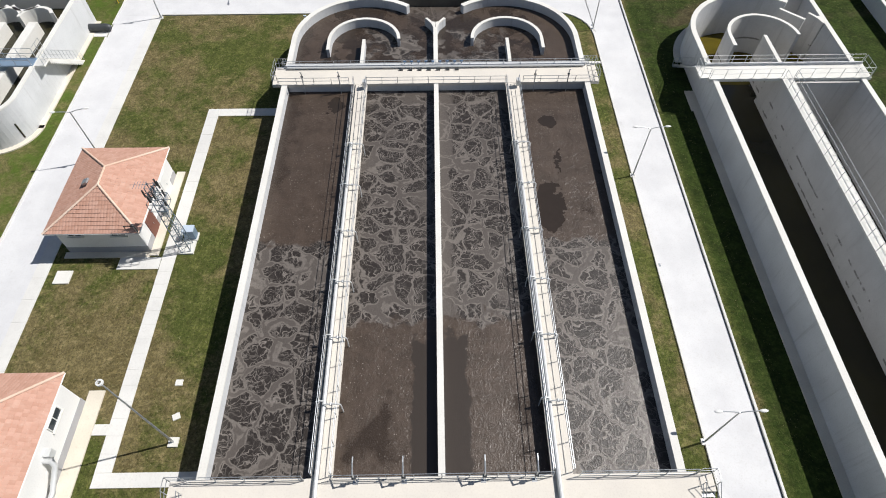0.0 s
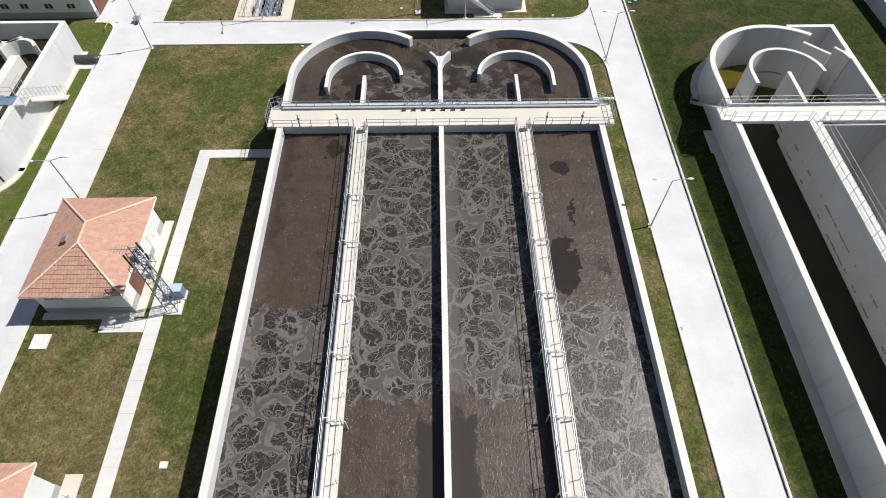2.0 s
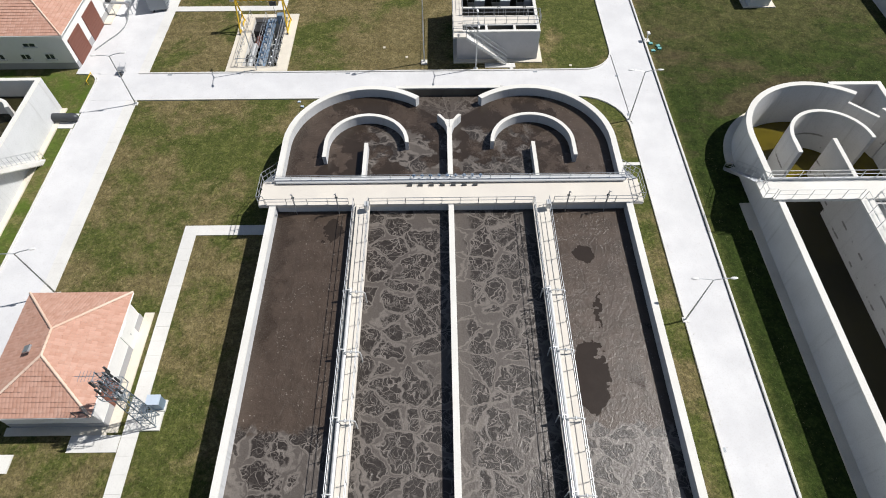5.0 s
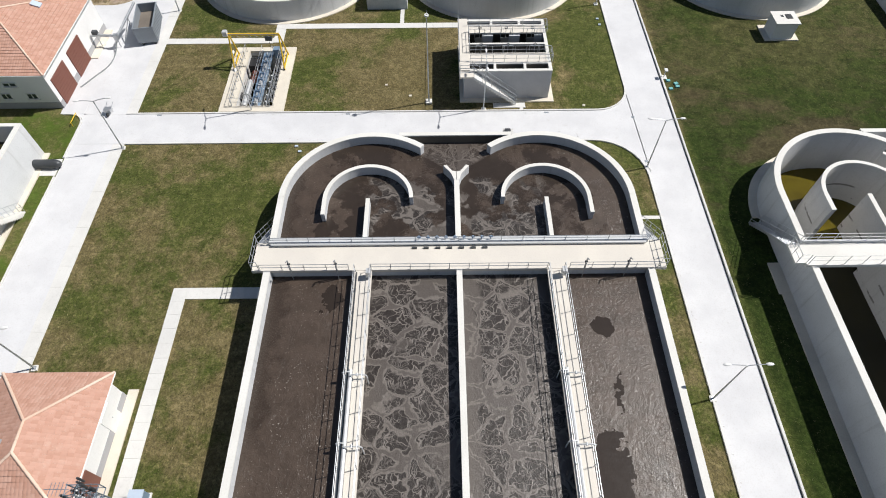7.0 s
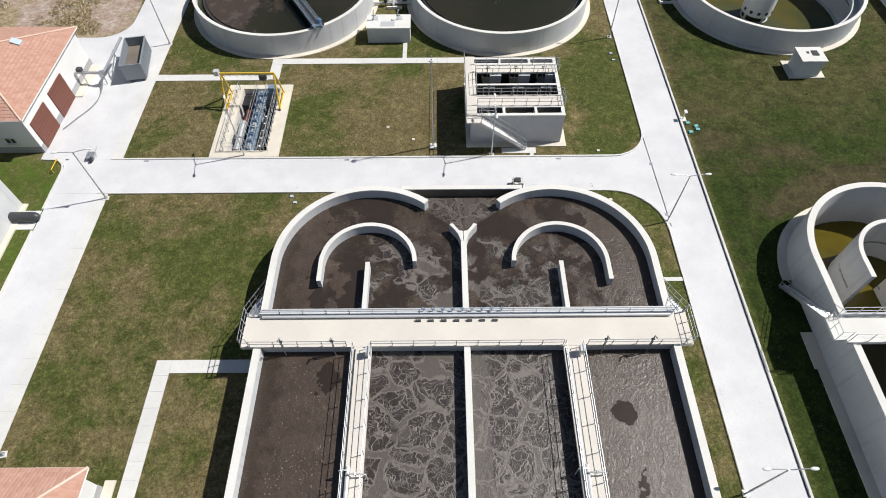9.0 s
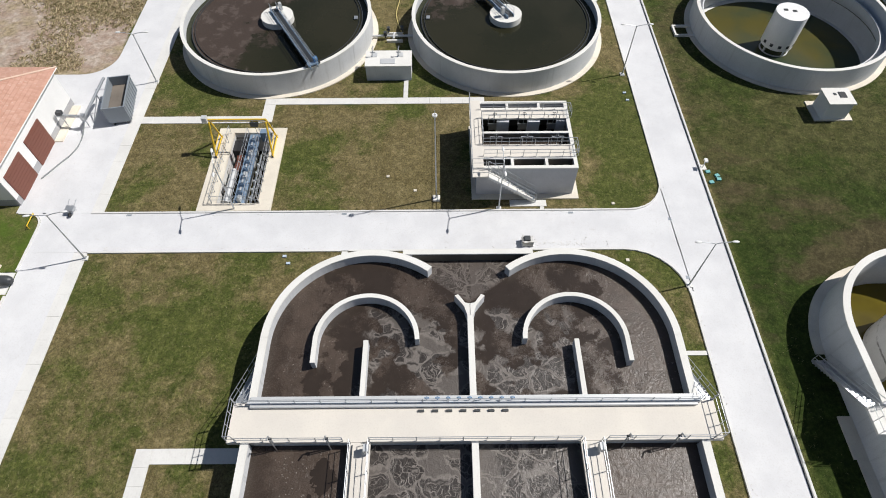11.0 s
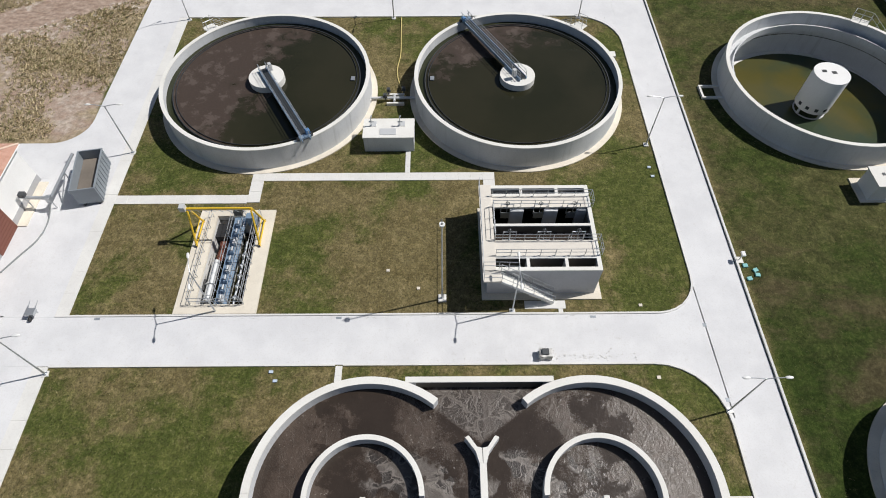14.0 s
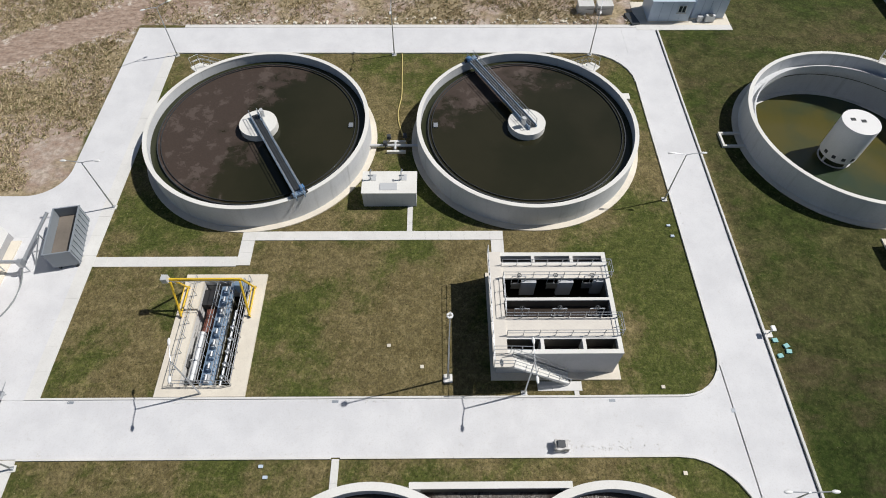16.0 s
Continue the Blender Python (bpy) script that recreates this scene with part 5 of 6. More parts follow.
part("long_pipe", bar(B(), (1.0, -4.0, -0.6), (1.0, 2.2, -0.6), 0.1, 10), M_STEEL, s)
part("long_pipe", bar(B(), (1.62, -4.0, -0.9), (1.62, 4.0, -0.9), 0.08, 10), M_BLUEGREY, s)
part("control_box", bevel(box(B(), 1.0, 1.7, 3.6, 4.2, -0.2, 0.9), 0.03), M_BLUEGREY, s)
solo("water_9", box(B(), -21.9, -18.1, 66.3, 74.9, -2.99, -2.3), M_OLIVE, "dark water at the bottom of the screening pit", "water", kind="structure")

c = thing("gantry_crane", (-20.2, 73.0, 0), "yellow steel gantry crane straddling the screening pit", "crane")
GZ = 3.4
part("beam", bevel(box(B(), -2.6, 2.6, -0.06, 0.06, GZ, GZ + 0.26), 0.015), M_YELLOW, c)
bm = B()
for i in range(8):
    bar(bm, (-2.4 + i * 0.62, -0.25, GZ + 0.3), (-2.4 + i * 0.62 + 0.31, -0.25, GZ + 0.02), 0.02)
bar(bm, (-2.5, -0.25, GZ + 0.3), (2.5, -0.25, GZ + 0.3), 0.02)
part("cable_track", bm, M_STEEL, c)
for sx in (-1, 1):
    for sy in (-1, 1):
        b = B()
        bar(b, (sx * 2.55, sy * 0.12, GZ), (sx * 2.62, sy * 1.3, 0.15), 0.085, 8)
        part("leg", b, M_YELLOW, c)
        part("foot_wheel", bar(B(), (sx * 2.62 - 0.06, sy * 1.3, 0.14 + 0.12), (sx * 2.62 + 0.06, sy * 1.3, 0.26), 0.12, 10), M_DARKSTEEL, c)
    part("leg_tie", bar(B(), (sx * 2.6, -0.95, 1.0), (sx * 2.6, 0.95, 1.0), 0.045, 8), M_YELLOW, c)
    part("sill", bar(B(), (sx * 2.62, -1.35, 0.33), (sx * 2.62, 1.35, 0.33), 0.07, 8), M_YELLOW, c)
    part("brace", bar(B(), (sx * 2.55, 0, GZ + 0.05), (sx * 1.7, 0, GZ + 0.02), 0.06, 8), M_YELLOW, c)
part("hoist", bevel(box(B(), 1.1, 1.75, -0.22, 0.22, GZ - 0.5, GZ - 0.02), 0.05), M_DARKSTEEL, c, "dark electric hoist")
part("cable_drum", bevel(box(B(), -3.05, -2.6, -0.3, 0.15, GZ + 0.1, GZ + 0.6), 0.05), M_PIPE, c, "pale grey cable drum")
part("hook_line", bar(B(), (1.4, 0, GZ - 0.5), (1.4, 0, 1.9), 0.02), M_DARKSTEEL, c)


# ---- houses with tiled hip roofs ----
def tile_slope(p0, p1, q0, q1, course=0.34, tile=0.24):
    """Roof tiles between an eave p0-p1 and an upper line q0-q1 (may be a point): stepped courses of rounded tiles, one mesh."""
    p0, p1, q0, q1 = (Vector(v) for v in (p0, p1, q0, q1))
    n = ((p1 - p0).cross(q0 - p0)).normalized()
    if n.z < 0:
        n = -n
    up = ((q0 + q1) / 2 - (p0 + p1) / 2)
    rows = max(2, round(up.length / course))
    verts, faces = [], []
    along = (p1 - p0).normalized()
    total = (p1 - p0).length
    for r in range(rows):
        f0, f1 = r / rows, min(1.0, (r + 1.12) / rows)
        a0, a1, b0, b1 = p0.lerp(q0, f0), p1.lerp(q1, f0), p0.lerp(q0, f1), p1.lerp(q1, f1)
        s0, s1 = (a0 - p0).dot(along), (a1 - p0).dot(along)
        t0, t1 = (b0 - p0).dot(along), (b1 - p0).dot(along)
        rise = (a0 - p0) - along * s0
        rise2 = (b0 - p0) - along * t0
        i0, i1 = math.floor(s0 / tile), math.ceil(s1 / tile)
        for i in range(i0, i1):
            lo, hi = max(i * tile, s0), min((i + 1) * tile, s1)
            if hi - lo < 0.03:
                continue
            ul, uh = min(max(lo, t0), t1), min(max(hi, t0), t1)
            j = random.uniform(-0.006, 0.006)
            base = len(verts)
            for fr, h in ((0.0, 0.0), (0.25, 0.007), (0.55, 0.01), (0.8, 0.005), (1.0, 0.0)):
                verts.append(p0 + along * (lo + (hi - lo) * fr) + rise + n * (0.055 + h + j))
                verts.append(p0 + along * (ul + (uh - ul) * fr) + rise2 + n * (0.012 + h + j))
            for m in range(4):
                faces.append((base + 2 * m, base + 2 * m + 2, base + 2 * m + 3, base + 2 * m + 1))
            # front lip of the tile
            k0 = len(verts)
            for fr in (0.0, 1.0):
                verts.append(p0 + along * (lo + (hi - lo) * fr) + rise)
            faces.append((base, k0, k0 + 1, base + 8, base + 6, base + 4, base + 2))
    me = bpy.data.meshes.new("roof_tiles")
    me.from_pydata(verts, [], faces)
    me.materials.append(M_TILE)
    me.update()
    return me


def ridge_run(parent, a, b):
    """Ridge tiles, each a piece of its own, along a line."""
    a, b = Vector(a), Vector(b)
    d = b - a
    k = max(1, round(d.length / 0.42))
    L = d.length / k
    bm = B()
    rows = []
    for x, r in ((-0.02, 0.10), (L + 0.02, 0.082)):
        rows.append([bm.verts.new((x, r * math.cos(t), r * math.sin(t))) for t in [math.pi * i / 6 for i in range(7)]])
    for i in range(6):
        bm.faces.new((rows[0][i], rows[0][i + 1], rows[1][i + 1], rows[1][i]))
    for r in rows:
        bm.faces.new(r)
    me = mesh_of("ridge_tile", bm, M_RIDGE)
    turn = d.to_track_quat("X", "Z")
    for i in range(k):
        o = part("ridge_tile", me, None, parent, at=a + d * (i / k) + Vector((0, 0, 0.05)))
        o.rotation_mode = "QUATERNION"
        o.rotation_quaternion = turn


def hip_roof(parent, x0, x1, y0, y1, z, top, r0, r1):
    """r0, r1: the ridge's two ends (x, y)."""
    e = [(x0, y0, z), (x1, y0, z), (x1, y1, z), (x0, y1, z)]
    a, b = (*r0, top), (*r1, top)
    bm = B()
    v = [bm.verts.new(p) for p in e]
    w = [bm.verts.new(a), bm.verts.new(b)]
    bm.faces.new((v[0], v[1], w[0])), bm.faces.new((v[1], v[2], w[1], w[0])), bm.faces.new((v[2], v[3], w[1])), bm.faces.new((v[3], v[0], w[0], w[1]))
    bm.faces.new(v[::-1])
    roof = part("roof", bm, M_WHITE, parent, "hip roof of pale red clay tiles")
    for p, q, s, t in ((e[0], e[1], a, a), (e[1], e[2], a, b), (e[2], e[3], b, b), (e[3], e[0], b, a)):
        o = part("roof_tiles", tile_slope(p, q, s, t), None, roof)
        o["kind"] = "stuff"
    for p, q in ((e[0], a), (e[1], a), (e[2], b), (e[3], b), (a, b)):
        ridge_run(roof, p, q)
    for p, q in zip(e, e[1:] + e[:1]):
        part("gutter", bar(B(), (p[0], p[1], z - 0.03), (q[0], q[1], z - 0.03), 0.06, 6), M_WHITE, parent)
    return roof


def window(parent, x, y, z, w, h, face):
    """A window on a wall whose outside looks towards face (one of +x, -x, +y, -y)."""
    s = 1 if face[0] == "+" else -1
    def bx(u0, u1, d0, d1, z0, z1):
        if face[1] == "x":
            return (min(x + s * d0, x + s * d1), max(x + s * d0, x + s * d1), y + u0, y + u1, z + z0, z + z1)
        return (x + u0, x + u1, min(y + s * d0, y + s * d1), max(y + s * d0, y + s * d1), z + z0, z + z1)
    f = B()
    for u0, u1, z0, z1 in ((-w / 2, -w / 2 + 0.06, 0, h), (w / 2 - 0.06, w / 2, 0, h), (-w / 2 + 0.06, w / 2 - 0.06, 0, 0.06), (-w / 2 + 0.06, w / 2 - 0.06, h - 0.06, h), (-0.03, 0.03, 0.06, h - 0.06)):
        box(f, *bx(u0, u1, 0.003, 0.07, z0, z1))
    win = part("window", f, M_LAMPWHITE, parent)
    for u0, u1 in ((-w / 2 + 0.06, -0.03), (0.03, w / 2 - 0.06)):
        part("pane", box(B(), *bx(u0, u1, 0.004, 0.03, 0.06, h - 0.06)), M_GLASS, win)
    part("sill", box(B(), *bx(-w / 2 - 0.08, w / 2 + 0.08, 0.003, 0.16, -0.07, 0)), M_TOP, win)


def house(name, x0, x1, y0, y1, eave, top, r0, r1, label, over=0.45):
    """Walls x0..x1, y0..y1; the roof stands out by over."""
    ox, oy = (x0 + x1) / 2, (y0 + y1) / 2
    h = thing(name, (ox, oy, 0), label, "house")
    a, b, c, d = x0 - ox, x1 - ox, y0 - oy, y1 - oy
    part("wall", box(B(), a, b, c, d, 0.75, eave), M_WHITE, h, "white rendered wall")
    part("plinth", box(B(), a - 0.03, b + 0.03, c - 0.03, d + 0.03, -0.1, 0.749), M_PLINTH, h, "grey rendered plinth")
    hip_roof(h, a - over, b + over, c - over, d + over, eave + 0.01, top, (r0[0] - ox, r0[1] - oy), (r1[0] - ox, r1[1] - oy))
    return h, ox, oy


h, ox, oy = house("switch_house", -30.1, -23.6, 27.95, 36.25, 3.1, 4.85, (-26.6, 31.0), (-26.65, 32.9), "small white house with a pale red tiled hip roof")
for y0 in (30.0, 34.3):
    dr = part("door", box(B(), 3.253, 3.31, y0 - oy - 0.7, y0 - oy + 0.7, 0.02, 2.15), M_LAMPWHITE if y0 > 33 else M_BROWN, h, "painted steel double door")
    part("door_handle", box(B(), 3.311, 3.35, y0 - oy + 0.05, y0 - oy + 0.1, 1.0, 1.15), M_STEEL, dr)
for x0 in (-28.6, -25.2):
    window(h, x0 - ox, -4.15, 2.25, 1.2, 0.5, "-y")
sk = part("roof_vent", bevel(box(B(), -0.28, 0.28, -0.25, 0.25, 0, 0.14), 0.03), M_STEEL, h, "small blue-grey roof vent", at=(-27.9 - ox, 31.6 - oy, 4.52))
sk.rotation_euler = (0, radians(-27), 0)
bm = B()
pipe(bm, [(3.7, -4.6, 3.1), (3.7, -4.6, 4.0), (2.9, -4.6, 4.0), (2.9, -4.6, 3.3)], 0.03, 6)
part("roof_bracket", bm, M_DARKSTEEL, h)
part("apron", box(B(), 3.29, 4.0, -4.6, 4.6, -0.1, 0.1), M_FOOT, h, "pale concrete apron")
part("apron", box(B(), -3.6, 3.289, -4.75, -4.181, -0.1, 0.1), M_FOOT, h)
slab_run("pathway_14", -25.9, -22.56, 26.2, 27.35, "concrete slab before the house", 1.1)
solo("manhole_cover", bevel(box(B(), -0.62, 0.62, -0.6, 0.6, -0.1, 0.12), 0.02), M_TOP, "square white concrete manhole cover in the lawn", "manhole", (-29.9, 25.5, 0))

h, ox, oy = house("pump_house", -30.3, -24.67, 2.0, 15.2, 3.95, 5.7, (-27.48, 5.0), (-27.48, 12.4), "white house with a pale red tiled hip roof")
window(h, -24.67 - ox, 13.1 - oy, 2.3, 1.5, 0.75, "+x")
part("apron", box(B(), 2.835, 3.95, -6.9, 7.4, -0.1, 0.1), M_FOOT, h, "pale concrete apron")
bm = B()
pipe(bm, [(2.81, 2.0, 2.2), (3.3, 2.0, 2.2), (3.45, 1.8, 1.9), (3.45, 0.4, 1.2), (3.45, -1.5, 1.2)], 0.17, 12)
part("wall_duct", bm, M_PIPE, h, "pale grey bent duct", True)
part("duct_fan", bevel(box(B(), 2.81, 3.25, 2.2, 2.7, 1.95, 2.5), 0.05), M_PIPE, h)
slab_run("pathway_15", -23.52, -22.51, 12.85, 13.6, "short concrete link from house to path", 0.6)
solo("manhole_cover", bevel(box(B(), -0.25, 0.25, -0.22, 0.22, -0.1, 0.1), 0.02), M_TOP, "small white concrete cover in the lawn", "manhole", (-18.5, 16.5, 0))
o = solo("manhole_cover", bevel(box(B(), -0.25, 0.25, -0.22, 0.22, -0.1, 0.1), 0.02), M_TOP, "small white concrete cover, slightly askew", "manhole", (-18.1, 14.05, 0))
o.rotation_euler = (0, 0, radians(25))

# ---- long building with brown doors ----
h, ox, oy = house("blower_building", -50.3, -38.8, 66.25, 79.3, 4.2, 6.5, (-44.5, 72.4), (-44.5, 73.2), "large white building with a tiled roof and two brown doors", 0.35)
for y0, y1 in ((66.8, 69.85), (70.95, 74.0)):
    dr = part("door", box(B(), 5.753, 5.83, y0 - oy, y1 - oy, 0.03, 3.0), M_BROWN, h, "brown steel roller door")
    for i in range(9):
        part("door_slat", box(B(), 5.831, 5.85, y0 - oy + 0.03, y1 - oy - 0.03, 0.12 + i * 0.32, 0.36 + i * 0.32), M_BROWN, dr)
for x0 in (-48.5, -46.3, -43.6, -41.1):
    window(h, x0 - ox, -6.525, 1.2, 1.0, 0.7, "-y")
window(h, -42.5 - ox, -6.525, 2.7, 1.3, 0.5, "-y")
sk = part("roof_vent", bevel(box(B(), -0.45, 0.45, -0.35, 0.35, 0, 0.14), 0.03), M_PANEL, h, "pale roof light", at=(2.6, 2.5, 5.6))
sk.rotation_euler = (0, radians(24), 0)
part("apron", box(B(), 5.79, 6.6, 1.2, 6.2, -0.1, 0.14), M_FOOT, h, "pale concrete ramp")

M_CAKE = concrete("dried_sludge", (0.20, 0.17, 0.14), (0.14, 0.12, 0.10), 0.6, (0.07, 0.06, 0.05))
# ---- sludge skip and the conveyor that feeds it ----
s = thing("skip", (-33.5, 78.65, ROAD_Z), "grey steel roll-off skip with ribbed sides, open and nearly empty", "skip", turn=10)
x, y, z0, z1 = 1.03, 2.35, 0.28, 2.0
part("floor_plate", box(B(), -x + 0.06, x - 0.06, -y + 0.06, y - 0.06, z0, z0 + 0.06), M_SKIPGREY, s)
part("side_panel", box(B(), -x, -x + 0.05, -y, y, z0, z1), M_SKIPGREY, s)
part("side_panel", box(B(), x - 0.05, x, -y, y, z0, z1), M_SKIPGREY, s)
part("end_panel", box(B(), -x + 0.051, x - 0.051, y - 0.05, y, z0, z1), M_SKIPGREY, s)
part("end_panel", box(B(), -x + 0.051, x - 0.051, -y, -y + 0.05, z0, z1), M_SKIPGREY, s)
part("top_rail", box(B(), -x - 0.05, -x + 0.07, -y - 0.04, y + 0.04, z1, z1 + 0.1), M_SKIPGREY, s)
part("top_rail", box(B(), x - 0.07, x + 0.05, -y - 0.04, y + 0.04, z1, z1 + 0.1), M_SKIPGREY, s)
part("top_rail", box(B(), -x + 0.071, x - 0.071, y - 0.06, y + 0.04, z1, z1 + 0.1), M_SKIPGREY, s)
part("top_rail", box(B(), -x + 0.071, x - 0.071, -y - 0.04, -y + 0.06, z1, z1 + 0.1), M_SKIPGREY, s)
me = mesh_of("rib", box(B(), -0.06, 0.0, -0.05, 0.05, z0, z1), M_SKIPGREY)
for i in range(9):
    part("rib", me, None, s, at=(-x, -y + 0.25 + i * 0.52, 0))
    part("rib", me, None, s, at=(x + 0.06, -y + 0.25 + i * 0.52, 0))
part("skid", box(B(), -0.7, -0.55, -y, y, 0, z0), M_DARKSTEEL, s)
part("skid", box(B(), 0.55, 0.7, -y, y, 0, z0), M_DARKSTEEL, s)
bm = B()
box(bm, -x + 0.07, x - 0.07, -y + 0.07, y - 0.07, z0 + 0.062, z0 + 0.85)
part("sludge_cake", bm, M_CAKE, s, "dried sludge in the skip")
c = thing("screw_conveyor", (-38.3, 76.5, 0), "grey inclined screw conveyor on legs with a trailing hose", "conveyor")
part("feed_pipe", pipe(B(), [(-0.3, -0.5, 1.5), (2.2, -0.5, 1.4)], 0.15, 10), M_STEEL, c, smooth=True)
tr = B()
bar(tr, (2.2, -0.6, 1.2), (3.7, 3.3, 2.9), 0.13, 10)
part("conveyor_tube", tr, M_STEEL, c, smooth=True)
part("hopper", bevel(box(B(), 2.0, 2.4, -0.75, -0.3, 1.0, 1.6), 0.04), M_STEEL, c)
for p, q in (((2.2, -0.5, 1.1), (2.2, -0.5, 0)), ((3.1, 1.75, 2.1), (3.1, 1.75, 0.02)), ((3.1, 1.75, 2.0), (2.4, 0.1, 0.05)), ((0.2, -0.5, 1.4), (0.2, -0.5, 0))):
    part("leg", bar(B(), p, q, 0.05, 8), M_STEEL, c)
part("motor", bevel(box(B(), -0.1, 0.4, -0.7, -0.25, 1.66, 2.0), 0.05), M_DARKSTEEL, c)
hose("hose", [(-36.1, 75.7, 0.9), (-36.3, 74.6, 0.12), (-36.4, 72.8, 0.09), (-37.4, 70.8, 0.09), (-38.2, 69.3, 0.09)], 0.06, M_GREYHOSE, "grey hose lying on the yard")

# ---- lamps ----
def lamp_post(height, arms, turn):
    """A tapered post on a concrete foot, with one or two arms and flat lamp heads."""
    p = thing("street_lamp", (0, 0, 0), "grey steel street lamp with two white heads", "street lamp", "street lamps")
    part("foot", bevel(box(B(), -0.22, 0.22, -0.22, 0.22, -0.1, 0.1), 0.02), M_TOP, p, "concrete foot")
    part("base_plate", box(B(), -0.14, 0.14, -0.14, 0.14, 0.1, 0.13), M_STEEL, p)
    part("pole", bar(B(), (0, 0, 0.11), (0, 0, height), 0.07, 10, 0.04), M_STEEL, p, smooth=True)
    for s in arms:
        a = part("arm", pipe(B(), [(0, 0, height - 0.05), (s * 0.5, 0, height + 0.1), (s * 1.15, 0, height + 0.18)], 0.032, 8), M_STEEL, p)
        bm = B()
        bmesh.ops.create_uvsphere(bm, u_segments=12, v_segments=8, radius=1.0, matrix=Matrix.Translation((s * 1.33, 0, height + 0.19)) @ Matrix.Diagonal((0.27, 0.11, 0.07, 1)))
        part("lamp_head", bm, M_LAMPWHITE, a, "white lamp head", True)
    return p


proto = lamp_post(5.75, (-1, 1), 0)
first = True
for x, y, a in ((17.55, 11.75, 0), (17.62, 35.6, 0), (17.6, 57.55, 0), (17.0, 83.3, 0), (13.4, 103.6, 75), (-7.75, 103.6, 90), (-31.1, 103.5, 35), (-31.4, 82.6, 0), (-31.25, 60.55, 8),
                (-30.9, 38.4, 10), (-20.0, 65.6, 105), (3.0, 65.5, 90)):
    m = pose(x, y, 0.0, 0, 0, a)
    if first:
        proto.matrix_basis = m
        first = False
    else:
        copy_thing(proto, m)


def high_mast(x, y, height):
    p = thing("light_mast", (x, y, 0), "tall thin grey mast with a round head on a concrete foot", "mast", "tall masts")
    part("foot", bevel(box(B(), -0.32, 0.32, -0.32, 0.32, -0.1, 0.16), 0.02), M_TOP, p, "concrete foot")
    part("pole", bar(B(), (0, 0, 0.1), (0, 0, height), 0.075, 10, 0.04), M_STEEL, p, smooth=True)
    part("mast_head", ring(B(), 0, 0, 0.1, 0.2, height - 0.06, height + 0.06, step=30), M_LAMPWHITE, p)
    part("tip", bar(B(), (0, 0, height), (0, 0, height + 0.5), 0.02), M_STEEL, p)
    return p


high_mast(-17.85, 12.3, 10.3)
high_mast(-2.42, 66.65, 9.7)

# ---- lattice mast with an equipment cabinet by the small house ----
m = thing("lattice_mast", (-20.7, 28.25, 0), "galvanised lattice mast with antennas and a small platform", "mast")
M_MAST = paint("weathered_mast_steel", (0.20, 0.25, 0.30), 0.5, 0.4)
HM, w0, w1 = 7.8, 0.42, 0.26


def corner(i, z):
    w = w0 + (w1 - w0) * z / HM
    return Vector(((-1, 1, 1, -1)[i % 4] * w, (-1, -1, 1, 1)[i % 4] * w, z))


for i in range(4):
    part("mast_leg", bar(B(), corner(i, 0.1), corner(i, HM), 0.035, 6), M_MAST, m)
levels = 12
for j in range(levels):
    z0, z1 = 0.2 + (HM - 0.3) * j / levels, 0.2 + (HM - 0.3) * (j + 1) / levels
    b = B()
    for i in range(4):
        bar(b, corner(i, z0), corner(i + 1, z1), 0.018, 5), bar(b, corner(i, z1), corner(i + 1, z1), 0.018, 5)
    part("bracing", b, M_MAST, m)
part("mast_foot", bevel(box(B(), -0.65, 0.65, -0.65, 0.65, -0.1, 0.15), 0.02), M_TOP, m)
b = B()
for z in (HM - 2.3, HM - 2.3 + 0.8):
    for i in range(4):
        c0, c1 = Vector(((-0.6, 0.6, 0.6, -0.6)[i], (-0.6, -0.6, 0.6, 0.6)[i], z)), Vector(((-0.6, 0.6, 0.6, -0.6)[(i + 1) % 4], (-0.6, -0.6, 0.6, 0.6)[(i + 1) % 4], z))
        bar(b, c0, c1, 0.025, 5)
        if z < HM - 2:
            bar(b, c0, c0 + Vector((0, 0, 0.8)), 0.025, 5)
part("platform_frame", b, M_MAST, m)
for z, a in ((HM - 0.2, 20), (HM - 0.7, 200), (HM - 1.1, 110), (HM - 0.5, 300), (HM - 1.5, 160), (HM - 0.35, 70), (HM - 0.9, 250), (HM - 1.25, 30), (HM - 1.7, 340)):
    b = B()
    d = Vector((math.cos(radians(a)), math.sin(radians(a)), 0))
    bar(b, Vector((0, 0, z)), d * 0.6 + Vector((0, 0, z)), 0.025, 5)
    bar(b, d * 0.6 + Vector((0, 0, z - 0.35)), d * 0.6 + Vector((0, 0, z + 0.35)), 0.07, 8)
    part("antenna", b, M_DARKSTEEL, m)
b = B()
for i in range(5):
    bar(b, (-0.2 - 0.2 * i, -0.35, HM + 0.05), (-0.2 - 0.2 * i, 0.35, HM + 0.05), 0.014, 5)
bar(b, (0, 0, HM + 0.05), (-1.3, 0, HM + 0.05), 0.018, 5)
part("yagi_antenna", b, M_MAST, m)
b = B()
bar(b, (0, 0, HM - 3.2), (0, 0, HM - 2.6), 0.28, 12)
part("equipment_box", b, M_PIPE, m)
c = thing("equipment_cabinet", (-20.5, 29.35, 0), "small grey-blue equipment cabinet on the lawn", "cabinet")
part("plinth", box(B(), -0.5, 0.5, -0.4, 0.4, -0.05, 0.15), M_TOP, c)
part("body", bevel(box(B(), -0.42, 0.42, -0.32, 0.32, 0.15, 1.15), 0.03), M_BLUEGREY, c)
part("lid", bevel(box(B(), -0.46, 0.46, -0.36, 0.36, 1.15, 1.22), 0.02), M_PANEL, c)

# ---- tank west of the road ----
LX, LY0, LY1, LH = -38.35, 39.6, 59.95, 3.85
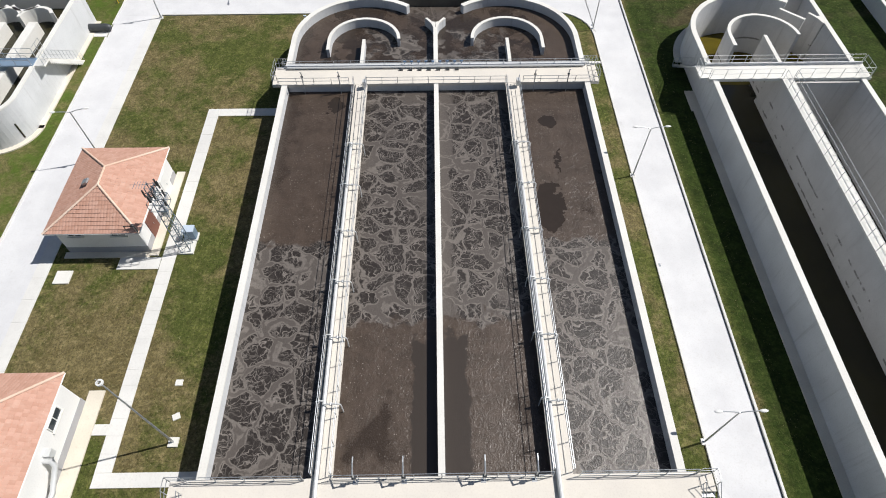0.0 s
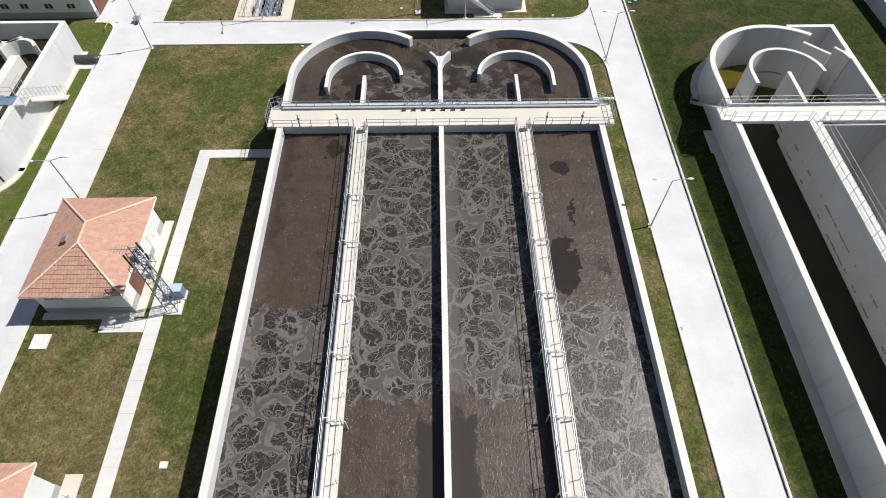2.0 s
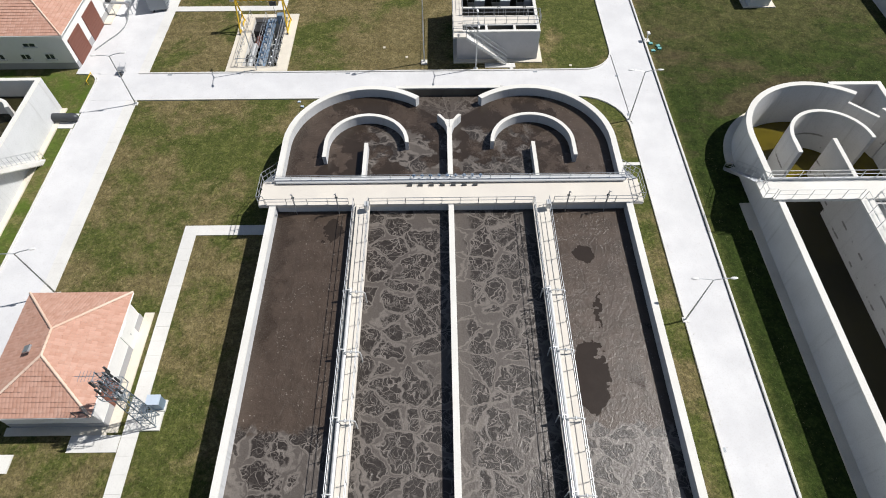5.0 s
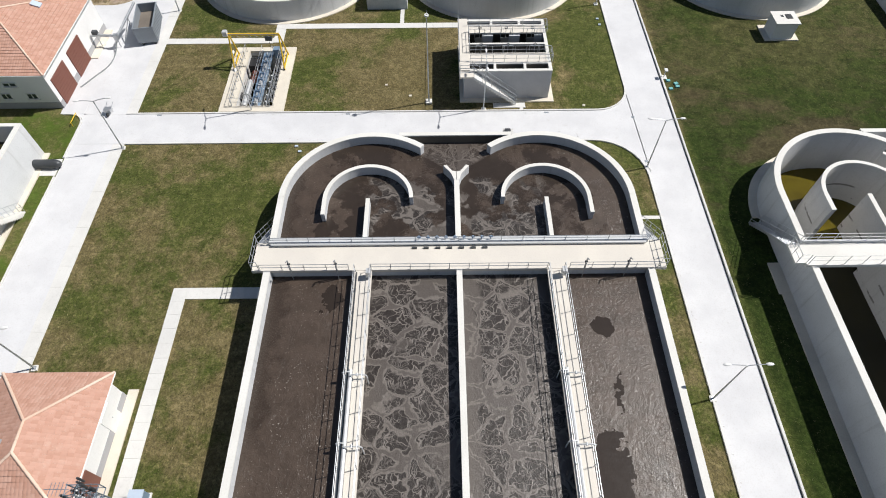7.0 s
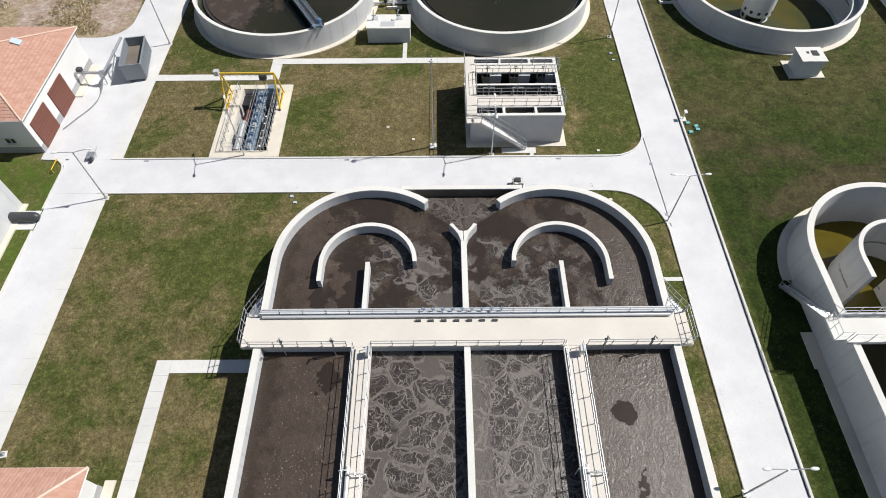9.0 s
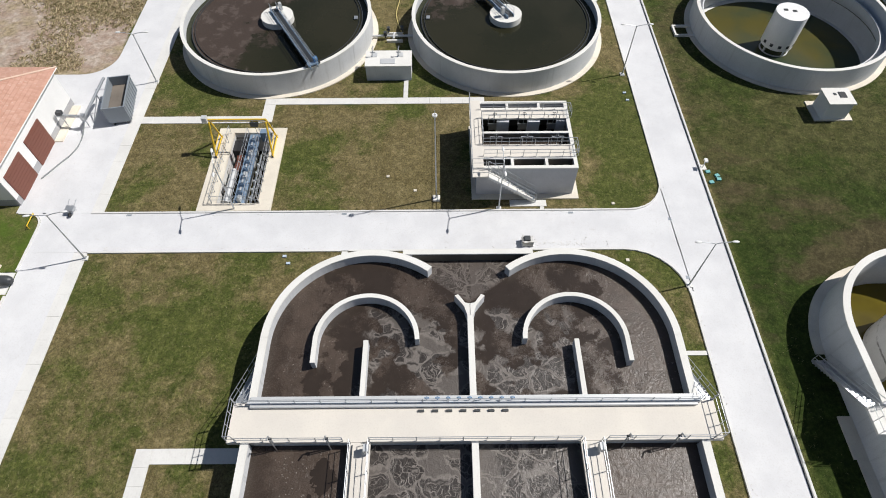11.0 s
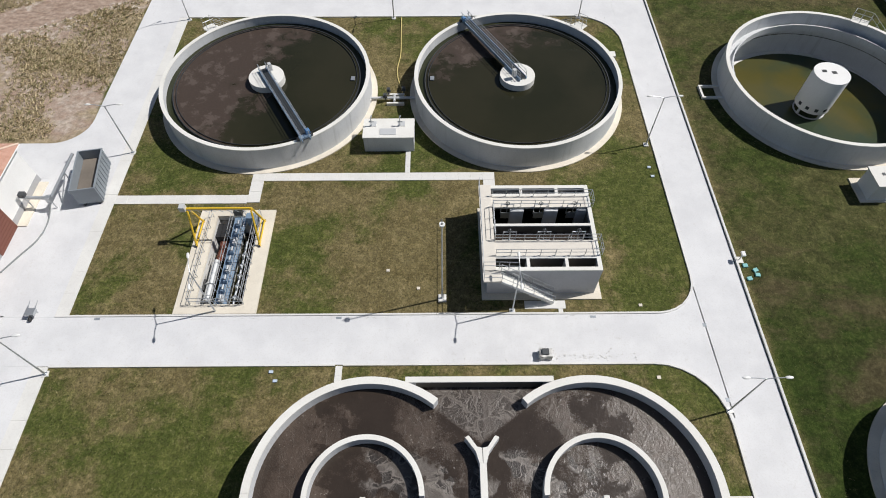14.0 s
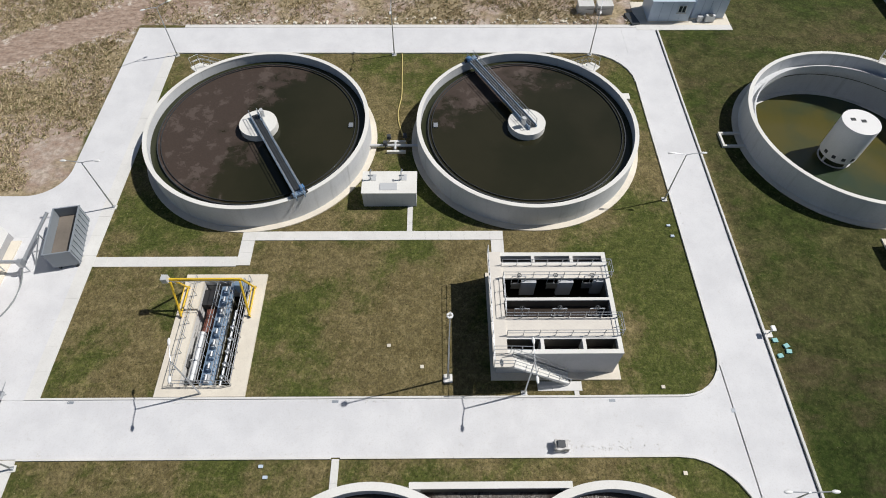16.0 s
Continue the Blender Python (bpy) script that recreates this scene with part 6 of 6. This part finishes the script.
t = thing("west_tank", (LX, 50, 0), "white concrete tank with scalloped inner walls and a steel walkway", "tank")


def shell(parent, name, r, thick, z0, z1, mat, label=""):
    a = arc_pts(-r, (LY0 - 50) + r, r, -90, 0, 12)
    b = arc_pts(-r, (LY0 - 50) + r, r - thick, -90, 0, 12)
    outer = [(-16.0, LY0 - 50)] + a + [(0, LY1 - 50)]
    inner = [(-16.0, LY0 - 50 + thick)] + b + [(-thick, LY1 - 50)]
    bm = B()
    rows = [[bm.verts.new((*p, z)) for p, z in ((i, z0), (o, z0), (o, z1), (i, z1))] for o, i in zip(outer, inner)]
    for p, q in zip(rows, rows[1:]):
        for j in range(4):
            bm.faces.new((p[j], q[j], q[(j + 1) % 4], p[(j + 1) % 4]))
    bm.faces.new(rows[0]), bm.faces.new(rows[-1][::-1])
    return part(name, bm, mat, parent, label)


shell(t, "outer_wall", 3.4, 0.4, -0.1, LH - 0.1, M_CONC)
shell(t, "coping", 3.41, 0.42, LH - 0.1, LH, M_TOP)
part("end_wall", box(B(), -16, -0.401, LY1 - 50 - 0.4, LY1 - 50, -0.1, LH - 0.002), M_TOP, t)
part("footing", box(B(), 0.002, 0.5, LY0 - 50 + 3, LY1 - 50, -0.1, 0.12), M_FOOT, t)
part("footing", ring(B(), -3.4, LY0 - 50 + 3.4, 3.405, 3.95, -0.1, 0.12, -90, 0), M_FOOT, t)
for i in range(4):
    x0 = -3.4 - 3.3 * i
    part("lane_wall", box(B(), x0 - 0.45, x0 + 0.45, LY0 - 50 + 2.6, 5.0, 0.2, LH - 0.5), M_TOP, t)
    part("scallop_wall", ring(B(), x0, 5.6, 1.5, 1.85, 0.2, LH - 0.25, 20, 180), M_TOP, t, "curved white baffle")
    part("fork_wall", ring(B(), x0 - 1.65, 8.2, 1.3, 1.6, 0.2, LH - 0.25, 200, 340), M_TOP, t)
part("cross_walkway", box(B(), -16, -0.1, -2.9, -1.7, LH - 0.1, LH + 0.06), M_BLUEGREY, t, "blue-grey steel cross walkway")
railing(t, [(-16, -2.85, LH + 0.06), (-0.2, -2.85, LH + 0.06)], 1.05, 1.5)
railing(t, [(-16, -1.75, LH + 0.06), (-0.2, -1.75, LH + 0.06)], 1.05, 1.5)
railing(t, [(-0.2, -1.7, LH), (-0.2, 0.0, LH)], 1.05, 0.9)
bm = B()
for i in range(20):
    h = LH * (1 - (i + 0.5) / 20)
    box(bm, -0.0 + 0.02 if i == 0 else 0.02 + 0.001 * i, 0.95, 1.6 - 0.21 * 0 + i * 0.24 - 3.4, 1.6 + (i + 1) * 0.24 - 3.4, max(0.0, h - 0.5), h)
part("stair_flight", bm, M_TOP, t, "white concrete outside stair")
railing(t, [(0.95, -1.8, LH), (0.95, 3.0, 0.2)], 1.0, 0.6, name="stair_railing")
railing(t, [(0.95, -2.8, LH), (0.95, -1.8, LH)], 1.0, 0.6)
part("landing", box(B(), 0.002, 1.0, -2.9, -1.81, LH - 0.15, LH), M_TOP, t)
solo("water_10", box(B(), LX - 15.5, LX - 0.5, LY0 + 1.5, LY1 - 0.45, 0.3, 2.0), M_OLIVE, "dark water in the west tank", "water", kind="structure")
p = thing("drain_pipe", (-38.2, 58.2, 0.06), "large dark pipe end lying beside the tank", "pipe")
part("pipe_body", bar(B(), (-0.2, 0, 0.42), (1.6, 0, 0.42), 0.42, 16), M_DARKSTEEL, p, smooth=True)
bm = B()
pts = ((1.6, 0.42), (1.85, 0.39), (2.05, 0.32), (2.2, 0.2), (2.26, 0.06))
for (xa, ra), (xb, rb) in zip(pts, pts[1:]):
    bar(bm, (xa, 0, 0.42), (xb, 0, 0.42), ra, 16, rb)
part("pipe_nose", bm, M_DARKSTEEL, p, smooth=True)
slab_run("pathway_16", -38.3, -36.4, 57.15, 59.2, "concrete slab under the pipe end", 0.9)

# ---- cabins and barriers beyond the north road ----
def cabin(x0, x1, y0, y1, h, label):
    c = thing("site_cabin", ((x0 + x1) / 2, (y0 + y1) / 2, 0), label, "cabin", "site cabins")
    a, d = (x1 - x0) / 2, (y1 - y0) / 2
    part("base", box(B(), -a - 0.1, a + 0.1, -d - 0.1, d + 0.1, -0.1, 0.15), M_FOOT, c)
    part("wall", bevel(box(B(), -a, a, -d, d, 0.15, h), 0.02), M_PANEL, c, "pale blue sandwich panel wall")
    part("roof", bevel(box(B(), -a - 0.06, a + 0.06, -d - 0.06, d + 0.06, h, h + 0.1), 0.02), M_PANEL, c)
    for i in range(1, 4):
        part("panel_seam", box(B(), -a + i * a / 2 - 0.02, -a + i * a / 2 + 0.02, -d - 0.012, -d - 0.002, 0.16, h - 0.01), M_BLUEGREY, c)
    return c, a, d


c, a, d = cabin(20.9, 25.5, 109.5, 112.5, 2.5, "pale blue panel site cabin with a small window")
window(c, 1.2, -d, 1.2, 0.9, 0.9, "-y")
c, a, d = cabin(26.0, 29.7, 110.1, 112.7, 2.4, "pale blue panel site cabin with an air unit")
u = part("air_unit", bevel(box(B(), -0.4, 0.6, -d - 0.75, -d - 0.3, 0.1, 0.85), 0.04), M_LAMPWHITE, c, "white air conditioning unit")
part("fan_grille", disc(B(), 0, 0, 0.28, 0, 0.02, 20), M_DARKSTEEL, u, at=(0.1, -d - 0.52, 0.852))
part("air_unit", bevel(box(B(), -1.3, -0.75, -d - 0.7, -d - 0.3, 0.1, 0.7), 0.04), M_PIPE, c)
solo("pad", box(B(), 19.6, 30.3, 108.92, 113.4, -0.1, 0.05), M_FOOT, "pale concrete pad under the cabins", "pad", kind="structure")
for x0 in (14.0, 16.2):
    g = solo("concrete_block", bevel(box(B(), -0.9, 0.9, -0.6, 0.6, 0, 1.1), 0.03), M_INNER, "grey concrete block beyond the road", "block", (x0, 111.5, 0), "concrete blocks")
b = solo("pallet", bevel(box(B(), -0.5, 0.5, -1.1, 1.1, 0, 0.25), 0.02), M_DARKSTEEL, "dark crate beside the cabin", "crate", (19.2, 109.9, 0))
b.rotation_euler = (0, 0, radians(14))

# ---- small things on roads and lawns ----
k = thing("rubble_block", (5.15, 61.75, ROAD_Z), "broken grey concrete block lying on the road", "block")
bm = box(B(), -0.45, 0.45, -0.35, 0.35, 0, 0.6)
bmesh.ops.subdivide_edges(bm, edges=bm.edges[:], cuts=2, use_grid_fill=True)
for v in bm.verts:
    v.co += Vector((random.uniform(-0.07, 0.07), random.uniform(-0.07, 0.07), random.uniform(-0.06, 0.06) if v.co.z > 0.1 else 0))
part("block_body", bm, M_INNER, k)
bm = bevel(box(B(), -0.3, 0.2, -0.2, 0.25, 0.52, 0.75), 0.04)
part("block_cap", bm, M_DARKSTEEL, k)

for x, y in ((-29.0, 65.03), (-10.4, 65.0), (9.2, 64.97)):
    g = solo("drain_grate", box(B(), -0.22, 0.22, -0.1, 0.1, 0, 0.012), M_SKIPGREY, "dark iron drain grate in the road", "drain", (x, y, ROAD_Z), "road drains")
for x, y in ((17.6, 64.2), (17.7, 58.3), (17.75, 25.9)):
    solo("drain_grate", box(B(), -0.14, 0.14, -0.15, 0.15, 0, 0.012), M_SKIPGREY, "dark iron drain grate in the road", "drain", (x, y, ROAD_Z), "road drains")
for x, y, a in ((22.3, 69.55, 5), (23.0, 69.1, 20), (23.05, 68.65, -8), (22.3, 68.3, 12)):
    o = solo("valve_cover", bevel(box(B(), -0.19, 0.19, -0.16, 0.16, 0, 0.14), 0.02), M_TEAL, "small teal plastic valve box lid in the grass", "cover", (x, y, 0), "teal lids")
    o.rotation_euler = (0, 0, radians(a))
for x, y in ((16.7, 80.4), (16.8, 79.3), (-14.9, 60.6), (-14.5, 59.9)):
    solo("valve_cover", bevel(box(B(), -0.15, 0.15, -0.1, 0.1, 0, 0.12), 0.02), M_PANEL, "small pale blue valve box lid beside the road", "cover", (x, y, 0), "pale lids")
for x, y in ((-6.8, 69.3), (-4.3, 67.6), (13.05, 65.95), (13.2, 60.0)):
    solo("lawn_cover", bevel(box(B(), -0.13, 0.13, -0.12, 0.12, 0, 0.08), 0.02), M_FOOT, "small pale concrete marker in the lawn", "marker", (x, y, 0), "lawn markers")
f = thing("floodlight", (21.95, 70.1, 0), "low floodlight on a short post beside the kerb", "floodlight")
part("post", bar(B(), (0, 0, 0), (0, 0, 0.9), 0.05, 8), M_STEEL, f)
part("lamp_head", bevel(box(B(), -0.14, 0.14, -0.22, 0.22, 0.9, 1.05), 0.04), M_LAMPWHITE, f)
part("foot", box(B(), -0.3, 0.3, -0.3, 0.3, -0.05, 0.1), M_TOP, f)
w = thing("wheelbarrow", (-34.0, 65.4, ROAD_Z), "small steel handcart standing on the road", "handcart")
part("tray", bevel(box(B(), -0.35, 0.35, -0.3, 0.3, 0.35, 0.6), 0.04), M_STEEL, w)
part("wheel", bar(B(), (-0.05, -0.45, 0.2), (0.05, -0.45, 0.2), 0.2, 12), M_RUBBER, w)
for s in (-1, 1):
    part("handle", bar(B(), (s * 0.25, -0.3, 0.4), (s * 0.3, 0.95, 0.65), 0.025, 6), M_STEEL, w)
    part("leg", bar(B(), (s * 0.25, 0.2, 0.4), (s * 0.25, 0.25, 0.0), 0.025, 6), M_STEEL, w)
b = thing("barrier_rail", (-37.05, 64.3, 0), "low yellow steel barrier rail on the lawn's corner", "barrier")
for y0 in (-0.65, 0.65):
    part("post", bar(B(), (0, y0, 0), (0, y0, 0.45), 0.035, 6), M_YELLOW, b)
part("rail", bar(B(), (0, -0.72, 0.45), (0, 0.72, 0.45), 0.045, 8), M_YELLOW, b)
solo("step_slab", bevel(box(B(), -0.65, 0.65, -0.4, 0.4, 0, 0.25), 0.02), M_TOP, "white concrete step by the clarifier", "step", (15.75, 96.7, 0))


# ---- dry weeds outside the works, and tufts in the lawns ----
def straw_mat(name, a, b, c3):
    n = Nodes(name)
    r = n.island()
    c = n.mix(n.ramp(r, 0.0, 0.6, smooth=False), a, b)
    c = n.mix(n.ramp(r, 0.75, 0.8), c, c3)
    return n.done(c, 0.9, spec=0.1)


M_STRAW = straw_mat("dry_straw", (0.36, 0.29, 0.17), (0.60, 0.50, 0.33), (0.22, 0.21, 0.09))
M_TUFT = straw_mat("lawn_tuft", (0.075, 0.090, 0.024), (0.18, 0.17, 0.065), (0.36, 0.32, 0.18))


def tufts(name, spots, h0, h1, blades, mat, label):
    """Tufts of bent blades; each blade is two narrow triangles."""
    verts, faces = [], []
    rnd = random.Random(7)
    for x, y in spots:
        k = rnd.uniform(0.6, 1.3)
        for _ in range(blades):
            a, lean = rnd.uniform(0, 2 * math.pi), rnd.uniform(0.5, 1.5)
            h = rnd.uniform(h0, h1) * k
            bx, by = x + rnd.gauss(0, h * 0.35), y + rnd.gauss(0, h * 0.35)
            dx, dy = math.cos(a), math.sin(a)
            w = h * 0.11
            i = len(verts)
            verts += [(bx - dy * w, by + dx * w, 0), (bx + dy * w, by - dx * w, 0), (bx + dx * h * lean * 0.5, by + dy * h * lean * 0.5, h * 0.7), (bx + dx * h * lean, by + dy * h * lean, h * 0.85)]
            faces += [(i, i + 1, i + 2), (i + 1, i + 3, i + 2)]
    me = bpy.data.meshes.new(name)
    me.from_pydata(verts, [], faces)
    me.materials.append(mat)
    return tagged(new(name, me), label, "grass", kind="stuff")


rnd = random.Random(11)
spots = []
while len(spots) < 15000:
    x, y = rnd.uniform(-70, -36.8), rnd.uniform(84.3, 135)
    if x > -39.9 and y < 87.4 or abs((y - 105.6) * 0.86 - (x + 47.0) * 0.5) < 2.6:
        continue
    if noise.noise(Vector((x * 0.13, y * 0.13, 3.1))) + 0.25 * noise.noise(Vector((x * 0.5, y * 0.5, 1))) > rnd.uniform(-0.35, 0.25):
        spots.append((x, y))
while len(spots) < 20500:
    x, y = rnd.uniform(-36.6, 19), rnd.uniform(109.05, 122)
    if noise.noise(Vector((x * 0.2, y * 0.2, 7.1))) > rnd.uniform(-0.5, 0.3):
        spots.append((x, y))
tufts("dry_weeds", spots, 0.12, 0.36, 6, M_STRAW, "tall dry straw-coloured weeds on bare land")


def lawn_free(x, y):
    """True where the lawn is bare of paving and structures."""
    if -30.6 < x < -14.9 and 9.5 < y < 61:
        return not (-22.7 < x < -21.3 or 44.1 < y < 45.4 or (x < -22.4 and 26 < y < 37)) and not (x > -16.2 and y > 44)
    if 14.8 < x < 17.3 and 9.5 < y < 56:
        return not (43.5 < y < 52)
    if -30.8 < x < 16.5 and 65.8 < y < 103.5:
        if any((x - cx) ** 2 + (y - cy) ** 2 < 10.7 ** 2 for cx, cy in CL) or 78.9 < y < 80 or (x < -18.4 and 75.9 < y < 77.6):
            return False
        return not (-23.4 < x < -16.7 and y < 76) and not (0.6 < x < 10.4 and y < 79) and not (-10 < x < -4.5 and 82 < y < 91)
    if 21.9 < x < 60 and 61 < y < 107:
        return (x - 36) ** 2 + (y - 90.5) ** 2 > 10.7 ** 2 and not (33.5 < x < 38 and 75.5 < y < 79.5)
    if 21.9 < x < 24.6 and 5 < y <= 61:
        return True
    return False


spots = []
while len(spots) < 16000:
    x, y = rnd.uniform(-31, 55), rnd.uniform(8, 107)
    if lawn_free(x, y) and noise.noise(Vector((x * 0.3, y * 0.3, 5.0))) > rnd.uniform(-0.6, 0.5):
        spots.append((x, y))
tufts("lawn_tufts", spots, 0.04, 0.11, 3, M_TUFT, "short tufts of green and dry grass in the lawn")

# stones and rubble along the edge of the dry land
rubble = B()
for _ in range(160):
    x = rnd.uniform(-31, 19)
    y = 109.1 + abs(rnd.gauss(0, 0.8))
    s = rnd.uniform(0.05, 0.22)
    bmesh.ops.create_icosphere(rubble, subdivisions=1, radius=s, matrix=Matrix.Translation((x, y, s * 0.3)) @ Matrix.Diagonal((rnd.uniform(0.7, 1.5), rnd.uniform(0.7, 1.4), 0.7, 1)))
solo("rubble", rubble, M_FOOT, "pale stones scattered along the edge of the dry land", "stones", kind="stuff")

# crumbs of soil and broken concrete along the kerbs
crumbs = B()


def crumb(x, y, s):
    a = rnd.uniform(0, 6.28)
    pts = [(x + s * rnd.uniform(0.6, 1.2) * math.cos(a + t), y + s * rnd.uniform(0.6, 1.2) * math.sin(a + t)) for t in (0, 1.5, 3.0, 4.5)]
    prism(crumbs, pts, ROAD_Z, ROAD_Z + s * 0.5)


for _ in range(500):
    k = rnd.random()
    if k < 0.3:
        crumb(rnd.uniform(-30, 13), 65.12 - abs(rnd.gauss(0, 0.12)), rnd.uniform(0.02, 0.06))
    elif k < 0.5:
        crumb(rnd.uniform(-30, 12), 61.35 + abs(rnd.gauss(0, 0.15)), rnd.uniform(0.02, 0.06))
    elif k < 0.65:
        crumb(rnd.gauss(8.5, 1.6), 61.5 + abs(rnd.gauss(0, 0.3)), rnd.uniform(0.02, 0.07))
    elif k < 0.85:
        crumb(17.78 + abs(rnd.gauss(0, 0.12)), rnd.uniform(5, 100), rnd.uniform(0.02, 0.06))
    else:
        crumb(rnd.uniform(-37.5, -33), rnd.uniform(66, 80), rnd.uniform(0.02, 0.05))
solo("crumbs", crumbs, M_INNER, "crumbs of soil and broken concrete on the road", "debris", kind="stuff")
w = thing("boundary_wall", (50.2, 78, 0), "long pale concrete wall beyond the unkept lawn", "wall", kind="structure")
part("wall_body", box(B(), -0.15, 0.15, -45, 40, -0.1, 1.7), M_CONC, w)
part("coping", box(B(), -0.2, 0.2, -45, 40, 1.701, 1.8), M_TOP, w)
